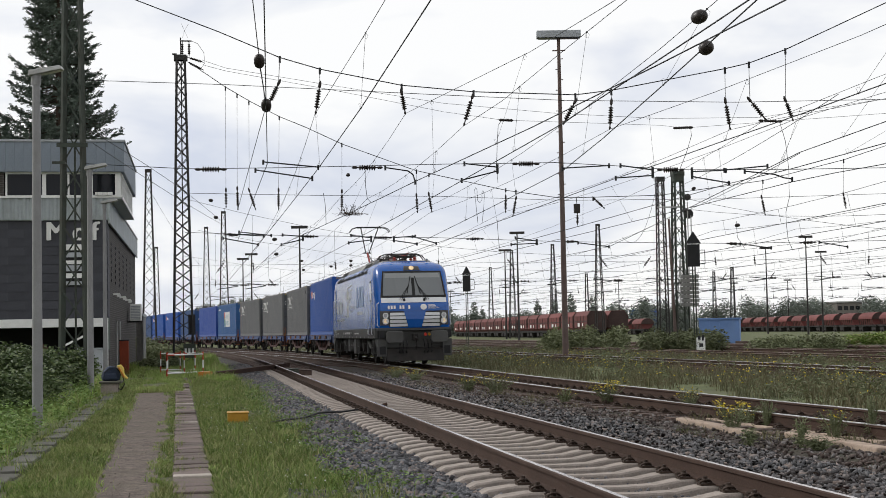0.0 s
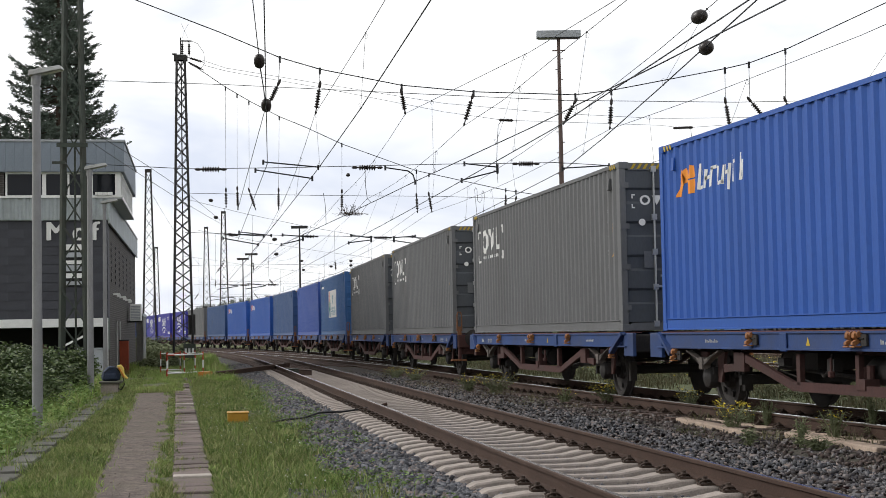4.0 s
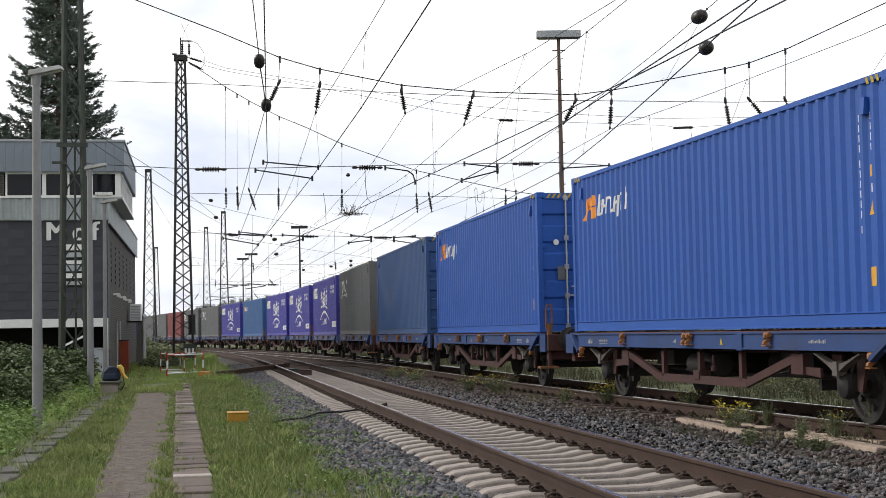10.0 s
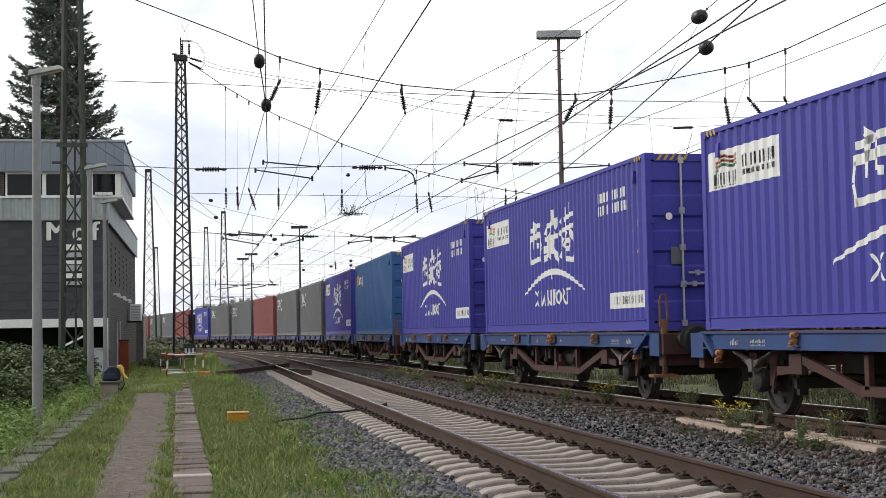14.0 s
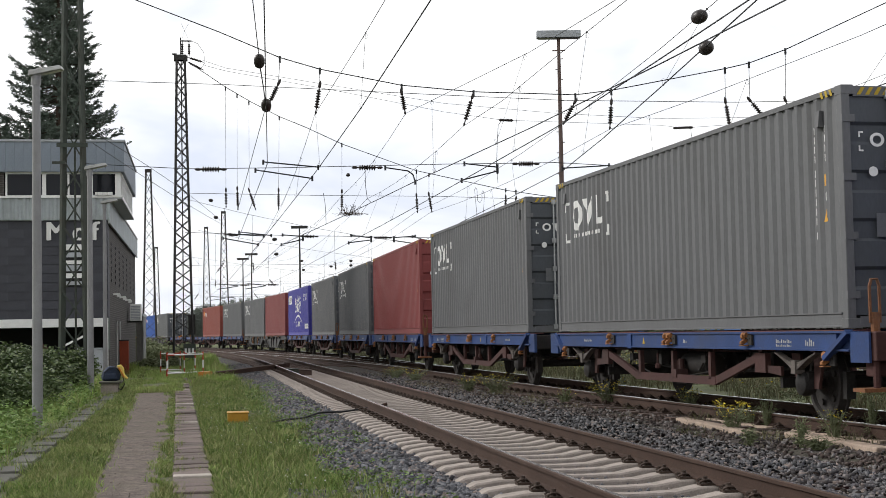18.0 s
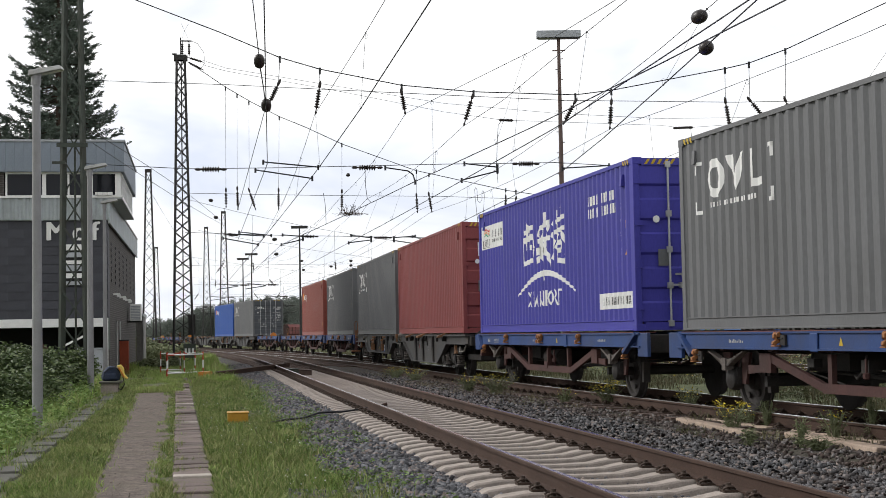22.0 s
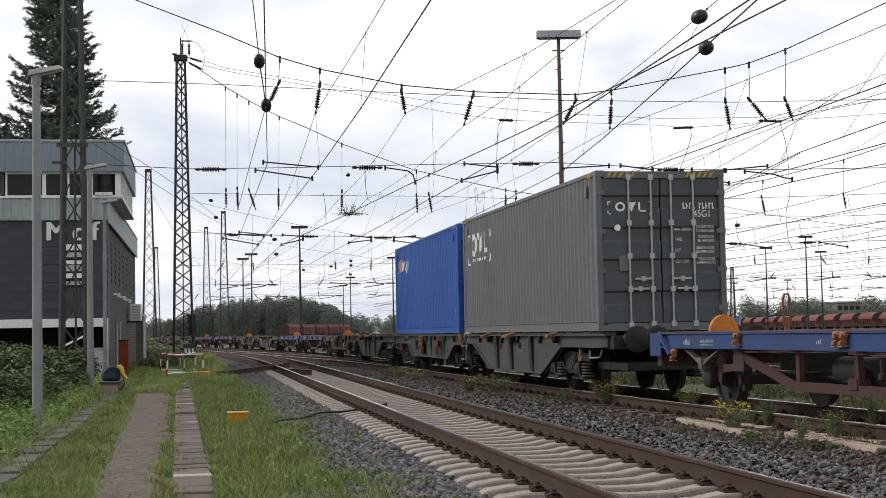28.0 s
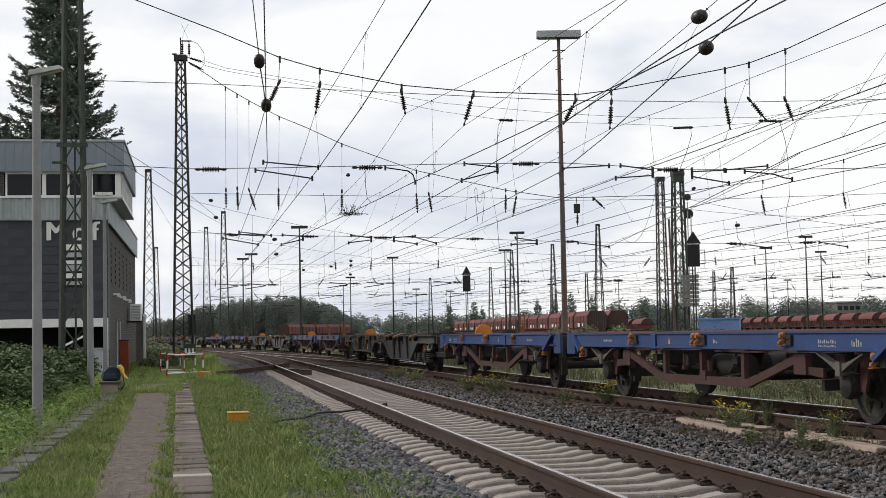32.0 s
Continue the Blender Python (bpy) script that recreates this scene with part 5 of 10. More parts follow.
    if deep:
        raised_lock(3.05, 1)
        raised_lock(0.65, 2)
        raised_lock(-3.1, 1)
        part("end_bracket", Geo().tube([(V * 1.22, 5.95, 1.0), (V * 1.24, 5.92, 1.06), (V * 1.24, 5.82, 1.13), (V * 1.22, 5.62, 1.16), (V * 1.15, 5.5, 1.13)], 0.045, 8), m_w_pale, t, "pale bent end bracket", smooth=True)
        part("end_plate", Geo().prism([(5.74, 0.93), (5.98, 0.96), (5.98, 1.08), (5.74, 1.10)], "x", *sorted((V * 1.16, V * 1.20))), m_w_pale, t, "worn pale end plate")
        ring_ = Geo()
        ring_.tube([(V * 1.2, 1.95 + 0.035 * math.cos(a), 0.86 + 0.06 * math.sin(a)) for a in np.linspace(0, 2 * math.pi, 11)], 0.012, 5)
        ring_.tube([(V * 1.2, 0.1 + 0.06 * math.cos(a), 0.88 + 0.07 * math.sin(a)) for a in np.linspace(0, 2 * math.pi, 11)], 0.012, 5)
        part("tie_ring", ring_, m_running, t)
        part("round_sign", Geo().cyl((xo, 1.72, 0.78), (xo + V * 0.004, 1.72, 0.78), 0.075, 16), m_deck, t, "faded round brown sign")
        data_lines(1.35, 0.92, 3, 3, 5)
        data_lines(1.40, 0.58, 4, 3, 6)
        data_lines(-0.3, 0.90, 4, 4, 7)
    else:
        hanging_lock(0.0, 2)
        hanging_lock(3.0, 1)
        g = Geo().box(*sorted((xo, xo + V * 0.05)), -1.72, -1.40, 0.68, 0.97)
        vent = part("vent_box", g, m_running, t, "black vent box on the side plate", bevel=0.01)
        for k in range(6):
            part("vent_slat", Geo().box(*sorted((xo + V * 0.05, xo + V * 0.06)), -1.69, -1.43, 0.71 + k * 0.042, 0.73 + k * 0.042), m_w_grey, vent)
        sign("blue_panel", -1.38, -0.45, 0.70, 0.85, m_w_bluefade, "faded blue band")
        sign("blue_panel", 2.1, 2.75, 0.53, 0.76, m_w_bluefade, "faded blue panel")
        sign("brake_sign", 2.42, 2.70, 0.57, 0.75, m_mark, "small white and blue brake sign", 0.006)
        sign("brake_sign_field", 2.45, 2.67, 0.60, 0.73, m_w_bluefade, "blue field", 0.008)
        g = Geo()
        for k in range(3):
            g.add([(xo + V * 0.010, 2.46 + 0.07 * k, 0.61), (xo + V * 0.010, 2.49 + 0.07 * k, 0.61), (xo + V * 0.010, 2.55 + 0.06 * k, 0.72), (xo + V * 0.010, 2.52 + 0.06 * k, 0.72)], [(0, 1, 2, 3)])
        part("brake_sign_stripes", g, m_mark, t, "white slanting stripes", fix=False)["kind"] = "stuff"
        sign("route_sign", -0.62, -0.44, 0.60, 0.83, m_mark, "small white sign", 0.006)
        sign("route_sign_field", -0.60, -0.46, 0.63, 0.72, m_w_bluefade, "blue field", 0.008)
        # Slots are not cut: black patches paint the shade inside them.
        for y, z in ((0.74, 0.60), (3.98, 0.62)):
            sign("slot", y, y + 0.12, z, z + 0.15, m_black, "black patch for the shade in a slot", 0.003)
        part("warning_sign", Geo().add([(xo + V * 0.003, 0.95, 0.60), (xo + V * 0.003, 1.09, 0.60), (xo + V * 0.003, 1.02, 0.73)], [(0, 1, 2)]), m_hazard, t, "small yellow warning triangle", fix=False)
        data_lines(1.55, 0.92, 6, 3, 8)
        data_lines(-1.3, 0.92, 6, 2, 9)
        data_lines(-4.1, 0.99, 4, 3, 10)
        data_lines(-5.1, 0.97, 3, 2, 11)
        # joint end: step ladder, hoop and tan block
        x = V * 1.24
        g = Geo()
        for y in (6.86, 7.20):
            g.beam((x, y, 0.44), (x, y, 0.90), 0.04, 0.05)
        g.beam((x, 6.86, 0.90), (x - V * 0.12, 6.72, 0.94), 0.04, 0.05)
        lad = part("end_ladder", g, m_w_grey, t, "small grey step ladder")
        for z in (0.50, 0.84):
            part("rung", Geo().box(*sorted((x - V * 0.05, x + V * 0.06)), 6.84, 7.22, z - 0.02, z + 0.02), m_w_pale, lad, "worn pale rung")
        part("hoop", Geo().tube([(x, 7.30, 0.48), (x + V * 0.02, 7.38, 0.56), (x + V * 0.02, 7.40, 0.76), (x, 7.32, 0.86)], 0.018, 6), m_w_pale, t, smooth=True)
        part("hand_hoop", Geo().tube([(x - V * 0.05, 6.98, 0.92), (x - V * 0.02, 6.95, 1.10), (x - V * 0.05, 7.02, 1.16), (x - V * 0.3, 7.1, 1.17)], 0.026, 6), m_lock_tan, t, "tan hand hoop", smooth=True)
        part("corner_lock", Geo().box(*sorted((V * 1.08, V * 1.30)), 6.42, 6.66, 1.03, 1.15).box(*sorted((V * 1.24, V * 1.29)), 6.60, 6.70, 0.90, 1.10), m_lock_tan, t, "worn tan corner lock", bevel=0.012)
        part("corner_lock", Geo().box(*sorted((V * 1.08, V * 1.29)), -6.74, -6.56, 1.02, 1.145), m_orange_worn, t, "worn orange corner lock", bevel=0.012)
        g = Geo()
        g.tube([(V * 1.2, -3.55, 1.05), (V * 1.27, -3.5, 1.02), (V * 1.27, -3.42, 1.06), (V * 1.27, -3.3, 1.04)], 0.03, 6)
        g.cyl((V * 1.19, -3.0, 1.05), (V * 1.28, -3.0, 1.05), 0.045, 10)
        g.tube([(V * 1.22, -3.0, 1.0), (V * 1.23, -2.85, 0.86), (V * 1.23, -2.7, 0.83), (V * 1.22, -2.6, 0.9)], 0.014, 5)
        part("release_handle", g, m_w_pale, t, "worn steel release handles", smooth=True)
    g = Geo()
    g.box(-0.22, 0.22, -6.2, end - 0.2, 0.82, 1.05)
    for x in (-0.9, 0.86):
        g.prism([(1.8, 0.82), (2.3, 0.28), (5.0, 0.28), (5.9, 0.34), (5.95, 0.82)], "x", x, x + 0.04)
    for y in (-6.0, -4.1, -2.6, -0.9, 0.55, 2.2, 4.0, 5.4):
        g.box(-1.15, 1.15, y - 0.06, y + 0.06, 0.92, 1.08)
    part("underframe", g, m_running, t)
    g = Geo()
    g.cyl((-0.45, 0.2, 0.60), (0.45, 0.2, 0.60), 0.19, 14)
    g.cyl((0.0, 1.2, 0.62), (0.0, 2.3, 0.62), 0.18, 14)
    part("air_tank", g, m_running, t, smooth=True)
    g = Geo()
    for y in (-0.9, 0.3, 1.0):
        g.tube([(V * 0.9, y, 0.5), (V * 0.95, y + 0.03, 0.36), (V * 0.95, y + 0.22, 0.36), (V * 0.9, y + 0.25, 0.5)], 0.03, 6)
    for y in (-0.2, 1.6):
        g.prism([(y, 0.55), (y + 0.15, 0.24), (y + 0.45, 0.24), (y + 0.6, 0.55)], "x", *sorted((V * 0.8, V * 0.84)))
    part("brake_gear", g, m_running, t)
    part("end_beam", Geo().box(-1.15, 1.15, -6.75, -6.2, 0.84, 1.08).box(-0.9, 0.9, -6.7, -4.9, 0.46, 0.60), m_running, t, bevel=0.015)
    part("joint_head", Geo().box(-0.5, 0.5, end - 0.3, end + 0.5, 0.78, 1.05).box(-1.05, 1.05, end - 0.35, end - 0.1, 0.80, 1.08), m_running, t, bevel=0.02)
    buffer_gear(t, -6.75, -1, m_running)
    x = V * 1.19
    g = Geo()
    g.tube([(x, -6.2, 0.84), (x + V * 0.04, -6.15, 0.70), (x + V * 0.04, -5.5, 0.68), (x, -5.4, 0.82)], 0.018, 6)
    part("hand_rail", g, m_w_pale, t)
    g = Geo().prism([(-4.98, 0.62), (-4.80, 0.62), (-4.77, 0.68), (-4.85, 0.71), (-4.85, 0.84), (-4.93, 0.84), (-4.93, 0.71), (-5.01, 0.68)], "x", *sorted((x + V * 0.0, x + V * 0.06)))
    part("rope_hook", g, m_lock_tan, t, "worn tan rope hook")
    if hump:
        g = Geo()
        arc = [(0.25 * math.cos(math.pi * i / 12), 1.10 + 0.30 * math.sin(math.pi * i / 12)) for i in range(13)]
        g.prism(arc, "y", -6.60, -6.50)
        part("stop_plate", g, m_orange, t, "orange rounded stop plate")
    bogie(t, -3.6)
    return t


# ---- locomotive: nose at -y ----
m_l_blue = mat("loco_blue_gloss", (0.002, 0.078, 0.335), 0.26, 0, 0.06, 0.6, 0.02, 30, 0, (0.008, 0.075, 0.31), 0.25, 0.7, (1, 1, 1), 0.5, 0.12)
m_l_grey = mat("loco_underframe_grey", (0.072, 0.072, 0.070), 0.6, 0, 0.12, 1.5, 0.08, 40, 0, (0.05, 0.045, 0.04), 0.5, 1.2)
m_l_roof = mat("loco_roof_grey", (0.30, 0.295, 0.285), 0.55, 0.1, 0.10, 1.5, 0.05, 40, 0, (0.12, 0.11, 0.10), 0.45, 0.8)
m_l_pale = mat("loco_pale_blue_mark", (0.22, 0.29, 0.46), 0.4, 0, 0.08, 3, 0, 40)
m_l_silver = mat("loco_silver", (0.62, 0.63, 0.64), 0.4, 0.2, 0.05, 2, 0.02, 40)
m_l_glass = glass_mat("loco_windscreen", (0.115, 0.125, 0.13))
m_l_blind = glass_mat("screen_blind", (0.19, 0.20, 0.20))
m_l_lamp = glow("headlamp_lit", (1.0, 0.72, 0.42), 0.28)
m_l_lens = glass_mat("lamp_lens", (0.35, 0.35, 0.36))
m_l_rubber = mat("black_rubber", (0.018, 0.018, 0.018), 0.7, 0, 0.1, 3, 0, 40)
m_panto_red = mat("insulator_red", (0.28, 0.05, 0.04), 0.5, 0, 0.1, 4, 0, 40)


def nose_y(z):
    """How far the nose stands out at a height."""
    return float(np.interp(z, [1.40, 1.75, 2.20, 2.45, 3.45, 3.70, 3.86, 3.95], [8.90, 8.96, 8.92, 8.80, 8.32, 8.12, 7.80, 7.30]))


def half_w(z):
    return float(np.interp(z, [1.40, 2.3, 3.35, 3.62, 3.80, 3.92, 3.97], [1.50, 1.50, 1.50, 1.47, 1.37, 1.16, 0.95]))


NOSE_U = [0, 0.45, 0.72, 0.84, 0.90, 0.94, 0.97, 0.99, 1.0]
NOSE_D = [0, 0.015, 0.06, 0.11, 0.18, 0.30, 0.46, 0.66, 0.90]


def loco_ring(z):
    w, yn = half_w(z), nose_y(z)
    side = [(u * w, yn - d) for u, d in zip(NOSE_U, NOSE_D)] + [(w, 4.0), (w, 0.0)]
    q1 = [(a, -b) for a, b in side]
    q2 = [(a, b) for a, b in side[:-1]][::-1]
    right = q1 + q2
    left = [(-a, b) for a, b in right[1:-1]][::-1]
    return [(a, b, z) for a, b in right + left]


def locomotive():
    t = thing("electric_locomotive", "glossy blue electric locomotive with white emblem and silver grilles", "locomotive")
    zs = [1.40, 1.58, 1.75, 2.0, 2.2, 2.32, 2.45, 2.7, 3.0, 3.25, 3.45, 3.60, 3.70, 3.80, 3.86, 3.92, 3.95, 3.97]
    g = Geo()
    n = len(loco_ring(2.0))
    for z in zs:
        g.v += loco_ring(z)
    for j in range(len(zs) - 1):
        for i in range(n):
            g.f.append((j * n + i, j * n + (i + 1) % n, (j + 1) * n + (i + 1) % n, (j + 1) * n + i))
            g.m.append(0)
    g.f += [tuple(range(n - 1, -1, -1)), tuple(range((len(zs) - 1) * n, len(zs) * n))]
    g.m += [0, 0]
    part("body", g, m_l_blue, t, smooth=True)
    g = Geo()
    prof = [(1.42, 0.98), (1.505, 1.02), (1.51, 1.40), (1.40, 1.41), (-1.40, 1.41), (-1.51, 1.40), (-1.505, 1.02), (-1.42, 0.98)]
    g.prism(prof, "y", -8.3, 8.3)
    for sy in (-1, 1):
        g.prism([(1.30, 1.30), (1.46, 1.30), (1.47, 1.41), (-1.47, 1.41), (-1.46, 1.30), (-1.30, 1.30)], "y", *sorted((sy * 8.2, sy * 8.86)))
        g.box(-1.12, 1.12, *sorted((sy * 8.2, sy * 8.62)), 0.62, 1.30)
    sk = part("underframe", g, m_l_grey, t, "dark grey lower band with small writing", bevel=0.02)
    g = Geo()
    rnd = random.Random(2)
    for sx in (-1, 1):
        for y, k, h in ((3.4, 8, 0.09), (2.2, 14, 0.09), (0.35, 7, 0.09), (-1.2, 8, 0.06), (-2.1, 6, 0.06), (6.3, 5, 0.05), (-5.9, 4, 0.16)):
            for i in range(k):
                yy = y - i * 0.115
                g.box(*sorted((sx * 1.511, sx * 1.514)), yy - 0.08 * rnd.uniform(0.6, 1), yy, 1.19, 1.19 + h)
        for i in range(12):
            yy = 8.2 - i * 1.45
            g.box(*sorted((sx * 1.511, sx * 1.514)), yy - 0.03, yy, 1.03, 1.10)
    part("band_writing", g, m_mark, sk, "rows of small white writing", fix=False)
    for sx in (-1, 1):
        for y in (3.0, 0.0, -0.35, -7.5, 7.9):
            g = Geo()
            g.cyl((sx * 1.50, y, 1.22), (sx * 1.518, y, 1.22), 0.10, 14)
            part("access_cap", g, m_black, sk, "round black cap")
    # roof hatches
    for sx in (-1, 1):
        for k, (y0, y1, mm) in enumerate([(-5.6, -4.6, 1), (-4.5, -3.1, 1), (-3.0, -1.6, 0), (-1.5, 0.4, 0), (0.5, 2.2, 0), (2.3, 3.4, 0), (3.5, 4.8, 1), (4.9, 6.2, 1)]):
            g = Geo()
            g.prism([(sx * 1.41, 3.60), (sx * 1.44, 3.66), (sx * 1.10, 4.08), (sx * 0.95, 4.10), (sx * 0.95, 3.75)], "y", y0, y1)
            h = part("roof_hatch", g, m_l_roof, t, bevel=0.015)
            if mm:
                g = Geo()
                for i in range(7):
                    f = 0.12 + i * 0.11
                    x, z = sx * (1.44 - 0.34 * f), 3.66 + 0.42 * f
                    g.beam((x + sx * 0.012, y0 + 0.08, z + 0.01), (x + sx * 0.012, y1 - 0.08, z + 0.01), 0.05, 0.012)
                part("louvre", g, m_l_grey, h, "dark louvre slats")
        g = Geo()
        g.box(*sorted((sx * 1.36, sx * 1.475)), -5.75, 6.35, 3.56, 3.66)
        for i in range(24):
            y = -5.7 + i * 0.5
            g.box(*sorted((sx * 1.47, sx * 1.49)), y, y + 0.06, 3.55, 3.70)
        part("gutter_rail", g, m_black, t)
    g = Geo()
    g.box(-0.98, 0.98, -6.9, 6.9, 3.85, 4.02)
    part("roof_deck", g, m_l_roof, t, bevel=0.03)
    g = Geo()
    for y in (-4.2, -3.4, -2.6, -0.8, 0.4, 1.6, 2.8, 3.6):
        for x in (-0.35,) if y > 0 else (-0.35, 0.35):
            g.lathe([(0, 0.06), (0.06, 0.10), (0.08, 0.06), (0.14, 0.10), (0.16, 0.06), (0.22, 0.09), (0.26, 0.04), (0.34, 0.03), (0.35, 0)], (x, y, 4.02), (0, 0, 1), 8)
    g.tube([(-0.35, -4.2, 4.36), (-0.35, -0.8, 4.38), (-0.35, 3.6, 4.36)], 0.025, 6)
    g.tube([(0.35, -4.2, 4.36), (0.35, -2.6, 4.40)], 0.025, 6)
    g.box(-0.5, 0.3, -2.3, -1.2, 4.02, 4.32)
    part("roof_insulators", g, m_insul, t, "brown roof insulators and busbar", smooth=True)["kind"] = "stuff"
    for sx in (-1, 1):
        g = Geo()
        g.cyl((sx * 0.72, -7.6, 3.94), (sx * 0.72, -7.6, 4.05), 0.05, 8)
        g.cyl((sx * 0.55, 7.3, 3.94), (sx * 0.55, 7.3, 4.08), 0.05, 8)
        part("antenna", g, m_l_roof, t)
    pantograph(t, 5.0, True)
    pantograph(t, -5.9, False)
    for sy in (-1, 1):
        cab_face(t, sy)
    # side emblem, small marks and rails
    for sx in (-1, 1):
        X = sx * 1.508

        def flat(polys, name, mm, label):
            gg = Geo()
            for q in polys:
                gg.add([(X, y, z) for y, z in q], [tuple(range(len(q)))])
            part(name, gg, mm, t, label, fix=False)["kind"] = "stuff" if name == "side_writing" else ""

        cy = 1.35
        ell = [(cy + 0.54 * math.cos(2 * math.pi * i / 28), 2.54 + 0.62 * math.sin(2 * math.pi * i / 28)) for i in range(28)]
        flat([ell], "emblem_disc", m_mark, "white oval company emblem")
        X = sx * 1.511
        flat([[(cy + d - 0.085, 2.46), (cy + d + 0.085, 2.46), (cy + d + 0.085, 2.74), (cy + d - 0.085, 2.74)] for d in (-0.24, 0.0, 0.24)], "emblem_bars", m_l_blue, "blue blocks on the emblem")
        f = -1
        lines = []
        for k, (z0, L) in enumerate(((3.16, 2.2), (2.98, 1.2), (2.84, 1.1), (2.70, 1.0), (2.56, 0.9))):
            a = cy + f * 0.62 if k else cy - f * 0.5
            lines.append([(a, z0), (a + f * L, z0 + 0.12), (a + f * L, z0 + 0.16), (a, z0 + 0.05)])
        lines.append([(cy + 0.62, 3.1), (cy + 1.05, 2.3), (cy + 1.10, 1.98), (cy + 0.3, 1.96), (cy + 0.3, 2.0), (cy + 1.02, 2.05), (cy + 0.97, 2.3), (cy + 0.52, 3.1)])
        for r, (z0, k) in enumerate(((2.30, 17), (2.12, 12))):
            for i in range(k):
                a = cy - 0.68 - i * 0.135
                lines.append([(a, z0), (a - 0.06, z0), (a - 0.06, z0 + 0.11), (a, z0 + 0.11)])
        for i in range(44):
            a = 6.55 - i * 0.082
            if i in (3, 15, 19):
                continue
            h = 1.87 if i % 4 else 1.92
            lines.append([(a, 1.79), (a - 0.05, 1.79), (a - 0.05, h), (a, h)])
        for i in range(17):
            a = -2.2 - i * 0.125
            lines.append([(a, 1.98), (a - 0.085, 1.98), (a - 0.085, 2.10), (a, 2.10)])
        flat(lines, "side_writing", m_mark, "white lines and rows of small writing")
        for k in range(4):
            c = 6.25 - k * 0.72
            ob = [(c + 0.22 * math.cos(2 * math.pi * i / 20), 2.40 + 0.30 * math.sin(2 * math.pi * i / 20)) for i in range(20)]
            flat([ob], "round_mark", m_l_silver, "pale oval mark")
        for k in range(3):
            c = -2.35 - k * 0.95
            q = [(c + 0.32, 2.35), (c + 0.22, 2.95), (c + 0.1, 3.12), (c - 0.28, 3.12), (c - 0.34, 2.9), (c - 0.38, 2.35), (c - 0.2, 2.28), (c + 0.2, 2.28)]
            flat([q], "silhouette_mark", m_l_pale, "pale blue engine silhouette")
        for sy in (-1, 1):
            y = sy * 7.15
            g = Geo()
            g.box(*sorted((sx * 1.496, sx * 1.512)), y - 0.42, y + 0.42, 1.55, 3.32)
            d = part("cab_door", g, m_l_blue, t, bevel=0.006)
            g = Geo()
            g.box(*sorted((sx * 1.505, sx * 1.522)), y - 0.24, y + 0.24, 2.42, 3.22)
            part("door_window", g, m_l_rubber, d, "dark rounded window", bevel=0.06)
            g = Geo()
            g.box(*sorted((sx * 1.520, sx * 1.527)), y - 0.18, y + 0.18, 2.50, 3.15)
            part("window_pane", g, m_l_glass, d, bevel=0.003)
            for e in (-0.52, 0.52):
                g = Geo()
                g.tube([(sx * 1.50, y + e, 1.16), (sx * 1.56, y + e, 1.18), (sx * 1.56, y + e, 2.75), (sx * 1.50, y + e, 2.80)], 0.02, 6)
                part("handrail", g, m_l_silver, t, "silver handrail")
            g = Geo()
            for z in (0.42, 0.72, 1.0):
                g.box(*sorted((sx * 1.28, sx * 1.50)), y - 0.26, y + 0.26, z, z + 0.03)
            for e in (-0.26, 0.24):
                g.box(*sorted((sx * 1.30, sx * 1.34)), y + e, y + e + 0.03, 0.42, 1.05)
            part("cab_steps", g, m_l_grey, t)
        # underfloor boxes
        for y, w, h, mm in ((1.9, 0.85, 0.55, m_l_grey), (0.75, 0.6, 0.45, m_running), (-0.5, 0.95, 0.62, m_l_grey), (-1.7, 0.7, 0.5, m_running), (3.0, 0.4, 0.5, m_running)):
            g = Geo()
            g.box(*sorted((sx * 0.7, sx * 1.42)), y - w / 2, y + w / 2, 0.98 - h, 0.98)
            b = part("underfloor_box", g, mm, t, bevel=0.03)
            g = Geo()
            g.box(*sorted((sx * 1.421, sx * 1.425)), y - 0.06, y + 0.06, 0.66, 0.78)
            part("box_label", g, m_label_pale, b, "small white label", fix=False)
        for k in range(9):
            y = (-3.05, -2.55, -1.15, -0.02, 0.35, 1.3, 2.45, 3.35, 3.7)[k]
            part("pipe_set", Geo().tube([(sx * 1.36, y, 0.98), (sx * 1.38, y + 0.05, 0.7), (sx * 1.33, y + 0.12, 0.52), (sx * 1.1, y + 0.2, 0.45)], 0.022, 6).box(*sorted((sx * 1.30, sx * 1.40)), y - 0.07, y + 0.09, 0.70, 0.84), m_running if k % 2 else m_l_grey, t)
        for y in (-7.15, 7.15, -2.2, 2.75):
            part("side_ladder", Geo().box(*sorted((sx * 1.42, sx * 1.47)), y - 0.22, y - 0.18, 0.36, 0.98).box(*sorted((sx * 1.42, sx * 1.47)), y + 0.18, y + 0.22, 0.36, 0.98).box(*sorted((sx * 1.42, sx * 1.47)), y - 0.2, y + 0.2, 0.37, 0.40).box(*sorted((sx * 1.42, sx * 1.47)), y - 0.2, y + 0.2, 0.66, 0.69), m_l_grey, t, "small steel ladder")
        g = Geo()
        g.cyl((sx * 1.0, 0.1, 0.70), (sx * 1.40, 0.1, 0.70), 0.2, 14)
        part("blower_drum", g, m_l_grey, t, smooth=True)
        for by in (-4.75, 4.75):
            g = Geo()
            g.prism([(by - 2.35, 0.72), (by - 2.2, 0.55), (by - 1.0, 0.62), (by - 0.6, 0.42), (by + 0.6, 0.42), (by + 1.0, 0.62), (by + 2.2, 0.55), (by + 2.35, 0.72), (by + 1.9, 0.90), (by - 1.9, 0.90)], "x", *sorted((sx * 1.02, sx * 1.14)))
            fr = part("bogie_frame", g, m_running, t, bevel=0.02)
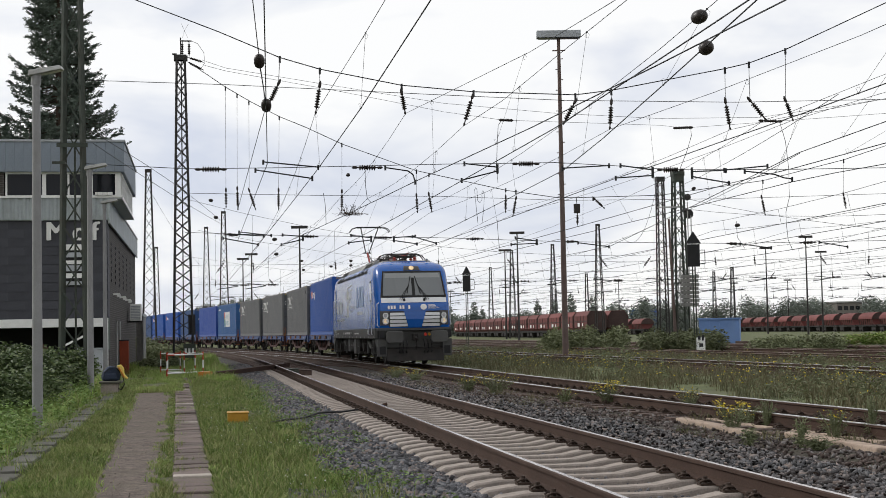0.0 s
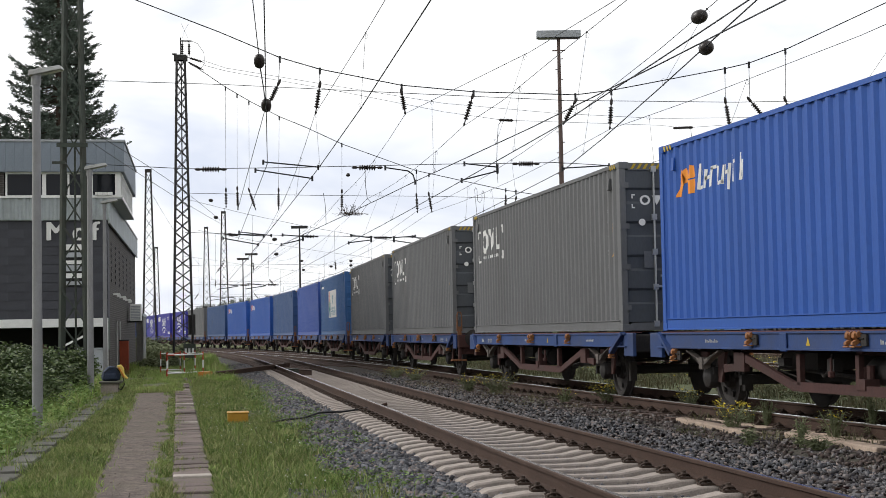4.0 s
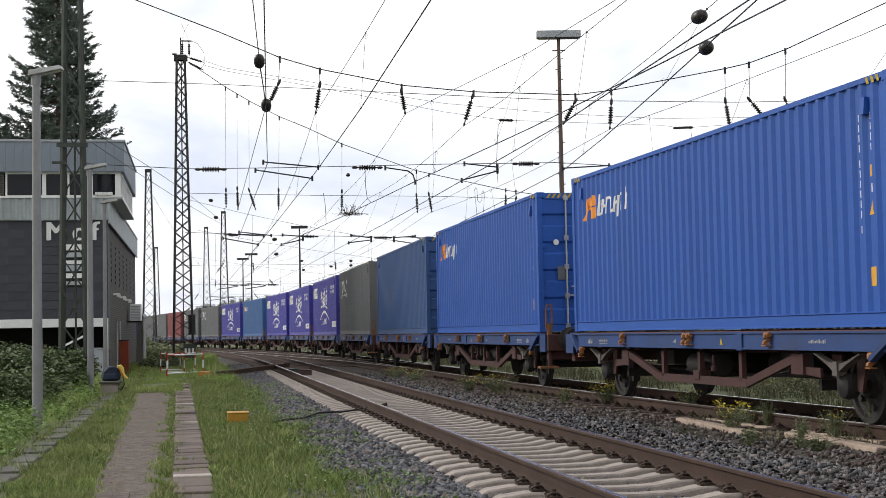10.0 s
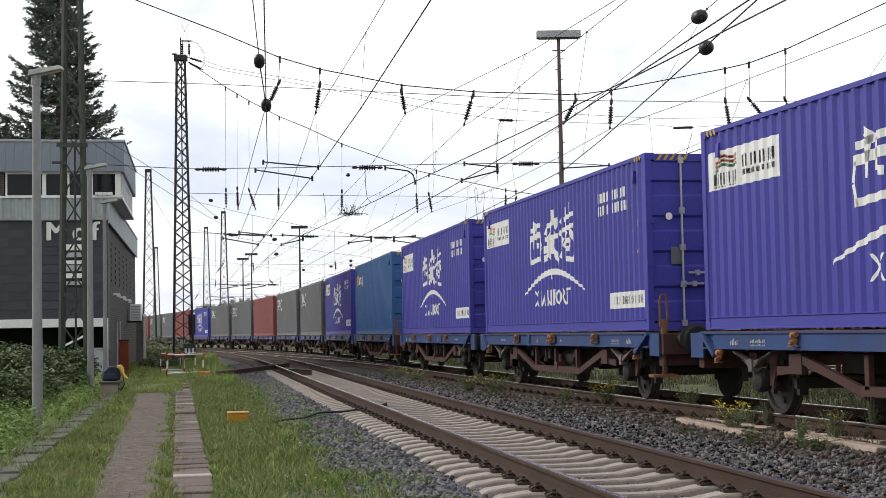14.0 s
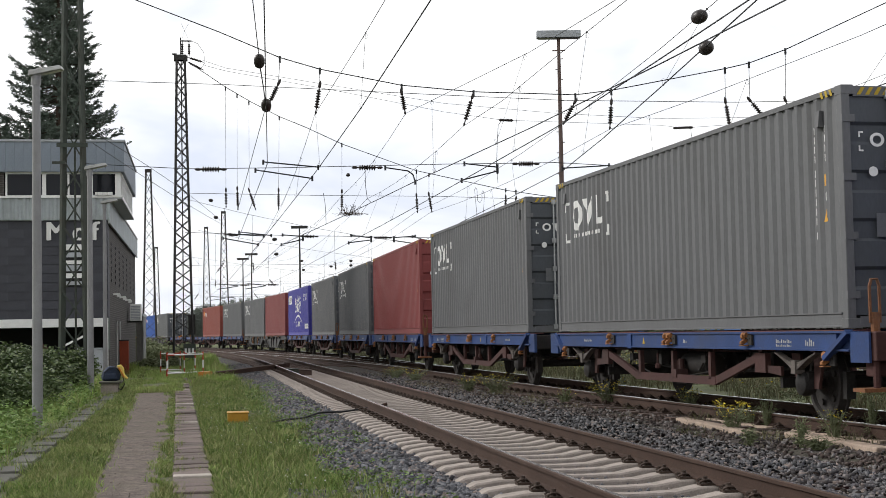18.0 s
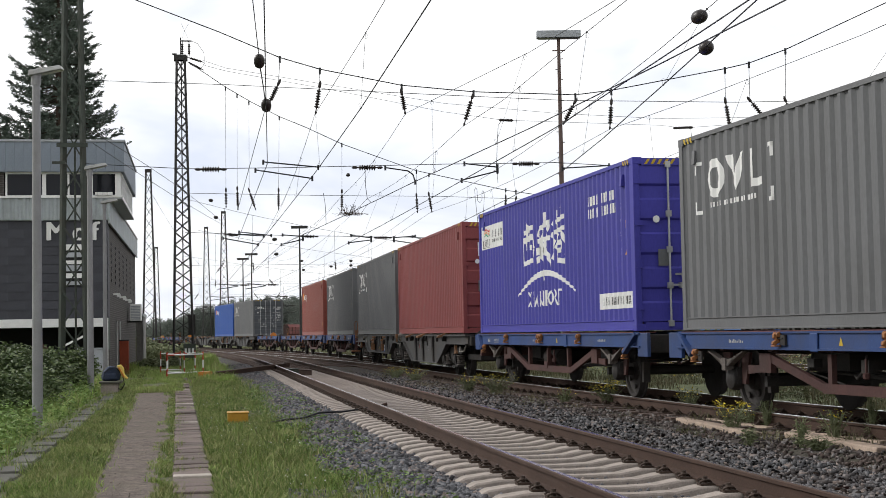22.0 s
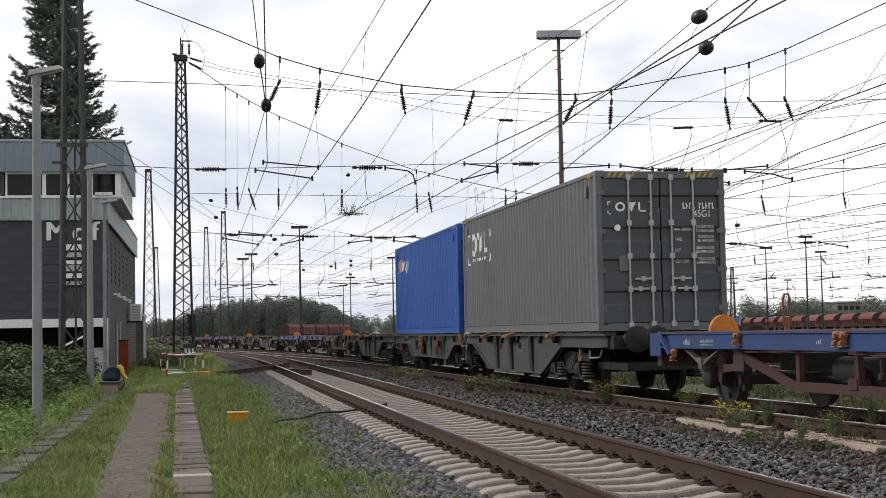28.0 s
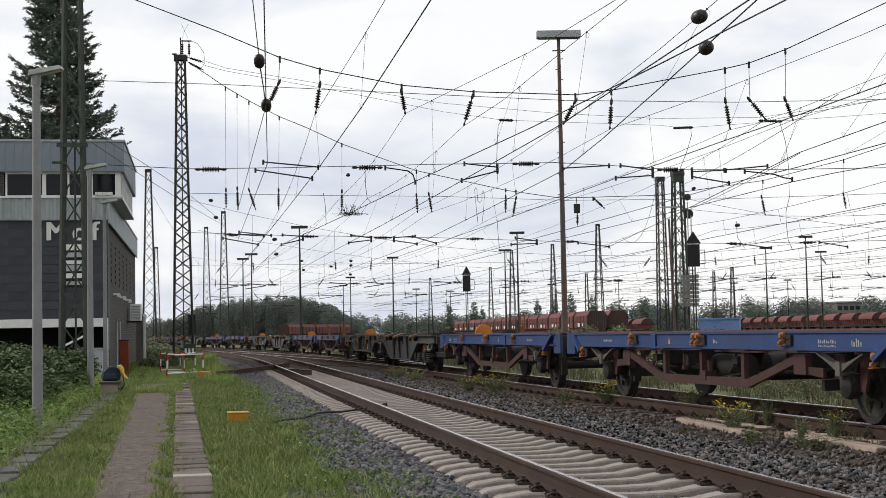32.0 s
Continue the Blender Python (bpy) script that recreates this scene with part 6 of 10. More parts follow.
            for d in (-1.5, 1.5):
                g = Geo()
                g.box(*sorted((sx * 1.0, sx * 1.22)), by + d - 0.22, by + d + 0.22, 0.46, 0.80)
                g.cyl((sx * 1.2, by + d, 0.62), (sx * 1.30, by + d, 0.62), 0.17, 14)
                part("axle_box", g, m_running, fr, bevel=0.02)
                for e in (-0.42, 0.42):
                    g = Geo()
                    for k in range(6):
                        g.lathe([(0, 0.07), (0, 0.10), (0.035, 0.10), (0.035, 0.07)], (sx * 1.16, by + d + e, 0.62 + k * 0.055), (0, 0, 1), 10)
                    part("coil_spring", g, m_running, fr)
            g = Geo()
            g.cyl((sx * 1.24, by - 0.5, 0.6), (sx * 1.24, by + 0.5, 0.86), 0.07, 10)
            g.cyl((sx * 1.22, by + 0.9, 0.42), (sx * 1.22, by + 1.0, 0.98), 0.06, 10)
            part("damper", g, m_l_grey, fr, smooth=True)
            g = Geo()
            for d in (-2.2, 2.2):
                g.tube([(sx * 1.2, by + d, 0.95), (sx * 1.25, by + d * 0.9, 0.6), (sx * 1.2, by + d * 0.75, 0.35)], 0.05, 6)
            part("sand_pipe", g, m_running, fr)
    g = Geo()
    g.box(-0.7, 0.7, -2.6, 3.3, 0.45, 1.0)
    for by in (-4.75, 4.75):
        g.box(-0.65, 0.65, by - 1.0, by + 1.0, 0.35, 0.95)
    part("transformer", g, m_running, t, bevel=0.03)
    for by in (-4.75, 4.75):
        for d in (-1.5, 1.5):
            wheelset(t, by + d, 0.625)
    return t


def cab_face(t, sy):
    """Windscreen, grilles, lamps, buffers of one end."""
    def at(x, z, out=0.0):
        w, yn = half_w(z), nose_y(z)
        u = abs(x) / w
        y = yn - float(np.interp(u, NOSE_U, NOSE_D))
        return (x, sy * (y + out), z)

    def patch(x0, x1, z0, z1, out, nx=6, nz=4, x0t=None, x1t=None):
        g = Geo()
        x0t, x1t = x0 if x0t is None else x0t, x1 if x1t is None else x1t
        for k, o in ((0, out), (1, -0.06)):
            for j in range(nz + 1):
                for i in range(nx + 1):
                    v = j / nz
                    a, b = x0 + (x0t - x0) * v, x1 + (x1t - x1) * v
                    g.v.append(at(a + (b - a) * i / nx, z0 + (z1 - z0) * v, o))
        m = (nx + 1) * (nz + 1)
        for j in range(nz):
            for i in range(nx):
                q = (j * (nx + 1) + i, j * (nx + 1) + i + 1, (j + 1) * (nx + 1) + i + 1, (j + 1) * (nx + 1) + i)
                g.f += [q, tuple(m + a for a in q[::-1])]
        edge = [i for i in range(nx + 1)] + [j * (nx + 1) + nx for j in range(1, nz + 1)] + [nz * (nx + 1) + i for i in range(nx - 1, -1, -1)] + [j * (nx + 1) for j in range(nz - 1, 0, -1)]
        for a, b in zip(edge, edge[1:] + edge[:1]):
            g.f.append((a, b, m + b, m + a))
        g.m = [0] * len(g.f)
        return g

    part("windscreen_frame", patch(-1.31, 1.31, 2.54, 3.56, 0.014, 40, 12, -1.17, 1.17), m_l_rubber, t, "black windscreen surround")
    for a, b in ((-1.22, -0.06), (0.06, 1.22)):
        part("windscreen", patch(a, b, 2.62, 3.49, 0.022, 24, 12, a * 0.92 if a < -1 else a, b * 0.92 if b > 1 else b), m_l_glass, t, "large grey windscreen pane")
    part("sun_blind", patch(-1.10, 1.10, 3.30, 3.47, 0.0245, 24, 3, -1.06, 1.06), m_l_blind, t, "pale sun blind behind the screen")
    part("silver_band", patch(-1.29, 1.29, 2.35, 2.535, 0.016, 40, 4), m_l_silver, t, "silver band under the windscreen")
    part("number_panel", patch(-1.26, 1.26, 2.03, 2.31, 0.012, 40, 4), m_l_blue, t)
    g = Geo()
    for i in range(8):
        if i == 3 or i == 6:
            continue
        x = -1.06 + i * 0.115
        g.add([at(x, 2.11, 0.020), at(x + 0.075, 2.11, 0.020), at(x + 0.075, 2.24, 0.020), at(x, 2.24, 0.020)], [(0, 1, 2, 3)])
    part("number_bars", g, m_mark, t, "white number figures", fix=False)
    g = Geo()
    c = 0.35
    pts = [at(c + 0.13 * math.cos(a), 2.18 + 0.11 * math.sin(a), 0.020) for a in [2 * math.pi * i / 16 for i in range(16)]]
    g.add(pts, [tuple(range(16))])
    for k in range(4):
        z = 2.12 + k * 0.04
        for u0 in (0.17, 0.32):
            u1 = u0 + (0.15 if u0 < 0.3 else 0.3 - 0.06 * k)
            g.add([at(c + u0, z, 0.022), at(c + u1, z, 0.022), at(c + u1, z + 0.018, 0.022), at(c + u0, z + 0.018, 0.022)], [(0, 1, 2, 3)])
    part("nose_emblem", g, m_mark, t, "small white oval emblem with lines", fix=False)
    part("grille_back", patch(-1.02, 1.02, 1.43, 2.03, 0.010, 32, 6), m_black, t, "black space behind the grille bars")
    part("nose_wedge", patch(-0.26, 0.26, 1.43, 2.02, 0.026, 8, 4, -0.44, 0.44), m_l_blue, t, "blue wedge between the grilles")
    for sx in (-1, 1):
        for k in range(4):
            z0 = 1.455 + k * 0.138
            i0 = 0.29 + 0.04 * k
            a, b = sorted((sx * i0, sx * 0.98))
            part("grille_bar", patch(a, b, z0, z0 + 0.104, 0.024, 16, 2), m_l_silver, t, "silver grille bar")
        a, b = sorted((sx * 1.0, sx * 1.36))
        hd = part("headlamp_housing", patch(a, b, 1.50, 2.04, 0.014, 16, 6), m_l_grey, t, "grey headlamp housing", bevel=0.0)
        for z, r, mm, lb in ((1.66, 0.10, m_l_lamp, "lit round headlamp"), (1.87, 0.085, m_l_lens, "unlit round lamp")):
            p = Vector(at(sx * 1.15, z, 0.018))
            g = Geo()
            g.lathe([(0, r + 0.025), (0.025, r + 0.02), (0.02, r)], p, (sx * 0.25, sy, 0), 18)
            part("lamp_ring", g, m_l_silver, hd, smooth=True)
            g = Geo()
            for i in range(7 if mm is m_l_lamp else 1):
                a = 2 * math.pi * i / 6
                o = Vector((0.055 * math.cos(a), 0, 0.055 * math.sin(a))) if i < 6 and mm is m_l_lamp else Vector((0, 0, 0))
                g.lathe([(0, 0.026 if mm is m_l_lamp else r), (0.015, 0.02 if mm is m_l_lamp else r * 0.7), (0.02, 0)], p + o + Vector((0, sy * 0.015, 0)), (sx * 0.2, sy, 0), 10)
            part("lamp", g, mm, hd, lb, smooth=True)
        # wipers
        g = Geo()
        p, q = Vector(at(sx * 0.50, 2.45, 0.06)), Vector(at(sx * 0.17, 3.02, 0.06))
        g.tube([p, (p + q) / 2, q], 0.013, 5)
        g.tube([Vector(at(sx * 0.58, 2.47, 0.06)), Vector(at(sx * 0.21, 2.97, 0.06))], 0.010, 5)
        r0, r1 = Vector(at(sx * 0.27, 2.68, 0.045)), Vector(at(sx * 0.085, 3.36, 0.045))
        g.tube([r0, r1], 0.014, 5)
        part("wiper", g, m_l_rubber, t, "black windscreen wiper")
        g = Geo()
        g.cyl(at(sx * 0.40, 2.43, 0.0), at(sx * 0.40, 2.47, 0.07), 0.05, 8)
        part("nozzle", g, m_l_rubber, t)
        # buffers
        g = Geo()
        g.cyl((sx * 0.875, sy * 8.8, 1.06), (sx * 0.875, sy * 9.42, 1.06), 0.15, 14)
        g.prism([(sx * 0.875 - 0.27, 0.84), (sx * 0.875 + 0.27, 0.84), (sx * 0.875 + 0.33, 0.92), (sx * 0.875 + 0.33, 1.20), (sx * 0.875 + 0.27, 1.28), (sx * 0.875 - 0.27, 1.28), (sx * 0.875 - 0.33, 1.20), (sx * 0.875 - 0.33, 0.92)], "y", *sorted((sy * 9.28, sy * 9.48)))
        part("buffer", g, m_l_grey, t, "dark grey rectangular buffer", bevel=0.03)
        g = Geo()
        g.tube([(sx * 1.38, sy * 8.65, 1.45), (sx * 1.46, sy * 8.7, 1.5), (sx * 1.46, sy * 8.7, 2.3), (sx * 1.38, sy * 8.62, 2.36)], 0.02, 6)
        part("front_handrail", g, m_l_silver, t, "silver corner handrail")
        g = Geo()
        for k in range(3):
            x = sx * (0.34 + 0.14 * k)
            g.tube([(x, sy * 8.84, 0.95), (x, sy * 9.04, 0.80), (x + sx * 0.03, sy * 9.02, 0.55), (x, sy * 8.9, 0.48)], 0.028, 6)
        part("brake_hose", g, m_l_rubber, t)
        g = Geo()
        g.box(*sorted((sx * 1.10, sx * 1.46)), *sorted((sy * 8.38, sy * 8.84)), 0.34, 0.98)
        g.prism([(sy * 8.38, 0.98), (sy * 8.38, 0.62), (sy * 7.75, 0.98)], "x", *sorted((sx * 1.42, sx * 1.46)))
        st = part("step_box", g, m_l_grey, t, "grey corner step housing", bevel=0.012)
        # No pockets are cut: black blocks colour in the shade of the openings.
        for z in (0.42, 1.02):
            part("step_opening", Geo().box(*sorted((sx * 1.20, sx * 1.468)), *sorted((sy * 8.46, sy * 8.76)), z, z + 0.30), m_black, st, "black block for the shade in a step opening", bevel=0.01)
            part("step_opening", Geo().box(*sorted((sx * 1.16, sx * 1.40)), *sorted((sy * 8.70, sy * 8.866)), z, z + 0.30), m_black, st, bevel=0.01)
    part("roof_lamp_panel", patch(-0.34, 0.34, 3.58, 3.76, 0.014, 12, 6, -0.28, 0.28), m_l_grey, t, "grey lamp panel over the windscreen")
    g = Geo()
    g.lathe([(0, 0.10), (0.03, 0.085), (0.035, 0)], Vector(at(0, 3.67, 0.01)), (0, sy, 0.6), 16)
    part("roof_lamp", g, m_l_lamp, t, "lit centre headlamp", smooth=True)
    g = Geo()
    g.box(-0.10, 0.10, *sorted((sy * 8.8, sy * 9.10)), 0.92, 1.18)
    g.tube([(0, sy * 9.06, 1.05), (0, sy * 9.22, 0.98), (0, sy * 9.24, 0.72), (0, sy * 9.16, 0.60)], 0.045, 8)
    part("coupling_hook", g, m_running, t, bevel=0.01)
    for x, mm, lb in ((0.40, m_mark_red, "red coupling head"), (0.55, m_yellow, "yellow coupling head")):
        part("hose_head", Geo().cyl((x, sy * 8.86, 1.16), (x, sy * 8.98, 1.14), 0.055, 8), mm, t, lb)
    g = Geo()
    g.prism([(sy * 8.75, 0.18), (sy * 9.0, 0.16), (sy * 8.82, 0.62), (sy * 8.6, 0.68)], "x", -1.12, 1.12)
    part("snow_plough", g, m_running, t, "dark steel rail guard plate", bevel=0.02)


def pantograph(t, y, up):
    g = Geo()
    for x in (-0.42, 0.42):
        for e in (-0.5, 0.5):
            g.lathe([(0, 0.05), (0.06, 0.09), (0.09, 0.05), (0.14, 0.08), (0.18, 0.04), (0.2, 0)], (x, y + e, 4.0), (0, 0, 1), 8)
    part("panto_insulators", g, m_panto_red, t, "dark red insulators", smooth=True)
    g = Geo()
    g.beam((-0.45, y - 0.5, 4.22), (-0.45, y + 0.5, 4.22), 0.06)
    g.beam((0.45, y - 0.5, 4.22), (0.45, y + 0.5, 4.22), 0.06)
    g.beam((-0.45, y - 0.45, 4.22), (0.45, y - 0.45, 4.22), 0.06)
    g.beam((-0.45, y + 0.45, 4.22), (0.45, y + 0.45, 4.22), 0.06)
    s = 1 if y > 0 else -1
    knee = (0, y + s * 1.05, 5.02) if up else (0, y + s * 1.25, 4.26)
    top = (0, y + s * 0.05, 6.12) if up else (0, y - s * 0.55, 4.30)
    part("panto_lower_arm", Geo().cyl((0, y - s * 0.3, 4.26), knee, 0.05, 8), m_panto_red, t, "dark red lower pantograph arm", smooth=True)
    g.cyl((0.25, y - s * 0.1, 4.24), (0.06, knee[1] - s * 0.1, knee[2] - 0.1), 0.02, 6)
    for sx in (-1, 1):
        g.cyl((sx * 0.08, knee[1], knee[2]), (sx * 0.42, top[1], top[2]), 0.025, 6)
    g.beam((-0.2, knee[1], knee[2]), (0.2, knee[1], knee[2]), 0.05)
    part("panto_arm", g, m_lattice_dark, t, "dark pantograph arm", smooth=True)
    g = Geo()
    for e in (-0.22, 0.22):
        pts = [(-0.98, top[1] + e, top[2] - 0.18), (-0.86, top[1] + e, top[2] - 0.02), (-0.62, top[1] + e, top[2] + 0.05), (0.62, top[1] + e, top[2] + 0.05), (0.86, top[1] + e, top[2] - 0.02), (0.98, top[1] + e, top[2] - 0.18)]
        g.tube(pts, 0.022, 6)
    for x in (-0.55, -0.42, 0.42, 0.55):
        g.beam((x, top[1] - 0.22, top[2] + 0.02), (x, top[1] + 0.22, top[2] + 0.02), 0.04)
    part("panto_head", g, m_lattice_dark, t, "dark contact strips", smooth=True)


# ---- signal box ----
def brick_mat(name, col, joint, scale=1.0):
    m = bpy.data.materials.new(name)
    m.use_nodes = True
    n, l = m.node_tree.nodes, m.node_tree.links
    bs = n["Principled BSDF"]
    bs.inputs["Roughness"].default_value = 0.9
    tc = n.new("ShaderNodeTexCoord")
    sep = n.new("ShaderNodeSeparateXYZ")
    l.new(tc.outputs["Object"], sep.inputs[0])
    ad = n.new("ShaderNodeMath")
    ad.operation = "ADD"
    l.new(sep.outputs["X"], ad.inputs[0])
    l.new(sep.outputs["Y"], ad.inputs[1])
    cb = n.new("ShaderNodeCombineXYZ")
    l.new(ad.outputs[0], cb.inputs["X"])
    l.new(sep.outputs["Z"], cb.inputs["Y"])
    br = n.new("ShaderNodeTexBrick")
    br.inputs["Scale"].default_value = 1.0
    br.inputs["Brick Width"].default_value = 0.25 * scale
    br.inputs["Row Height"].default_value = 0.083 * scale
    br.inputs["Mortar Size"].default_value = 0.014
    br.inputs["Color1"].default_value = (*col, 1)
    br.inputs["Color2"].default_value = (*[c * 0.7 for c in col], 1)
    br.inputs["Mortar"].default_value = (*joint, 1)
    l.new(cb.outputs[0], br.inputs["Vector"])
    l.new(br.outputs["Color"], bs.inputs["Base Color"])
    bp = n.new("ShaderNodeBump")
    bp.inputs["Distance"].default_value = 0.02
    bp.inputs["Strength"].default_value = 0.6
    bp.invert = True
    l.new(br.outputs["Fac"], bp.inputs["Height"])
    l.new(bp.outputs["Normal"], bs.inputs["Normal"])
    return m


m_brickwall = brick_mat("brickwork_brown", (0.046, 0.037, 0.034), (0.105, 0.098, 0.092))
m_band = mat("corrugated_band_grey", (0.33, 0.36, 0.37), 0.55, 0.1, 0.1, 1.5, 0.05, 30, 0, (0.17, 0.18, 0.17), 0.5, 1.0)

box_house = thing("signal_box", "dark slate-clad signal box with overhanging grey upper storey", "building", at=pose(-12.55, 56.8, 0, 0, 0, 9.14))
g = Geo()
g.box(-11.0, -0.06, 0.14, 1.3, 1.95, 5.66)
g.box(-11.0, -0.06, 1.3, 11.0, 1.95, 5.66)
part("core_wall", g, m_cladding, box_house)
ME_BOARD = Geo().prism([(0.0, 0.0), (0.022, 0.0), (0.008, 0.325), (0.0, 0.325)], "x", 0.0, 1.19).mesh("slate_board", m_cladding)
ME_HALF = Geo().prism([(0.0, 0.0), (0.022, 0.0), (0.008, 0.325), (0.0, 0.325)], "x", 0.0, 0.59).mesh("slate_board_half", m_cladding)
front = part("slate_front", Geo().box(-11.0, -0.03, 0.10, 0.14, 1.98, 5.66), m_cladding, box_house, "overlapping dark slate boards")
side = part("slate_side", Geo().box(-0.06, -0.02, 0.14, 1.30, 1.98, 5.66), m_cladding, box_house, "overlapping dark slate boards")
for r in range(11):
    z = 1.98 + r * 0.334
    x = -0.02 - (0.6 if r % 2 else 0.0)
    if r % 2:
        part("slate_board", ME_HALF, None, front, at=pose(-0.61, 0.10, z) @ Matrix.Diagonal((1, -1, 1, 1)))
    while x > -5.4:
        part("slate_board", ME_BOARD, None, front, at=pose(x - 1.195, 0.10, z) @ Matrix.Diagonal((1, -1, 1, 1)))
        x -= 1.2
    part("slate_board", ME_BOARD, None, side, at=pose(-0.02, 0.11, z, 0, 0, 90) @ Matrix.Diagonal((1, -1, 1, 1)))
g = Geo()
g.box(-0.10, -0.03, 1.30, 25.5, -0.3, 5.72)
part("brick_side_wall", g, m_brickwall, box_house, "brown ribbed brick wall")
g = Geo()
g.box(-11.0, 0.0, 0.02, 0.4, 1.64, 1.96)
g.box(-0.12, 0.0, 0.0, 0.12, -0.3, 1.64)
part("white_beam", g, m_window_white, box_house, "white beam and corner post under the slate", bevel=0.01)
g = Geo()
g.box(-11.0, -0.1, 3.6, 3.8, -0.3, 1.95)
g.box(-11.0, -0.1, 0.4, 3.6, 1.85, 1.95)
part("undercroft_wall", g, m_interior_shade, box_house, "recessed undercroft with its shade put into near-black walls")
g = Geo()
g.box(-0.03, 0.0, 0.14, 1.3, 0.78, 1.96)
part("green_panel", g, mat("green_grey_panel", (0.07, 0.09, 0.075), 0.7), box_house, "grey-green panel over the brick base")
# upper storey
part("soffit", Geo().box(-0.05, 0.56, -0.05, 10.3, 6.40, 6.455), m_cladtrim, box_house, "pale grey soffit")
g = Geo()
g.box(-11.0, 0.0, 0.35, 25.4, 5.60, 6.45)
g.box(-11.0, 0.42, 0.35, 10.2, 6.45, 8.4)
part("upper_core", g, m_interior_shade, box_house)
g = Geo()
n = 84
for i in range(n + 1):
    x = 0.10 - i * 0.07
    d = 0.055 if i % 4 > 1 else 0.0
    g.v += [(x, -0.06 + d, 5.64), (x, -0.06 + d, 6.46)]
for i in range(n):
    g.f.append((2 * i, 2 * i + 1, 2 * i + 3, 2 * i + 2))
    g.m.append(0)
g.box(-11.0, 0.06, 0.02, 0.3, 5.62, 6.46)
g.box(0.02, 0.10, 0.0, 25.5, 5.50, 6.50)
part("corrugated_band", g, m_band, box_house, "pale grey corrugated band")
g = Geo()
g.box(-11.0, 0.60, -0.10, -0.02, 6.46, 6.53)
g.box(0.05, 0.14, -0.02, 25.5, 6.46, 6.53)
part("band_rail", g, m_window_white, box_house, "white sill rail")
g = Geo()
g.box(-11, -3.75, 0.02, 0.3, 6.5, 7.42)
part("brick_panel", g, m_brickwall, box_house, "brown brick beside the windows")


def window(parent, x0, x1, z0, z1, y, split=None, open_=False):
    g = Geo()
    w = 0.07
    g.box(x0, x1, y - 0.05, y + 0.05, z1 - w, z1)
    g.box(x0, x1, y - 0.05, y + 0.05, z0, z0 + w)
    for x in (x0, x1 - w) + ((split,) if split else ()):
        g.box(x, x + w, y - 0.05, y + 0.05, z0 + w, z1 - w)
    wf = part("window", g, m_window_white, parent, "white framed window")
    xs = [x0 + w] + ([split, split + w] if split else []) + [x1 - w]
    for a, b in zip(xs[::2], xs[1::2]):
        g = Geo()
        g.box(a, b, y - 0.005, y + 0.005, z0 + w, z1 - w)
        part("pane", g, m_glass, wf)
    return wf


window(box_house, -3.70, -2.30, 6.50, 7.43, 0.10, -2.68)
window(box_house, -2.30, -0.62, 6.50, 7.43, 0.10, -1.45)
window(box_house, -0.60, 0.36, 6.50, 7.43, 0.10)
for i in range(7):
    x = -0.42 + i * 0.09
    part("flower_pot", Geo().prism([(x, -0.16), (x + 0.07, -0.16), (x + 0.085, -0.03), (x - 0.015, -0.03)], "z", 6.54, 6.66), m_white, box_house, "small white pot")
g = Geo()
g.box(0.36, 0.50, 0.04, 0.16, 6.50, 7.43)
part("corner_post", g, m_window_white, box_house)
for k in range(6):
    y0 = 0.5 + k * 1.55
    g = Geo()
    g.box(0.46, 0.52, y0, y0 + 1.45, 6.52, 6.62)
    g.box(0.46, 0.52, y0, y0 + 1.45, 7.34, 7.43)
    for yy in (y0, y0 + 0.34, y0 + 0.69, y0 + 1.04, y0 + 1.38):
        g.box(0.46, 0.52, yy, yy + 0.07, 6.62, 7.34)
    wf = part("window", g, m_window_white, box_house, "white framed side window")
    g = Geo()
    g.box(0.485, 0.495, y0 + 0.07, y0 + 1.38, 6.62, 7.34)
    part("pane", g, m_l_glass, wf)
fas = part("fascia", Geo().box(-11.0, 0.62, -0.12, 10.6, 7.43, 8.55), m_fascia, box_house, "blue-grey sheet metal fascia")
ME_SHEET = Geo().prism([(0.01, -0.012), (0.30, -0.012), (0.32, 0.0), (0.0, 0.0)], "z", 7.45, 8.53).mesh("fascia_sheet", m_fascia)
for i in range(17):
    part("fascia_sheet", ME_SHEET, None, fas, at=pose(0.28 - i * 0.33, -0.121, 0))
for i in range(30):
    part("fascia_sheet", ME_SHEET, None, fas, at=pose(0.621, -0.1 + i * 0.35, 0, 0, 0, 90))
g = Geo()
g.box(-11.1, 0.68, -0.18, 10.7, 8.55, 8.63)
part("roof_edge", g, m_cladtrim, box_house, "light metal roof edge", bevel=0.01)
g = Geo()
for x in (-3.35, -3.02, -2.8, -1.35):
    g.cyl((x, 2.0, 8.6), (x, 2.0, 9.35 if x > -3.1 else 9.9), 0.015, 5)
part("roof_aerial", g, m_lattice_dark, box_house)["kind"] = "stuff"
letters = part("letters", Geo().box(-2.1, -0.3, 0.15, 0.16, 4.98, 5.0), m_white, box_house, "white raised letters")
for ch, x in (("M", -2.26), ("o", -1.28), ("f", -0.60)):
    me = text_mesh("letter_" + ch, ch, 0.98, 0.035, m_white)
    bm = bmesh.new()
    for dx, dz in ((0, 0), (0.035, 0), (0.035, 0.012), (0.07, 0.012)):
        k = me.copy()
        k.transform(Matrix.Translation((dx, dz, dx * 0.02)))
        bm.from_mesh(k)
    bm.to_mesh(me)
    bm.free()
    part("letter", me, None, letters, at=pose(x - 0.03, 0.04, 4.88, 90, 0, 0))
g = Geo()
g.box(-1.55, -0.92, 0.03, 0.09, 3.15, 4.72)
wn2 = part("louvre_window", g, m_interior_shade, box_house, "narrow window with white blind slats")
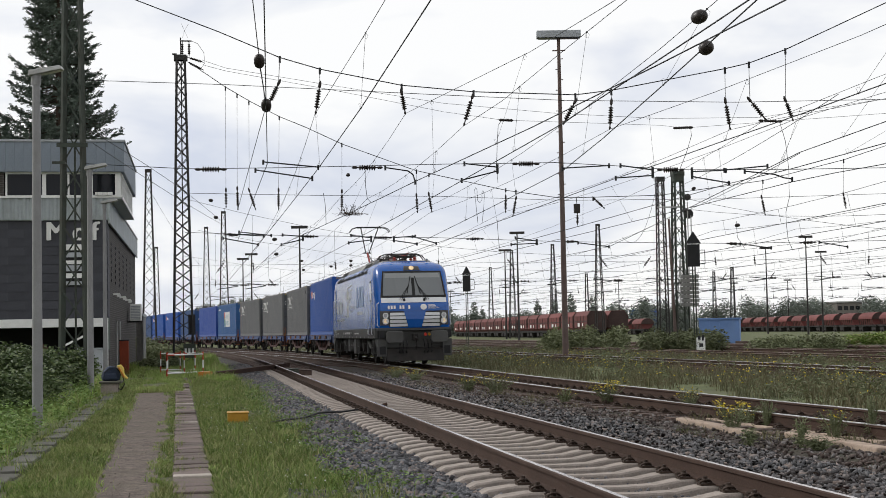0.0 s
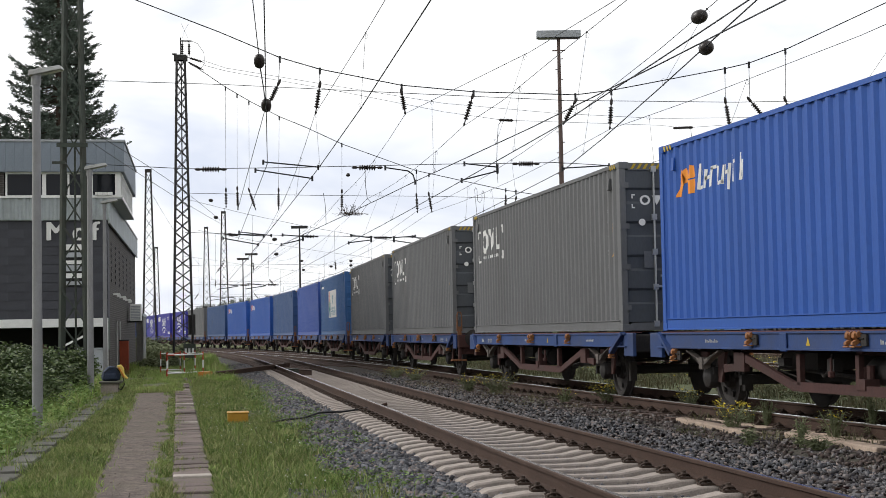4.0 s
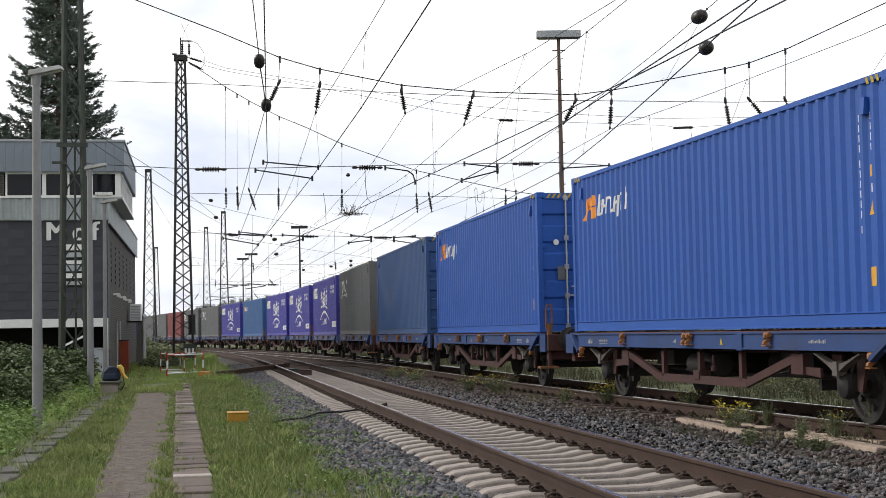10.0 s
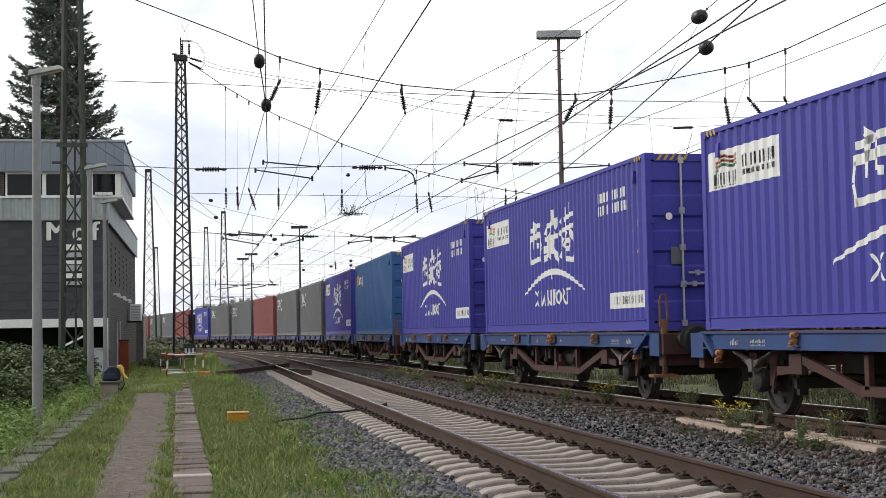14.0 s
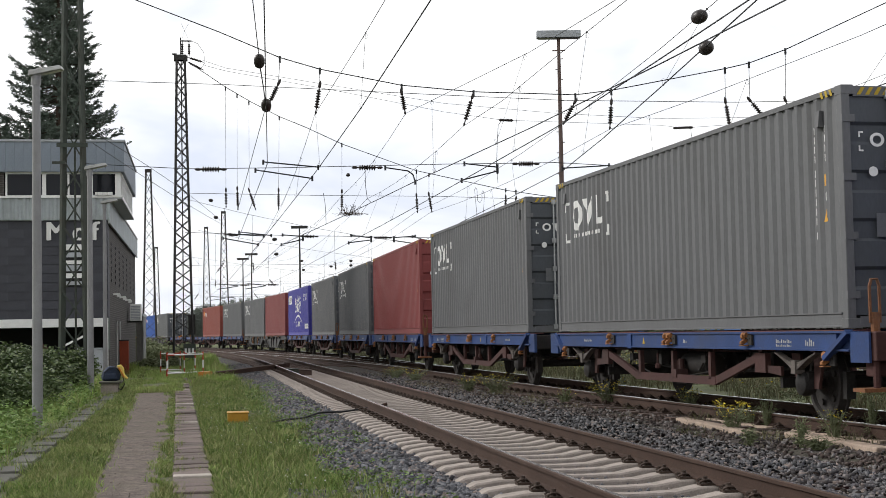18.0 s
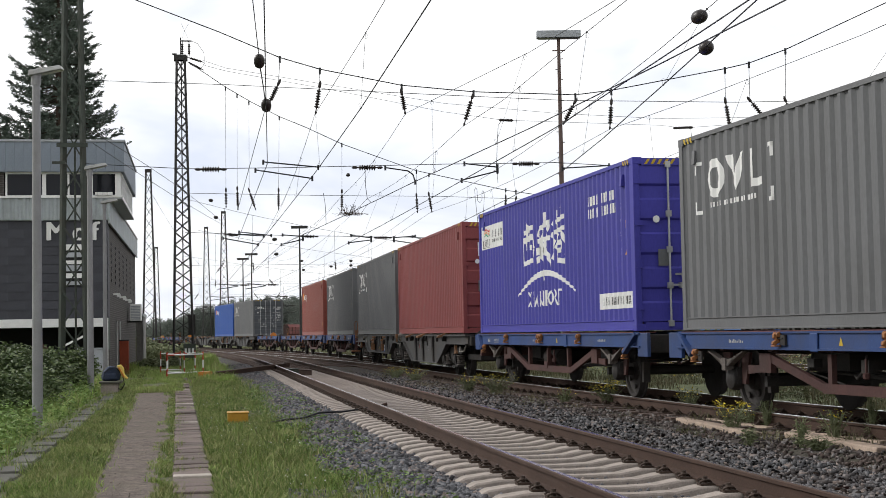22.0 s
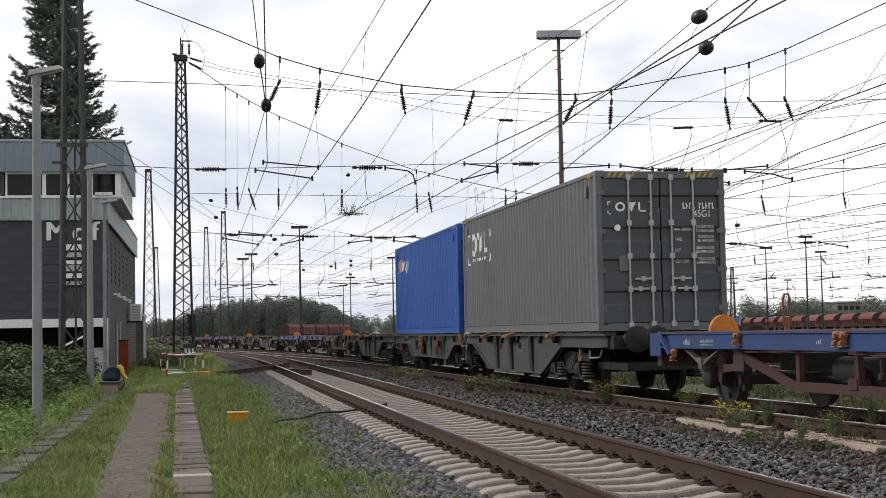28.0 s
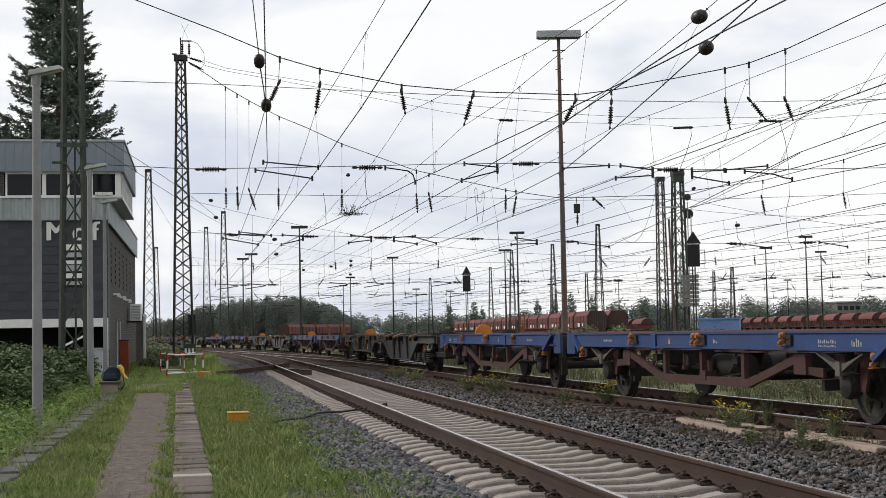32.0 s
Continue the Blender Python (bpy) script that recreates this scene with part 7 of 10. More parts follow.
for i in range(6):
    g = Geo()
    g.box(-1.52, -0.95, 0.0, 0.03, 3.2 + i * 0.26, 3.2 + i * 0.26 + 0.14 + 0.04 * (i % 3))
    part("slat", g, m_white if i % 2 else m_cladtrim, wn2)
for y in (2.6, 5.6, 8.6, 12.0, 15.5, 19.0, 22.5):
    g = Geo()
    for k in range(7):
        g.box(-0.03, 0.0, y, y + 0.55, 3.4 + k * 0.24, 3.4 + k * 0.24 + 0.10)
    part("louvre", g, m_black, box_house, "tall dark louvre")
for y in (4.0, 9.0, 14.0):
    g = Geo()
    g.box(-0.03, 0.22, y, y + 0.3, 2.92, 3.0)
    g.box(0.12, 0.25, y - 0.02, y + 0.32, 2.84, 2.96)
    part("wall_lamp", g, m_white, box_house, "white wall lamp")
ac = thing("air_conditioner", "white outdoor air-conditioning unit on wall brackets", "air conditioner", at=box_house.matrix_basis @ pose(0.0, 16.8, 0.05))
part("casing", Geo().box(0.10, 0.62, -0.9, 0.1, 1.95, 2.75), m_white, ac, bevel=0.02)
for i in range(9):
    part("slat", Geo().box(0.14, 0.58, -0.915, -0.902, 2.02 + i * 0.075, 2.065 + i * 0.075), m_cladtrim, ac)
for y in (-0.7, -0.1):
    part("bracket", Geo().box(-0.03, 0.66, y, y + 0.06, 1.88, 1.95), m_lattice_dark, ac)
g = Geo()
for k, x in enumerate((0.02, 0.10)):
    g.cyl((x, 5.6 + k, -0.3), (x, 5.6 + k, 1.9), 0.04, 6)
part("downpipe", g, m_galv, box_house, "grey downpipes")
m_annex = mat("pebbledash_grey", (0.105, 0.098, 0.092), 0.95, 0, 0.3, 10, 0.6, 50, 0, (0.05, 0.055, 0.04), 0.5, 1.2)
annex = thing("annex_wall", "grey plastered lean-to wall beside the signal box", "wall", at=box_house.matrix_basis @ pose(0, 0, 0))
part("wall", Geo().box(0.0, 0.32, 25.6, 31.0, -0.3, 2.35), m_annex, annex)
part("coping", Geo().box(-0.05, 0.38, 25.55, 31.05, 2.35, 2.50), m_cladtrim, annex, bevel=0.01)
for i in range(4):
    part("post", Geo().cyl((0.37, 25.7 + i * 0.9, -0.3), (0.37, 25.7 + i * 0.9, 2.3), 0.05, 8), m_galv, annex)
m_cabinet = mat("cabinet_orange_red", (0.22, 0.042, 0.018), 0.6, 0, 0.15, 3, 0.05, 40, 0, (0.10, 0.035, 0.02), 0.5, 1.5)
red = thing("red_cabinet", "orange-red steel cabinet against the brick wall", "cabinet", at=pose(-13.30, 63.3, 0, 0, 0, 9.14))
part("body", Geo().box(-0.2, 0.17, -0.3, 0.3, -0.3, 1.08), m_cabinet, red, bevel=0.01)
part("lid", Geo().box(-0.22, 0.19, -0.32, 0.32, 1.08, 1.12), m_black, red)
wc = thing("white_cabinet", "white electrical cabinet standing under the signal box", "cabinet", at=pose(-12.9, 55.6, 0, 0, 0, 9.14))
part("body", Geo().box(-0.48, 0.42, -0.2, 0.3, -0.3, 0.80), m_cladtrim, wc, bevel=0.02)
part("lid", Geo().box(-0.50, 0.44, -0.22, 0.32, 0.80, 0.86), m_cladtrim, wc, bevel=0.01)
part("door", Geo().box(-0.44, 0.38, -0.215, -0.2, -0.15, 0.74), m_cladtrim, wc)
stair = thing("steel_stair", "rusty steel stair with white handrail under the house", "stair", at=pose(-13.6, 54.9, 0, 0, 0, 9.14))
part("stringer", Geo().beam((-0.9, 0, 0.95), (0.9, 0.4, -0.25), 0.06, 0.2), m_w_brown, stair)
part("handrail", Geo().beam((-0.2, 0, 0.92), (0.75, 0.2, 1.38), 0.07, 0.07), m_white, stair)
for i in range(5):
    part("tread", Geo().box(-0.7 + i * 0.35, -0.42 + i * 0.35, 0.02, 0.5, 0.72 - i * 0.22, 0.75 - i * 0.22), m_w_brown, stair)
part("post", Geo().cyl((-0.6, 0.2, -0.3), (-0.6, 0.2, 0.9), 0.03, 6), m_lattice_dark, stair)


# ---- path lamps ----
m_pole = mat("weathered_pole_grey", (0.235, 0.235, 0.24), 0.55, 0.3, 0.14, 2, 0.1, 60, 0, (0.15, 0.145, 0.135), 0.5, 0.8)


def path_lamp(x, y, h, r, turn=0):
    t = thing("path_lamp", "grey steel path lamp with flat slanted head", "street lamp", "path lamps", at=pose(x, y, 0, 0, 0, turn))
    part("pole", Geo().cyl((0, 0, -0.35), (0, 0, h - 0.12), r * 0.96, 14, r * 0.68), m_pole, t, smooth=True)
    g = Geo()
    g.add([(-0.12, -0.11, h - 0.13), (0.46, -0.10, h - 0.02), (0.46, 0.10, h - 0.02), (-0.12, 0.11, h - 0.13),
           (-0.10, -0.11, h - 0.03), (0.42, -0.08, h + 0.05), (0.42, 0.08, h + 0.05), (-0.10, 0.11, h - 0.03)],
          [(0, 3, 2, 1), (4, 5, 6, 7), (0, 1, 5, 4), (1, 2, 6, 5), (2, 3, 7, 6), (3, 0, 4, 7)])
    part("head", g, m_galv, t, bevel=0.015)
    part("diffuser", Geo().add([(0.0, -0.08, h - 0.117), (0.42, -0.08, h - 0.037), (0.42, 0.08, h - 0.037), (0.0, 0.08, h - 0.117)], [(0, 1, 2, 3)]), m_window_white, t, "pale lamp glass", fix=False)
    part("collar", Geo().cyl((0, 0, h - 0.28), (0, 0, h - 0.06), r * 0.85, 12), m_pole, t)


path_lamp(-6.86, 25.65, 5.80, 0.095)
path_lamp(-9.10, 39.14, 5.68, 0.090)
path_lamp(-11.72, 52.60, 5.98, 0.085)


# ---- wires and insulators ----
def insulator(g, p, q, r=0.075, sheds=7):
    """A rod of sheds from p to q."""
    p, q = Vector(p), Vector(q)
    L = (q - p).length
    prof = [(0, 0.02), (L * 0.14, 0.022)]
    for i in range(sheds):
        a = L * (0.16 + 0.68 * i / sheds)
        b = L * 0.68 / sheds
        prof += [(a, 0.03), (a + b * 0.45, r), (a + b * 0.6, r), (a + b * 0.95, 0.03)]
    prof += [(L * 0.86, 0.022), (L, 0.02)]
    g.lathe(prof, p, q - p, 8)


def wire(name, pts, r, parent, label=""):
    return part(name, Geo().tube(pts, r, 5), m_wire, parent, label, fix=False)


def hang(a, b, sag, n=10):
    a, b = Vector(a), Vector(b)
    return [a + (b - a) * (i / n) - Vector((0, 0, 4 * sag * (i / n) * (1 - i / n))) for i in range(n + 1)]


# ---- masts ----
def lattice_mast(name, label, x, y, z1, w0, w1, turn, material, bay=None, z0=-0.4, top=True, group="lattice masts", leg=0.10, depth=1.0, thin=False):
    t = thing(name, label, "mast", group, at=pose(x, y, 0, 0, 0, turn))
    bay = bay or w0 * 1.1
    n = max(3, int((z1 - z0) / bay))

    def corner(k, f):
        w = w0 + (w1 - w0) * f
        return Vector((w / 2 * (1, 1, -1, -1)[k], w / 2 * depth * (1, -1, -1, 1)[k], z0 + (z1 - z0) * f))

    for k in range(4):
        part("leg", Geo().beam(corner(k, 0), corner(k, 1), leg), material, t)
    g = Geo()
    for i in range(n):
        a, b = i / n, (i + 1) / n
        for k in range(4):
            p, q = k, (k + 1) % 4
            if k % 2 or not thin:
                g.beam(corner(p, a), corner(q, b), leg * 0.42, leg * 0.42)
            if k % 2 == 0 or not thin:
                g.beam(corner(q, a), corner(p, b), leg * 0.42, leg * 0.42)
    part("bracing", g, material, t, "crossed lattice bars", fix=False)["kind"] = "stuff"
    if top:
        part("cap", Geo().box(-w1 * 0.7, w1 * 0.7, -w1 * 0.6, w1 * 0.6, z1 - 0.02, z1 + 0.25), material, t)
    return t


gm = lattice_mast("catenary_mast", "tall grey-green lattice catenary mast before the signal box", -11.72, 48.2, 14.2, 0.80, 0.42, 9.14, m_lattice, 1.0, leg=0.11, thin=True)
part("gusset", Geo().box(-0.48, 0.48, -0.46, -0.42, 7.25, 7.38), m_lattice, gm)
part("gusset", Geo().box(-0.62, -0.2, -0.46, -0.40, 6.72, 6.80), m_lattice, gm)
part("inner_pipe", Geo().cyl((0.05, 0, -0.3), (0.05, 0, 7.3), 0.035, 6), m_lattice, gm)
m1 = lattice_mast("catenary_mast", "tall dark lattice catenary mast beside the curve", -13.02, 75.9, 15.1, 0.98, 0.40, 9.5, m_lattice_dark, 0.62, leg=0.085)
part("top_bracket", Geo().box(-0.34, 0.34, -0.26, 0.26, 15.08, 15.30).box(-0.42, -0.2, -0.05, 0.05, 15.36, 15.44), m_lattice_dark, m1)
for x in (0.08, 0.42):
    g = Geo()
    insulator(g, (x, 0, 15.3), (x, 0, 16.05), 0.075, 6)
    part("post_insulator", g, m_insul, m1, "upright ribbed insulator", fix=False)
part("top_bar", Geo().beam((-0.02, 0, 16.08), (0.55, 0, 16.08), 0.06).cyl((0.0, 0, 15.3), (0.0, 0, 16.25), 0.03, 6), m_lattice_dark, m1)
for z, e in ((15.25, 15.02), (15.0, 14.62)):
    g = Geo()
    insulator(g, (0.35, 0, z), (1.15, 0.1, e), 0.07, 7)
    part("strain_insulator", g, m_insul, m1, "slanting ribbed insulator", fix=False)
part("jumper", Geo().tube([(0.5, 0, 16.1), (0.85, 0, 15.95), (1.15, 0, 15.5), (1.2, 0.05, 15.0), (1.0, 0.05, 14.7)], 0.012, 5), m_wire, m1)
part("bird_guard", Geo().tube([(0.1, 0, 16.25), (0.2, 0, 16.6), (0.05, 0, 16.95)], 0.01, 4).tube([(0.35, 0, 16.25), (0.2, 0, 16.6), (0.4, 0, 16.95)], 0.01, 4), m_galv, m1)
part("ladder_rail", Geo().cyl((0.02, -0.3, 1.0), (0.02, -0.18, 15.0), 0.03, 6), m_lattice_dark, m1)
part("signal_back", Geo().box(0.25, 0.60, -0.2, 0.2, 1.3, 2.3), m_lattice_dark, m1, "black signal case")
part("plate", Geo().box(0.0, 0.6, -0.62, -0.58, 0.15, 0.85), m_lattice, m1, "small number plate")
part("plate_bars", Geo().box(0.06, 0.16, -0.63, -0.622, 0.40, 0.62).box(0.24, 0.34, -0.63, -0.622, 0.40, 0.62).box(0.42, 0.52, -0.63, -0.622, 0.40, 0.62), m_mark, m1, "white figures", fix=False)
for x, y, z1 in ((-26.3, 135.8, 16), (-26.5, 183.5, 16), (-32.6, 209.1, 16), (-47.9, 253.6, 16), (22.3, 218.3, 16), (19.3, 267.7, 16), (12.8, 284.2, 16), (11.1, 359.6, 16), (53.7, 282.9, 12), (-3.5, 395, 15), (31.0, 330, 13), (64, 360, 14)):
    lattice_mast("lattice_mast", "dark lattice mast of the yard catenary", x, y, z1, 1.25 if z1 > 14 else 0.9, 0.42, 9, m_lattice_dark, 1.0, leg=0.10, thin=True)
lattice_mast("lattice_mast", "dark lattice mast with cross arms beside the counterweights", 12.95, 90.0, 9.9, 0.60, 0.36, 9.5, m_lattice_dark, 0.55, leg=0.065, thin=True)
m3 = lattice_mast("anchor_mast", "green lattice anchor mast with concrete counterweights", 14.0, 90.0, 10.2, 0.85, 0.50, 9.5, m_lattice, 0.75, leg=0.10, thin=True)
part("head_box", Geo().box(-0.3, 0.3, -0.3, 0.3, 9.85, 10.3), m_lattice, m3, bevel=0.01)
part("pulley", Geo().cyl((0.55, -0.3, 7.9), (0.55, -0.2, 7.9), 0.28, 16).cyl((0.5, -0.3, 8.9), (0.5, -0.2, 8.9), 0.2, 16), m_lattice_dark, m3)
part("guide_rods", Geo().cyl((0.42, -0.45, 1.2), (0.42, -0.45, 8.6), 0.03, 6).cyl((0.62, -0.45, 1.2), (0.62, -0.45, 7.8), 0.03, 6), m_galv, m3)
m_weight = mat("weight_concrete", (0.22, 0.22, 0.205), 0.9, 0, 0.2, 4, 0.4, 40, 0.25)
for r in range(8):
    for c in range(2):
        o = 0.36 if r % 2 else 0.0
        part("counterweight", Geo().box(-0.16 + c * 0.52 + o * 0.1, 0.32 + c * 0.52 + o * 0.1, -0.85, -0.50, 2.42 + r * 0.236, 2.63 + r * 0.236), m_weight, m3, "grey concrete weight" if r == c == 0 else "", bevel=0.015)
pl = thing("brown_pole", "slim brown steel pole beside the masts", "pole", at=pose(13.45, 89.5, 0))
part("shaft", Geo().cyl((0.15, 0, -0.4), (-0.1, 0, 7.6), 0.10, 8, 0.06), m_pole_rust, pl, smooth=True)
part("arm", Geo().beam((-0.75, 0, 8.3), (0.6, 0, 8.3), 0.08), m_galv, pl)


def light_pole(x, y, h, w=2.1, near=False):
    t = thing("yard_light_pole", "tall brown yard light pole with flat twin floodlight head" if near else "distant yard light pole with flat floodlight head", "light pole", "yard light poles", at=pose(x, y, 0))
    r = 0.155 if near else 0.17
    part("pole", Geo().cyl((0, 0, -0.4), (0, 0, h), r, 10, r * 0.5), m_pole_rust if near else m_lattice_dark, t, smooth=True)
    part("head", Geo().box(-w / 2, w / 2, -0.25, 0.25, h, h + 0.34), m_cladtrim if near else m_lattice_dark, t, "grey floodlight housing", bevel=0.02)
    if near:
        part("lamp_glass", Geo().box(-w / 2 + 0.1, w / 2 - 0.1, -0.2, 0.2, h - 0.03, h), m_glass, t)
        part("cross_arm", Geo().beam((-0.3, 0, h - 0.6), (0.3, 0, h - 0.6), 0.05), m_pole_rust, t)
        for k in range(14):
            e = 1 if k % 2 else -1
            part("step_bolt", Geo().cyl((e * 0.07, 0, 7.6 + k * 0.5), (e * 0.19, 0, 7.6 + k * 0.5), 0.02, 6), m_pole_rust, t)


light_pole(5.70, 71.96, 15.1, 2.1, True)
for x, y in ((-18.4, 195.0), (-32.6, 258.2), (-9.3, 279.1), (-20.8, 339.4), (-26.2, 396.5), (10.5, 214.6), (10.6, 260.8), (57.3, 269.8), (56.7, 237.4), (71.5, 287.6), (-36.1, 273.7), (30, 420), (46, 400), (66, 430), (84, 440), (95, 420), (18, 440), (2, 470), (-8, 440)):
    light_pole(x, y, 14.8 if y < 300 else 13.5)


def signal(x, y, top, w):
    t = thing("railway_signal", "black light signal with triangular top on a slim post", "signal", "railway signals", at=pose(x, y, 0))
    part("post", Geo().box(-0.10, -0.04, -0.05, 0.05, -0.4, top - 1.9).box(0.04, 0.10, -0.05, 0.05, -0.4, top - 1.9), m_lattice, t)
    part("screen", Geo().box(-w / 2, w / 2, -0.08, 0.08, top - 2.05, top - 0.75), m_black, t, bevel=0.02)
    part("triangle", Geo().prism([(-w * 0.62, top - 0.72), (w * 0.62, top - 0.72), (0, top)], "y", -0.06, 0.06), m_black, t)
    part("cage", Geo().beam((w / 2, 0, top - 1.9), (w / 2 + 0.3, 0, top - 1.9), 0.04).beam((w / 2 + 0.3, 0, top - 1.9), (w / 2 + 0.3, 0, top - 1.1), 0.04).beam((w / 2, 0, top - 1.1), (w / 2 + 0.3, 0, top - 1.1), 0.04), m_lattice_dark, t)
    part("rungs", Geo().box(-0.1, 0.1, -0.02, 0.02, 0.5, 0.53).box(-0.1, 0.1, -0.02, 0.02, 1.5, 1.53).box(-0.1, 0.1, -0.02, 0.02, 2.5, 2.53).box(-0.1, 0.1, -0.02, 0.02, 3.5, 3.53), m_lattice, t)


signal(1.84, 122.0, 6.45, 0.62)
signal(14.5, 88.0, 6.75, 0.72)

# ---- overhead lines ----


# near cross span, carried by the mast before the signal box
span1 = thing("cross_span", "overhead cross span with hanging insulators and steel wires", "catenary", "cross spans")


def s1(x, z):
    """A point of the near cross span's plane."""
    return (x, 48.0 + (x + 11.6) * math.tan(radians(9.14)), z)


def hung_insulator(parent, put, top, low, end, r=0.085, rod=0.011):
    """A clamp and rod from the span cable, then a ribbed insulator to the wire's clamp."""
    g = Geo().tube([put(*top), put(*low)], rod, 5)
    g.cyl(put(top[0], top[1] + 0.05), put(top[0], top[1] - 0.17), 0.038, 6)
    part("hanger_rod", g, m_wire, parent, fix=False)
    g = Geo()
    insulator(g, put(*low), put(*end), r)
    d = (Vector(put(*end)) - Vector(put(*low))).normalized()
    g.lathe([(-0.16, 0.02), (-0.08, 0.05), (0.04, 0.05), (0.08, 0.02)], put(*low), d, 8)
    g.lathe([(-0.05, 0.02), (0.0, 0.04), (0.06, 0.02)], put(*end), d, 8)
    part("insulator", g, m_insul, parent, "dark ribbed insulator", fix=False)


def level_insulator(parent, put, a, b, r=0.095, sheds=7):
    """A ribbed insulator lying in a cross wire, with its end clamps."""
    g = Geo()
    insulator(g, put(*a), put(*b), r, sheds)
    for p in (a, b):
        g.lathe([(-0.10, 0.015), (-0.05, 0.045), (0.05, 0.045), (0.10, 0.015)], put(*p), Vector(put(*b)) - Vector(put(*a)), 6)
    part("insulator", g, m_insul, parent, fix=False)


def steady_arm(parent, put, pts, r=0.024):
    """A slim steel arm, clamped at both ends."""
    g = Geo().tube([put(*p) for p in pts], r, 6)
    for p in (pts[0], pts[-1]):
        g.cyl(put(p[0], p[1] - 0.09), put(p[0], p[1] + 0.07), r * 1.5, 6)
    part("steady_arm", g, m_wire, parent, "slim steel steady arm")


wire("span_cable", [s1(x, z) for x, z in ((-11.6, 12.75), (-9.72, 12.03), (-7.10, 11.02), (-5.19, 10.21), (-3.91, 9.84), (-1.26, 9.33), (1.11, 9.13), (4.53, 9.05), (5.76, 9.21), (9.72, 9.98), (10.57, 10.18), (11.88, 10.66), (15.57, 12.35), (22.0, 15.4))], 0.018, span1, "thick sagging span cable")
wire("upper_wire", [s1(x, z) for x, z in ((-11.3, 9.42), (-6.91, 9.31), (0.02, 9.02), (4.18, 8.86), (10.03, 8.83), (15.45, 8.96), (22.0, 9.1))], 0.011, span1)
wire("lower_wire", [s1(x, z) for x, z in ((-11.32, 6.75), (-8.18, 6.58), (-5.15, 6.61), (-0.02, 6.72), (3.84, 6.77), (5.66, 6.67), (7.99, 6.52), (11.95, 6.53), (15.36, 6.58), (22.0, 6.6))], 0.012, span1)
for top, low, end in (((-5.19, 10.21), (-5.24, 9.36), (-5.54, 8.71)), ((-3.91, 9.84), (-3.92, 9.30), (-4.06, 8.42)), ((-1.26, 9.33), (-1.26, 9.07), (-1.16, 8.42)),
                      ((1.11, 9.13), (1.07, 8.96), (0.78, 8.05)), ((4.53, 9.05), (4.50, 8.79), (4.12, 8.10)), ((5.76, 9.21), (5.75, 8.79), (5.68, 7.95)),
                      ((9.72, 9.98), (9.71, 8.85), (9.84, 7.94)), ((10.57, 10.18), (10.57, 8.90), (11.09, 8.26)), ((11.88, 10.66), (11.83, 8.90), (12.07, 8.24))):
    hung_insulator(span1, s1, top, low, end)
for a, b in (((-7.82, 6.56), (-7.01, 6.56)), ((-2.83, 6.61), (-2.02, 6.61)), ((2.45, 6.73), (3.17, 6.73)), ((7.36, 6.52), (8.11, 6.52))):
    level_insulator(span1, s1, a, b)
for a, b in (((10.95, 8.20), (11.60, 8.18)), ((2.03, 8.19), (2.32, 8.18)), ((7.95, 7.94), (8.46, 7.96))):
    level_insulator(span1, s1, a, b, 0.055, 5)
for pts in (((-5.76, 6.80), (-4.01, 6.63)), ((-6.01, 6.54), (-4.20, 6.26)), ((-1.84, 6.61), (-1.10, 6.50), (-0.94, 6.38), (-0.87, 6.14)), ((0.76, 6.74), (1.85, 6.62)), ((0.66, 6.19), (1.85, 6.49)),
            ((4.03, 6.58), (5.62, 6.67)), ((6.01, 6.67), (7.11, 6.52)), ((5.84, 6.25), (7.11, 6.33)), ((8.48, 6.46), (9.66, 6.50)), ((8.47, 6.29), (9.75, 6.07)), ((9.60, 6.51), (11.12, 6.65)),
            ((10.31, 6.47), (11.35, 6.36), (11.70, 6.24), (11.98, 6.20))):
    steady_arm(span1, s1, pts)
for x, z0, z1 in ((1.85, 6.42, 6.72), (7.11, 6.25, 6.62), (8.47, 6.20, 6.60)):
    part("arm_bracket", Geo().cyl(s1(x, z0), s1(x, z1), 0.045, 8), m_wire, span1, "upright arm bracket")
for pts in (((2.03, 8.19), (1.91, 8.02), (1.87, 7.49), (1.83, 6.73), (1.86, 6.1)), ((8.46, 7.96), (8.49, 7.69), (8.30, 7.11), (8.05, 6.54)), ((-2.50, 6.61), (-2.49, 6.0), (-2.44, 5.59), (-2.31, 5.46)),
            ((11.60, 8.16), (11.78, 7.5), (11.87, 6.53), (11.86, 5.56), (11.72, 5.06), (11.73, 4.59), (11.77, 4.11), (11.9, 3.82))):
    wire("jumper", [s1(*p) for p in pts], 0.010, span1, "drooping jumper wire")

# far side cross span at the tall dark mast
span2 = thing("cross_span", "overhead cross span from the tall dark mast to the yard", "catenary", "cross spans")


def s2(x, z):
    return (x, 75.8 + (x + 13.2) * math.tan(radians(9.5)), z)


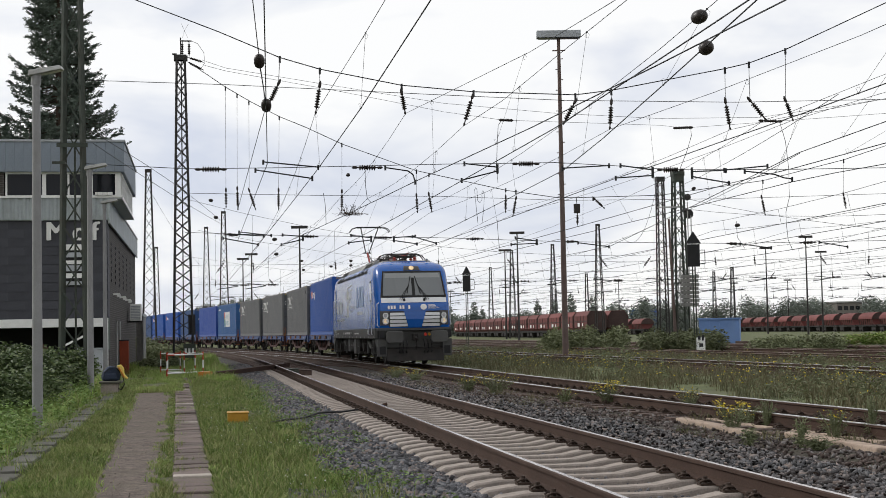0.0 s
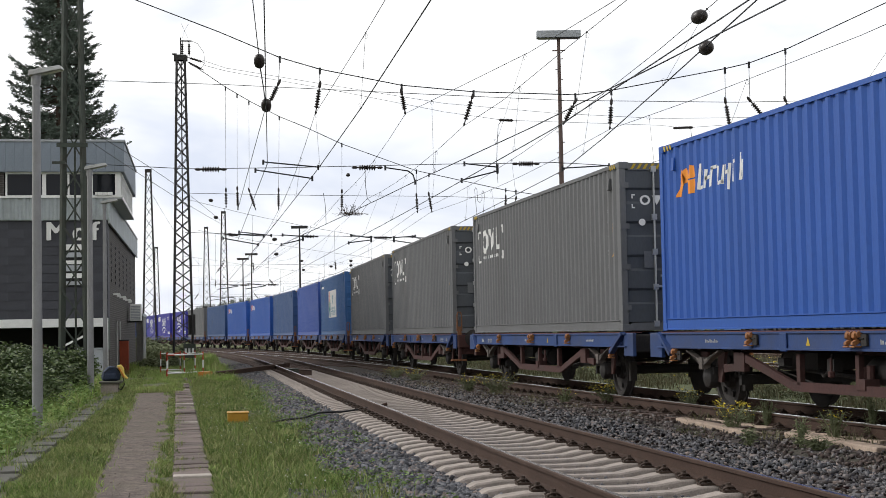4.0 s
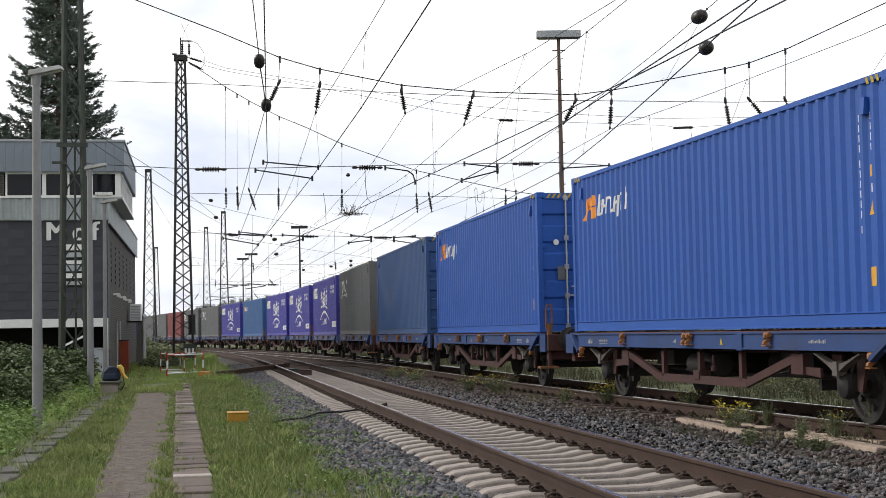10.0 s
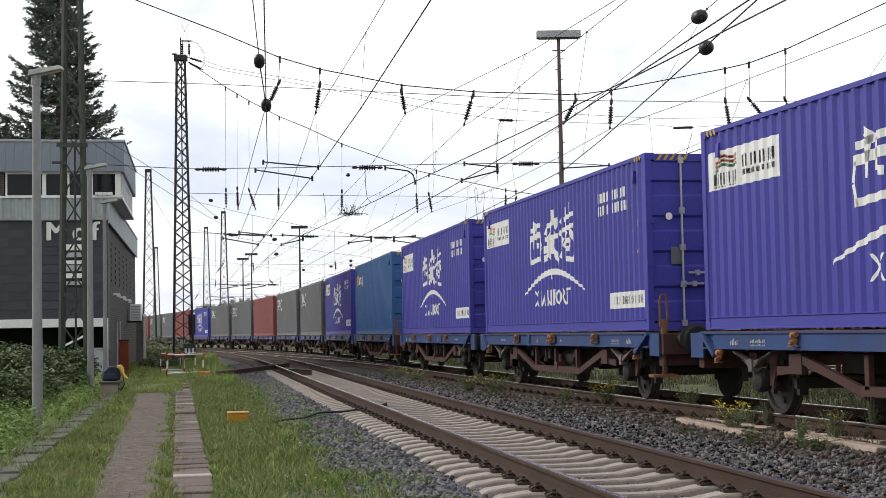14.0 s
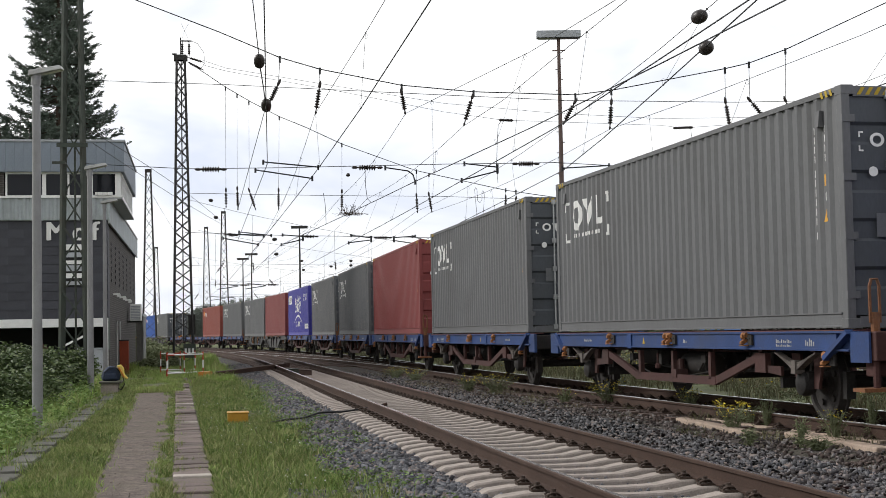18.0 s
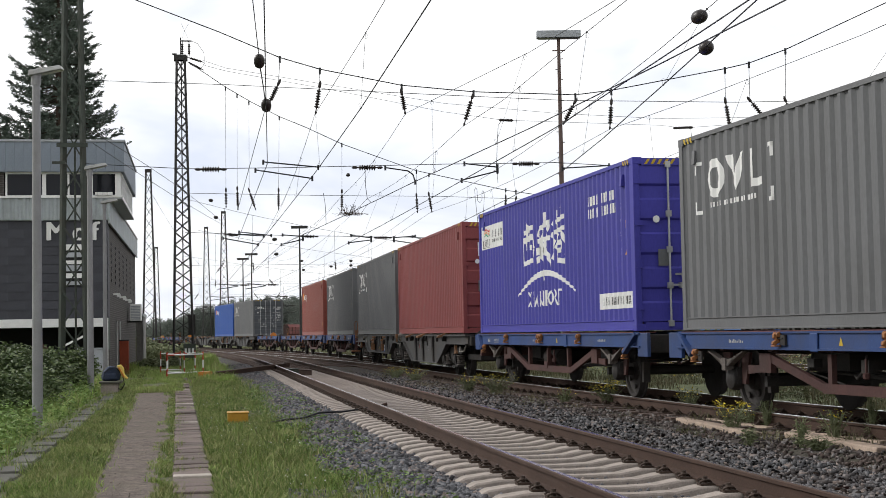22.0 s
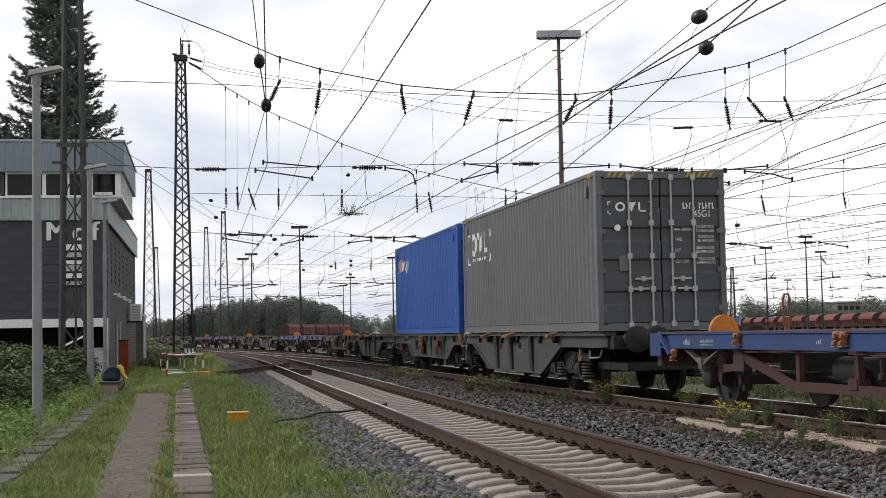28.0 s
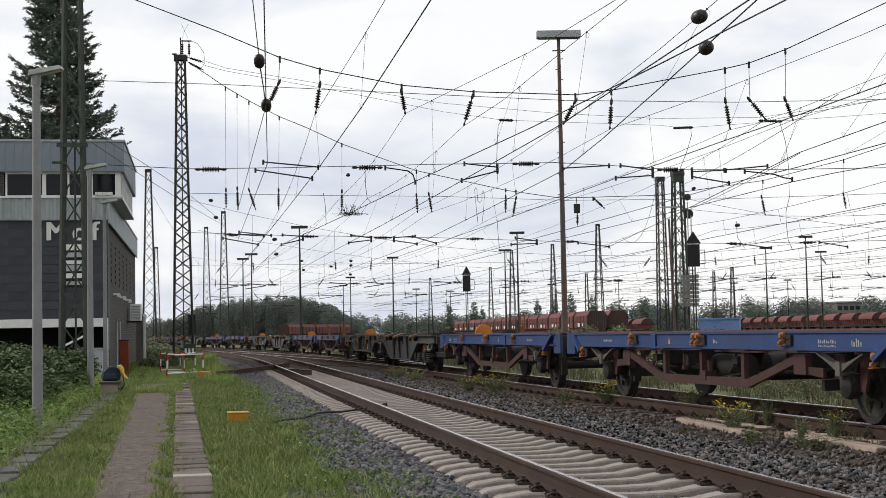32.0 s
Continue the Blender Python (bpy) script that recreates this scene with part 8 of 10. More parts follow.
wire("span_cable", [s2(x, z) for x, z in ((-12.6, 15.0), (-12.32, 14.78), (-10.80, 13.73), (-9.61, 13.02), (-8.16, 12.25), (-6.89, 11.73), (-5.06, 10.87), (-1.35, 9.51), (3.31, 8.47), (5.97, 8.08), (7.02, 8.07), (11.49, 8.18), (17.14, 8.94), (21.69, 10.06), (24.12, 10.83), (30, 13.0))], 0.019, span2, "thick sagging span cable")
wire("upper_wire", [s2(x, z) for x, z in ((-12.9, 8.38), (-6.37, 8.24), (0.08, 8.16), (6.41, 7.93), (15.24, 7.98), (24.02, 8.22), (30, 8.4))], 0.012, span2)
wire("lower_wire", [s2(x, z) for x, z in ((-12.9, 6.41), (-8.09, 6.22), (-0.11, 6.03), (6.36, 5.77), (15.17, 5.60), (23.93, 5.68), (30, 5.7))], 0.013, span2)
wire("top_wire", [s2(x, z) for x, z in ((-11.95, 15.1), (-10.79, 14.71), (-5.44, 13.86), (0.17, 12.99), (6.07, 12.5), (11.6, 12.25), (17.09, 12.34), (24.21, 13.39))], 0.010, span2)
wire("top_wire", [s2(x, z) for x, z in ((-11.95, 14.87), (-10.79, 14.56), (-5.44, 13.63), (0.16, 12.55), (3.24, 12.13), (11.59, 11.89), (12.88, 11.75), (24.3, 12.6))], 0.010, span2)
for xt, zt, a, b in ((-10.83, 13.73, (-10.86, 8.49), (-10.86, 7.69)), (-10.26, 13.36, (-10.30, 8.57), (-10.28, 7.57)), (-9.68, 13.02, (-9.71, 8.49), (-9.42, 7.57)), (-8.18, 12.25, (-8.26, 8.48), (-8.27, 7.56)),
                     (-5.06, 10.87, (-5.09, 8.41), (-5.11, 7.49)), (-1.29, 9.51, (-1.31, 8.20), (-1.27, 7.38)), (-0.65, 9.33, (-0.67, 8.25), (-0.54, 7.38)), (3.31, 8.53, (3.30, 8.09), (3.28, 7.36)),
                     (3.84, 8.44, (3.83, 8.03), (3.66, 7.15)), (7.9, 8.07, (7.97, 8.01), (8.47, 7.53)), (17.14, 8.94, (17.05, 8.03), (17.21, 7.13)), (21.69, 10.06, (21.62, 8.17), (21.73, 7.46))):
    hung_insulator(span2, s2, (xt, zt), a, b, 0.08, 0.008)
for a, b in (((-10.88, 6.30), (-10.38, 6.24)), ((-7.08, 6.15), (-6.40, 6.15)), ((-3.42, 6.06), (-2.70, 6.06)), ((1.29, 5.96), (2.02, 5.96)), ((6.36, 5.77), (6.96, 5.77)), ((15.11, 5.60), (15.73, 5.57)), ((19.16, 5.60), (19.92, 5.62))):
    level_insulator(span2, s2, a, b, 0.09, 6)
for pts in (((-10.66, 6.30), (-9.02, 6.20)), ((-11.02, 6.10), (-9.30, 5.77)), ((-10.24, 6.41), (-8.65, 6.22)), ((-8.09, 6.25), (-7.08, 6.15)), ((-8.15, 5.76), (-7.08, 6.01)), ((-4.67, 6.19), (-3.65, 6.06)), ((-4.79, 5.82), (-3.65, 5.95)),
            ((-2.50, 6.06), (-1.41, 6.13)), ((-2.50, 5.91), (-1.33, 5.73)), ((-1.55, 6.11), (-0.34, 5.75)), ((3.76, 6.00), (4.88, 5.82)), ((3.54, 5.65), (4.87, 5.70)), ((7.05, 5.71), (8.69, 5.49)),
            ((15.79, 5.57), (17.49, 5.34)), ((20.17, 5.62), (21.75, 5.36))):
    steady_arm(span2, s2, pts, 0.030)
for x, z in ((-7.08, 6.08), (-3.65, 6.0), (-2.50, 5.98), (4.88, 5.76)):
    part("arm_bracket", Geo().cyl(s2(x, z - 0.16), s2(x, z + 0.16), 0.055, 8), m_wire, span2)
wire("box_rod", [s2(7.02, 8.07), s2(7.03, 7.7)], 0.02, span2)
part("weight_box", Geo().box(-0.16, 0.16, -0.12, 0.12, -0.24, 0.24).moved(Matrix.Translation(s2(7.03, 7.5))), m_insul, span2, "small dark box on the span", bevel=0.02)
g = Geo()
insulator(g, s2(7.05, 7.25), s2(7.04, 6.62), 0.08, 6)
part("insulator", g, m_insul, span2, fix=False)
for pts in (((-6.03, 8.36), (-5.93, 7.7), (-5.91, 6.8)), ((2.83, 6.92), (2.87, 6.04), (2.92, 5.45)), ((15.61, 6.77), (15.64, 5.93), (16.03, 5.33)),
            ((1.83, 6.75), (1.74, 7.8), (1.69, 8.51), (1.75, 8.62), (1.81, 8.51), (1.83, 7.95), (1.94, 7.83), (2.06, 7.98), (2.07, 8.36), (2.13, 8.45), (2.19, 8.24), (2.14, 7.51), (2.04, 6.75))):
    wire("jumper", [s2(*p) for p in pts], 0.013, span2, "drooping jumper wire")
# brush nest on the cross span's wires
g = Geo()
rnd = random.Random(21)
for i in range(90):
    a = rnd.uniform(0, 6.28)
    p = Vector(s2(-4.72, 7.35)) + Vector((rnd.gauss(0, 0.3), 0, -0.05))
    q = p + Vector((math.cos(a) * rnd.uniform(0.15, 0.45), math.sin(a) * 0.4, rnd.uniform(-0.12, 0.12) if i < 65 else rnd.uniform(0.2, 0.5)))
    g.tube([p, p * 0.5 + q * 0.5 + Vector((0, 0, rnd.uniform(-0.1, 0.05))), q], 0.010, 3)
thing("bird_nest", "ragged dark twig nest on the overhead wires", "nest", geo=g, material=m_bark, fix=False)


def far_span(y0, xl, xr, ztop, zmid, n, seed):
    t = thing("cross_span", "distant overhead cross span with rows of insulators", "catenary", "cross spans")
    rnd = random.Random(seed)

    def pt(x, z):
        return (x, y0 + (x - xl) * math.tan(radians(9)), z)

    cab = [pt(xl + (xr - xl) * i / 14, zmid + (ztop - zmid) * (2 * i / 14 - 1) ** 2) for i in range(15)]
    wire("span_cable", cab, 0.018, t)
    wire("upper_wire", [pt(xl, 8.5), pt(xr, 8.3)], 0.014, t)
    wire("lower_wire", [pt(xl, 6.5), pt(xr, 6.2)], 0.015, t)
    g, g2 = Geo(), Geo()
    for i in range(n):
        x = xl + (xr - xl) * (i + 0.5 + rnd.uniform(-0.3, 0.3)) / n
        insulator(g, pt(x, 8.9), pt(x + rnd.choice((-0.9, -0.1, 0.1, 0.9)), 7.7), 0.11, 5)
        insulator(g, pt(x + 1.3, 6.4), pt(x + 2.6, 6.4), 0.12, 6)
        g2.cyl(pt(x - 0.6, 6.55), pt(x + 1.3, 6.35), 0.045, 5)
        g2.cyl(pt(x - 0.8, 6.0), pt(x + 1.3, 6.3), 0.045, 5)
        f = (x - xl) / (xr - xl)
        g2.tube([pt(x, zmid + (ztop - zmid) * (2 * f - 1) ** 2), pt(x, 8.9)], 0.014, 4)
    part("span_fittings", g, m_insul, t, fix=False)["kind"] = "stuff"
    part("span_arms", g2, m_wire, t, fix=False)["kind"] = "stuff"


far_span(156, -27, 66, 15.5, 9.0, 16, 2)
far_span(205, -33, 84, 15.5, 9.2, 18, 3)
far_span(270, -46, 100, 15.5, 9.2, 20, 4)
far_span(350, -60, 125, 15.0, 9.2, 22, 5)


def along(pts, y):
    """The point of a wire at a distance y ahead."""
    for a, b in zip(pts, pts[1:]):
        if min(a.y, b.y) <= y <= max(a.y, b.y):
            return a + (b - a) * ((y - a.y) / (b.y - a.y))
    return pts[-1]


def overhead_line(mess, cont, drops):
    """Messenger and contact wire from over the camera's side to the second cross span and on along the curve, with droppers."""
    t = thing("overhead_line", "dark overhead contact line with messenger wire and droppers", "catenary", "overhead lines")
    paths = []
    for pts, r, nm in ((mess, 0.0085, "messenger_wire"), (cont, 0.0140, "contact_wire")):
        pts = [Vector(p) for p in pts]
        pts.insert(0, pts[0] + (pts[0] - pts[1]).normalized() * 14)
        sag = 0.25 if nm[0] == "m" else 0.03
        a = pts[-1]
        b = a + Vector((-0.165, 1.0, 0.0)) * 79 + Vector((0, 0, 0.75))
        c = b + Vector((-0.19, 1.0, 0.0)) * 60
        pts = pts[:-2] + hang(pts[-2], a, sag, 5)[:-1] + hang(a, b, sag * 3, 7)[:-1] + hang(b, c, sag * 2, 5)
        wire(nm, pts, r, t)
        paths.append(pts)
    for k, y in enumerate((*drops, 88, 99, 111, 124, 138)):
        p, q = along(paths[0], y + 0.6 * (k % 3 - 1)), along(paths[1], y)
        g = Geo().tube([p, q], 0.0045, 4)
        if k < len(drops):
            for e, s in ((p, -0.11), (q, 0.11)):
                g.tube([e, e + Vector((0.06, 0, s * 0.6)), e + Vector((0.03, 0, s * 1.3)), e + Vector((-0.05, 0, s)), e], 0.0045, 3)
                g.lathe([(-0.03, 0.01), (0, 0.024), (0.03, 0.01)], e, (0, 1, 0), 6)
        part("dropper", g, m_wire, t, fix=False)


overhead_line([(-1.14, 32.32, 8.35), (-1.88, 36.67, 8.35), (-4.09, 49.21, 8.35), (-8.21, 76.63, 7.62)],
              [(-0.12, 24.60, 6.63), (-1.89, 36.28, 6.63), (-3.97, 49.23, 6.63), (-9.30, 76.45, 5.77)], (36.5, 49, 57, 67))
overhead_line([(3.89, 32.98, 8.40), (2.35, 39.02, 8.40), (-1.14, 49.68, 8.40), (-5.04, 77.17, 8.27)],
              [(5.27, 22.85, 6.14), (4.81, 25.00, 6.14), (4.13, 28.23, 6.14), (2.23, 36.78, 6.14), (-0.90, 49.72, 6.14), (-8.15, 76.64, 5.76)], (40, 47, 60, 70))
overhead_line([(3.90, 31.05, 7.98), (2.91, 37.40, 7.98), (1.85, 44.46, 7.98), (0.75, 49.99, 7.98), (-3.82, 77.37, 8.06)],
              [(4.73, 22.95, 6.17), (4.08, 27.88, 6.17), (2.84, 37.10, 6.17), (0.66, 49.97, 6.17), (-4.79, 77.21, 5.82)], (35, 42, 55, 64, 72))
overhead_line([(5.85, 31.52, 8.04), (5.42, 37.03, 8.04), (4.52, 46.37, 8.04), (4.06, 50.52, 8.04), (-1.30, 77.79, 7.41)],
              [(5.19, 24.49, 6.51), (4.87, 33.42, 6.51), (4.51, 42.37, 6.51), (4.06, 50.52, 6.51), (-1.33, 77.79, 5.73)], (33, 46, 57, 66))
overhead_line([(10.00, 33.71, 7.89), (9.79, 34.92, 7.89), (7.84, 43.08, 7.89), (5.67, 50.78, 7.89), (-0.60, 77.91, 7.35)],
              [(9.36, 31.68, 6.24), (8.68, 35.69, 6.24), (7.63, 41.33, 6.24), (6.71, 46.49, 6.24), (5.84, 50.81, 6.24), (-0.34, 77.95, 5.75)], (33, 41, 47, 57, 66))
overhead_line([(13.27, 44.96, 7.89), (10.96, 48.85, 7.89), (9.86, 51.45, 7.89), (3.23, 78.55, 7.36)],
              [(11.95, 40.63, 6.05), (10.84, 46.96, 6.05), (9.75, 51.43, 6.05), (3.54, 78.60, 5.65)], (43, 48, 58, 67))
overhead_line([(12.59, 42.58, 8.24), (11.60, 49.59, 8.24), (11.11, 51.65, 8.24), (8.36, 79.41, 7.59)],
              [(11.75, 39.88, 6.53), (11.06, 46.74, 6.53), (11.05, 51.64, 6.53), (8.69, 79.46, 5.49)], (43, 49, 59, 68))
overhead_line([(13.53, 45.83, 8.22), (12.07, 51.81, 8.22), (3.73, 78.63, 7.26)],
              [(13.64, 46.47, 6.10), (12.72, 48.97, 6.10), (11.98, 51.79, 6.10), (4.87, 78.82, 5.64)], (46, 57, 66))
guy = thing("anchor_wires", "pair of anchor wires with large dark egg insulators", "catenary", "overhead lines")
for pts in (((-2.6, 22.0, 6.70), (-2.88, 24.86, 6.74), (-5.63, 48.96, 6.74), (-10.3, 76.3, 6.0)), ((-3.6, 28.0, 8.62), (-4.13, 33.47, 8.66), (-4.88, 40.85, 8.66), (-5.64, 48.96, 8.66), (-10.28, 76.3, 7.57)),
            ((-4.88, 40.85, 8.55), (-5.2, 44.5, 8.45), (-5.55, 47.9, 8.35), (-5.64, 48.96, 8.66))):
    wire("anchor_wire", pts, 0.0125, guy)
for p, r, d in (((-4.88, 40.85, 8.62), 0.145, (0.1, -1, 0.9)), ((-5.64, 48.96, 8.64), 0.165, (0.1, -1, 0.9)), ((5.75, 33.23, 8.04), 0.155, (0.35, -1, 0.0)), ((5.08, 28.70, 6.51), 0.135, (0.1, -1, 0.0)),
                ((-3.83, 62.0, 7.69), 0.075, (0.4, -1, 0)), ((-12.51, 82.0, 8.54), 0.088, (1, -0.4, -0.2)), ((-12.25, 82.0, 7.61), 0.088, (1, -0.4, -0.2)), ((17.87, 92.0, 7.32), 0.109, (1, -0.5, 0.1)),
                ((14.62, 88.0, 9.24), 0.088, (1, -0.5, 0.4)), ((14.11, 88.0, 7.96), 0.088, (1, -0.5, 0.3)), ((-10.53, 95.0, 7.18), 0.109, (1, -0.5, 0)), ((-12.08, 110.0, 7.05), 0.116, (1, -0.5, 0)),
                ((-12.11, 130.0, 7.49), 0.105, (1, -0.5, 0)), ((-11.97, 130.0, 6.71), 0.10, (1, -0.5, 0)), ((-9.6, 130.0, 6.96), 0.10, (1, -0.5, 0)), ((-7.9, 130.0, 7.41), 0.105, (1, -0.5, 0)), ((-7.91, 130.0, 7.02), 0.10, (1, -0.5, 0)), ((-7.97, 130.0, 6.25), 0.10, (1, -0.5, 0))):
    g = Geo().lathe([(-1.5 * r, 0.02), (-1.4 * r, r * 0.45), (-1.0 * r, r * 0.85), (-0.5 * r, r), (0.5 * r, r), (1.0 * r, r * 0.85), (1.4 * r, r * 0.45), (1.5 * r, 0.02)], p, d, 14)
    part("egg_insulator", g, m_insul, guy, "large dark egg-shaped insulator", smooth=True)
# wires over the yard
for k, (x0, h0, y0) in enumerate(((29.5, 0.148, 54), (34.5, 0.146, 60), (40, 0.144, 60), (46, 0.142, 70), (53, 0.14, 80), (60, 0.138, 90), (68, 0.136, 100))):
    t = thing("overhead_line", "dark overhead contact line over the yard tracks", "catenary", "overhead lines")
    d = Vector((-math.sin(h0), math.cos(h0), 0))
    base = Vector((x0, 0, 0))
    mess = []
    drops = Geo()
    stops = [s for s in (y0, 107, 156, 205, 270, 350) if s >= y0]
    for a, b in zip(stops, stops[1:]):
        mess += hang(base + d * a + Vector((0, 0, 7.9)), base + d * b + Vector((0, 0, 7.9)), 0.6, 6)[:-1]
        for i in range(1, 6):
            f = i / 6
            p = base + d * (a + (b - a) * f)
            drops.tube([p + Vector((0, 0, 7.9 - 2.4 * f * (1 - f))), p + Vector((0.15, 0, 6.5))], 0.007, 4)
    part("droppers", drops, m_wire, t, fix=False)["kind"] = "stuff"
    wire("messenger_wire", mess, 0.012, t)
    wire("contact_wire", [base + d * y0 + Vector((0, 0, 6.5)), base + d * 350 + Vector((0, 0, 6.5))], 0.018, t)
# long feeder wires between the masts
fw = thing("feeder_wires", "thin feeder wires crossing high overhead", "catenary", "overhead lines")
for a, b, s in (((-11.15, 48.5, 7.45), (-14.27, 100.0, 8.4), 0.1), ((-11.4, 48.4, 7.95), (-13.3, 92.0, 8.04), -0.25), ((-26, 136, 14), (-26.5, 183, 7), 1.0), ((13.9, 90, 9.5), (11.6, 44.0, 7.9), 0.2), ((14.2, 89.6, 8.0), (11.06, 46.7, 6.5), 0.1), ((14.2, 89.6, 8.2), (30, 70, 7.2), 0.8), ((12.8, 90, 9.8), (9.4, 79.6, 6.0), 1.5), ((14.4, 89.6, 8.8), (24, 70, 5.2), 0.3)):
    wire("feeder_wire", hang(a, b, s), 0.011, fw)

# ---- barrier, bench, rucksack, boxes, cable ----
bar = thing("folding_barrier", "red and white folding steel barrier on the path", "barrier", at=pose(-9.72, 56.6, 0, 0, 0, 0))
for k, (a, b) in enumerate((((-0.38, -1.3), (0.62, 0.7)), ((-0.05, 0.5), (-0.38, -1.3)), ((-0.05, 0.5), (-0.75, 0.9)))):
    a, b = Vector((*a, 0)), Vector((*b, 0))
    d = b - a
    for z in (-0.12, 0.54):
        for i in range(5 if k == 0 else 3):
            n = 5 if k == 0 else 3
            p, q = a + d * (i / n) + Vector((0, 0, z)), a + d * ((i + 1) / n) + Vector((0, 0, z))
            part("rail_piece", Geo().cyl(p, q, 0.024, 8), m_red if i == 0 and z > 0.5 else m_white, bar)
    for e in (a, b):
        for i in range(3):
            part("post_piece", Geo().cyl(e + Vector((0, 0, -0.27 + i * 0.30)), e + Vector((0, 0, 0.03 + i * 0.30)), 0.026, 8), m_red if i % 2 == 0 else m_white, bar)
copy_thing(bar, pose(-10.45, 61.2, 0, 0, 0, 25))
bench = thing("concrete_block", "low weathered concrete block bench beside the path", "block", at=pose(-8.95, 40.9, 0, 0, 0, 9))
part("slab", Geo().box(-0.30, 0.28, -0.5, 0.5, 0.00, 0.06), m_flag, bench, bevel=0.012)
part("leg", Geo().box(-0.26, 0.18, -0.45, -0.2, -0.35, 0.0), m_concrete, bench, bevel=0.01)
part("leg", Geo().box(-0.26, 0.18, 0.2, 0.45, -0.35, 0.0), m_concrete, bench, bevel=0.01)
bag = thing("rucksack", "navy blue rucksack with black straps on the concrete block", "bag", at=pose(-8.95, 41.0, 0.06, 0, 0, 20))
g = Geo()
g.prism([(-0.26, 0.0), (0.16, 0.0), (0.20, 0.12), (0.15, 0.30), (0.02, 0.40), (-0.12, 0.38), (-0.24, 0.25), (-0.29, 0.1)], "y", -0.16, 0.16)
part("body", g, m_navy, bag, bevel=0.06)
part("pocket", Geo().box(-0.22, 0.08, -0.22, -0.14, 0.03, 0.20), m_navy, bag, bevel=0.04)
part("strap", Geo().tube([(0.16, -0.1, 0.30), (0.26, -0.12, 0.12), (0.30, -0.12, -0.10), (0.22, -0.12, -0.24), (0.10, -0.12, -0.20)], 0.018, 6), m_black, bag, "hanging black strap")
part("strap", Geo().tube([(0.12, 0.1, 0.34), (0.24, 0.1, 0.18), (0.20, 0.1, 0.02)], 0.018, 6), m_black, bag)
part("zip", Geo().tube([(-0.25, -0.165, 0.22), (-0.1, -0.175, 0.34), (0.04, -0.175, 0.36), (0.14, -0.165, 0.28)], 0.008, 5), m_black, bag)
jk = thing("yellow_jacket", "folded yellow safety jacket with orange trim on the rucksack", "jacket", at=pose(-8.72, 40.95, 0.06, 0, 0, 15))
g = Geo()
g.prism([(-0.10, 0.40), (0.02, 0.44), (0.08, 0.34), (0.10, 0.18), (0.20, 0.06), (0.14, 0.03), (0.03, 0.12), (-0.03, 0.28)], "y", -0.15, 0.13)
part("cloth", g, mat("hi_vis_yellow", (0.62, 0.48, 0.12), 0.8, 0, 0.1, 8, 0.3, 60), jk, bevel=0.03)
part("trim", Geo().tube([(-0.06, -0.165, 0.36), (0.02, -0.165, 0.22), (0.08, -0.165, 0.10)], 0.022, 6), m_orange, jk, "orange trim")
yb = thing("yellow_box", "small faded yellow cable box in the grass", "box", at=pose(-3.45, 25.3, 0, 0, 0, 8))
part("case", Geo().box(-0.17, 0.17, -0.25, 0.25, -0.32, -0.07), m_yellow, yb, bevel=0.015)
part("lid", Geo().box(-0.18, 0.18, -0.26, 0.26, -0.07, -0.05), m_yellow, yb, bevel=0.008)
cab = thing("black_cable", "black cable lying over the ballast to the rail", "cable")
part("hose", Geo().tube([(-2.85, 24.5, -0.20), (-2.6, 24.9, -0.17), (-2.4, 25.6, -0.19), (-2.2, 26.5, -0.15), (-1.85, 27.0, -0.17), (-1.5, 27.5, -0.15), (-1.22, 27.85, -0.12), (-1.12, 27.9, -0.10)], 0.018, 8), m_black, cab, smooth=True)
part("connector", Geo().cyl((-1.16, 27.88, -0.11), (-1.08, 27.92, -0.09), 0.03, 8), m_rail, cab)
bp = thing("brown_beam", "rusty brown steel beam lying beside the switch", "beam", at=pose(-7.1, 58.2, 0, 0, 0, -5))
part("beam", Geo().beam((-0.75, -5.2, -0.15), (0.25, 4.4, -0.02), 0.22, 0.16), m_rail, bp, bevel=0.01)
part("end_cap", Geo().box(-0.95, -0.6, -5.6, -5.0, -0.3, -0.02), m_orange, bp, "orange end block")
for x, y, w, m in ((-4.9, 53.4, 0.42, m_timber), (-5.6, 55.6, 0.55, m_lattice)):
    sm_ = thing("switch_box", "grey switch machine case between the rails", "switch box", at=pose(x, y, 0, 0, 0, 9))
    part("case", Geo().box(-w / 2, w / 2, -0.3, 0.3, -0.25, -0.05), m, sm_, bevel=0.02)
    part("lid", Geo().box(-w / 2 - 0.02, w / 2 + 0.02, -0.32, 0.32, -0.05, -0.02), m, sm_, bevel=0.01)
m_slab = mat("broken_concrete", (0.36, 0.28, 0.22), 0.9, 0, 0.25, 3, 0.5, 40, 0.15, (0.12, 0.09, 0.07), 0.6, 2)
for x, y, L, rz, s in ((3.78, 21.4, 3.65, -6.8, 0.9), (4.20, 21.95, 2.5, -10.2, 0.7), (4.62, 18.2, 2.9, -8.3, 1.0), (4.88, 19.1, 2.5, -12.5, 0.75)):
    rb = thing("concrete_slab", "broken pale concrete trough lid among weeds", "slab", "concrete slabs", at=pose(x, y, -0.205, 0, 2, -rz))
    g = Geo()
    rnd = random.Random(int(x * 100))
    a = L / 2
    g.prism([(-0.13 * s, -a), (0.11 * s, -a + 0.1), (0.14 * s, 0.1), (0.12 * s, a - 0.06), (-0.02, a), (-0.14 * s, a - 0.15), (-0.12 * s, 0.0)], "z", -0.03, 0.055 * s)
    part("slab", g, m_slab, rb, bevel=0.02)
hut = thing("blue_hut", "light blue sheet metal equipment hut in the yard", "hut", at=pose(22.9, 128.5, 0, 0, 0, -14))
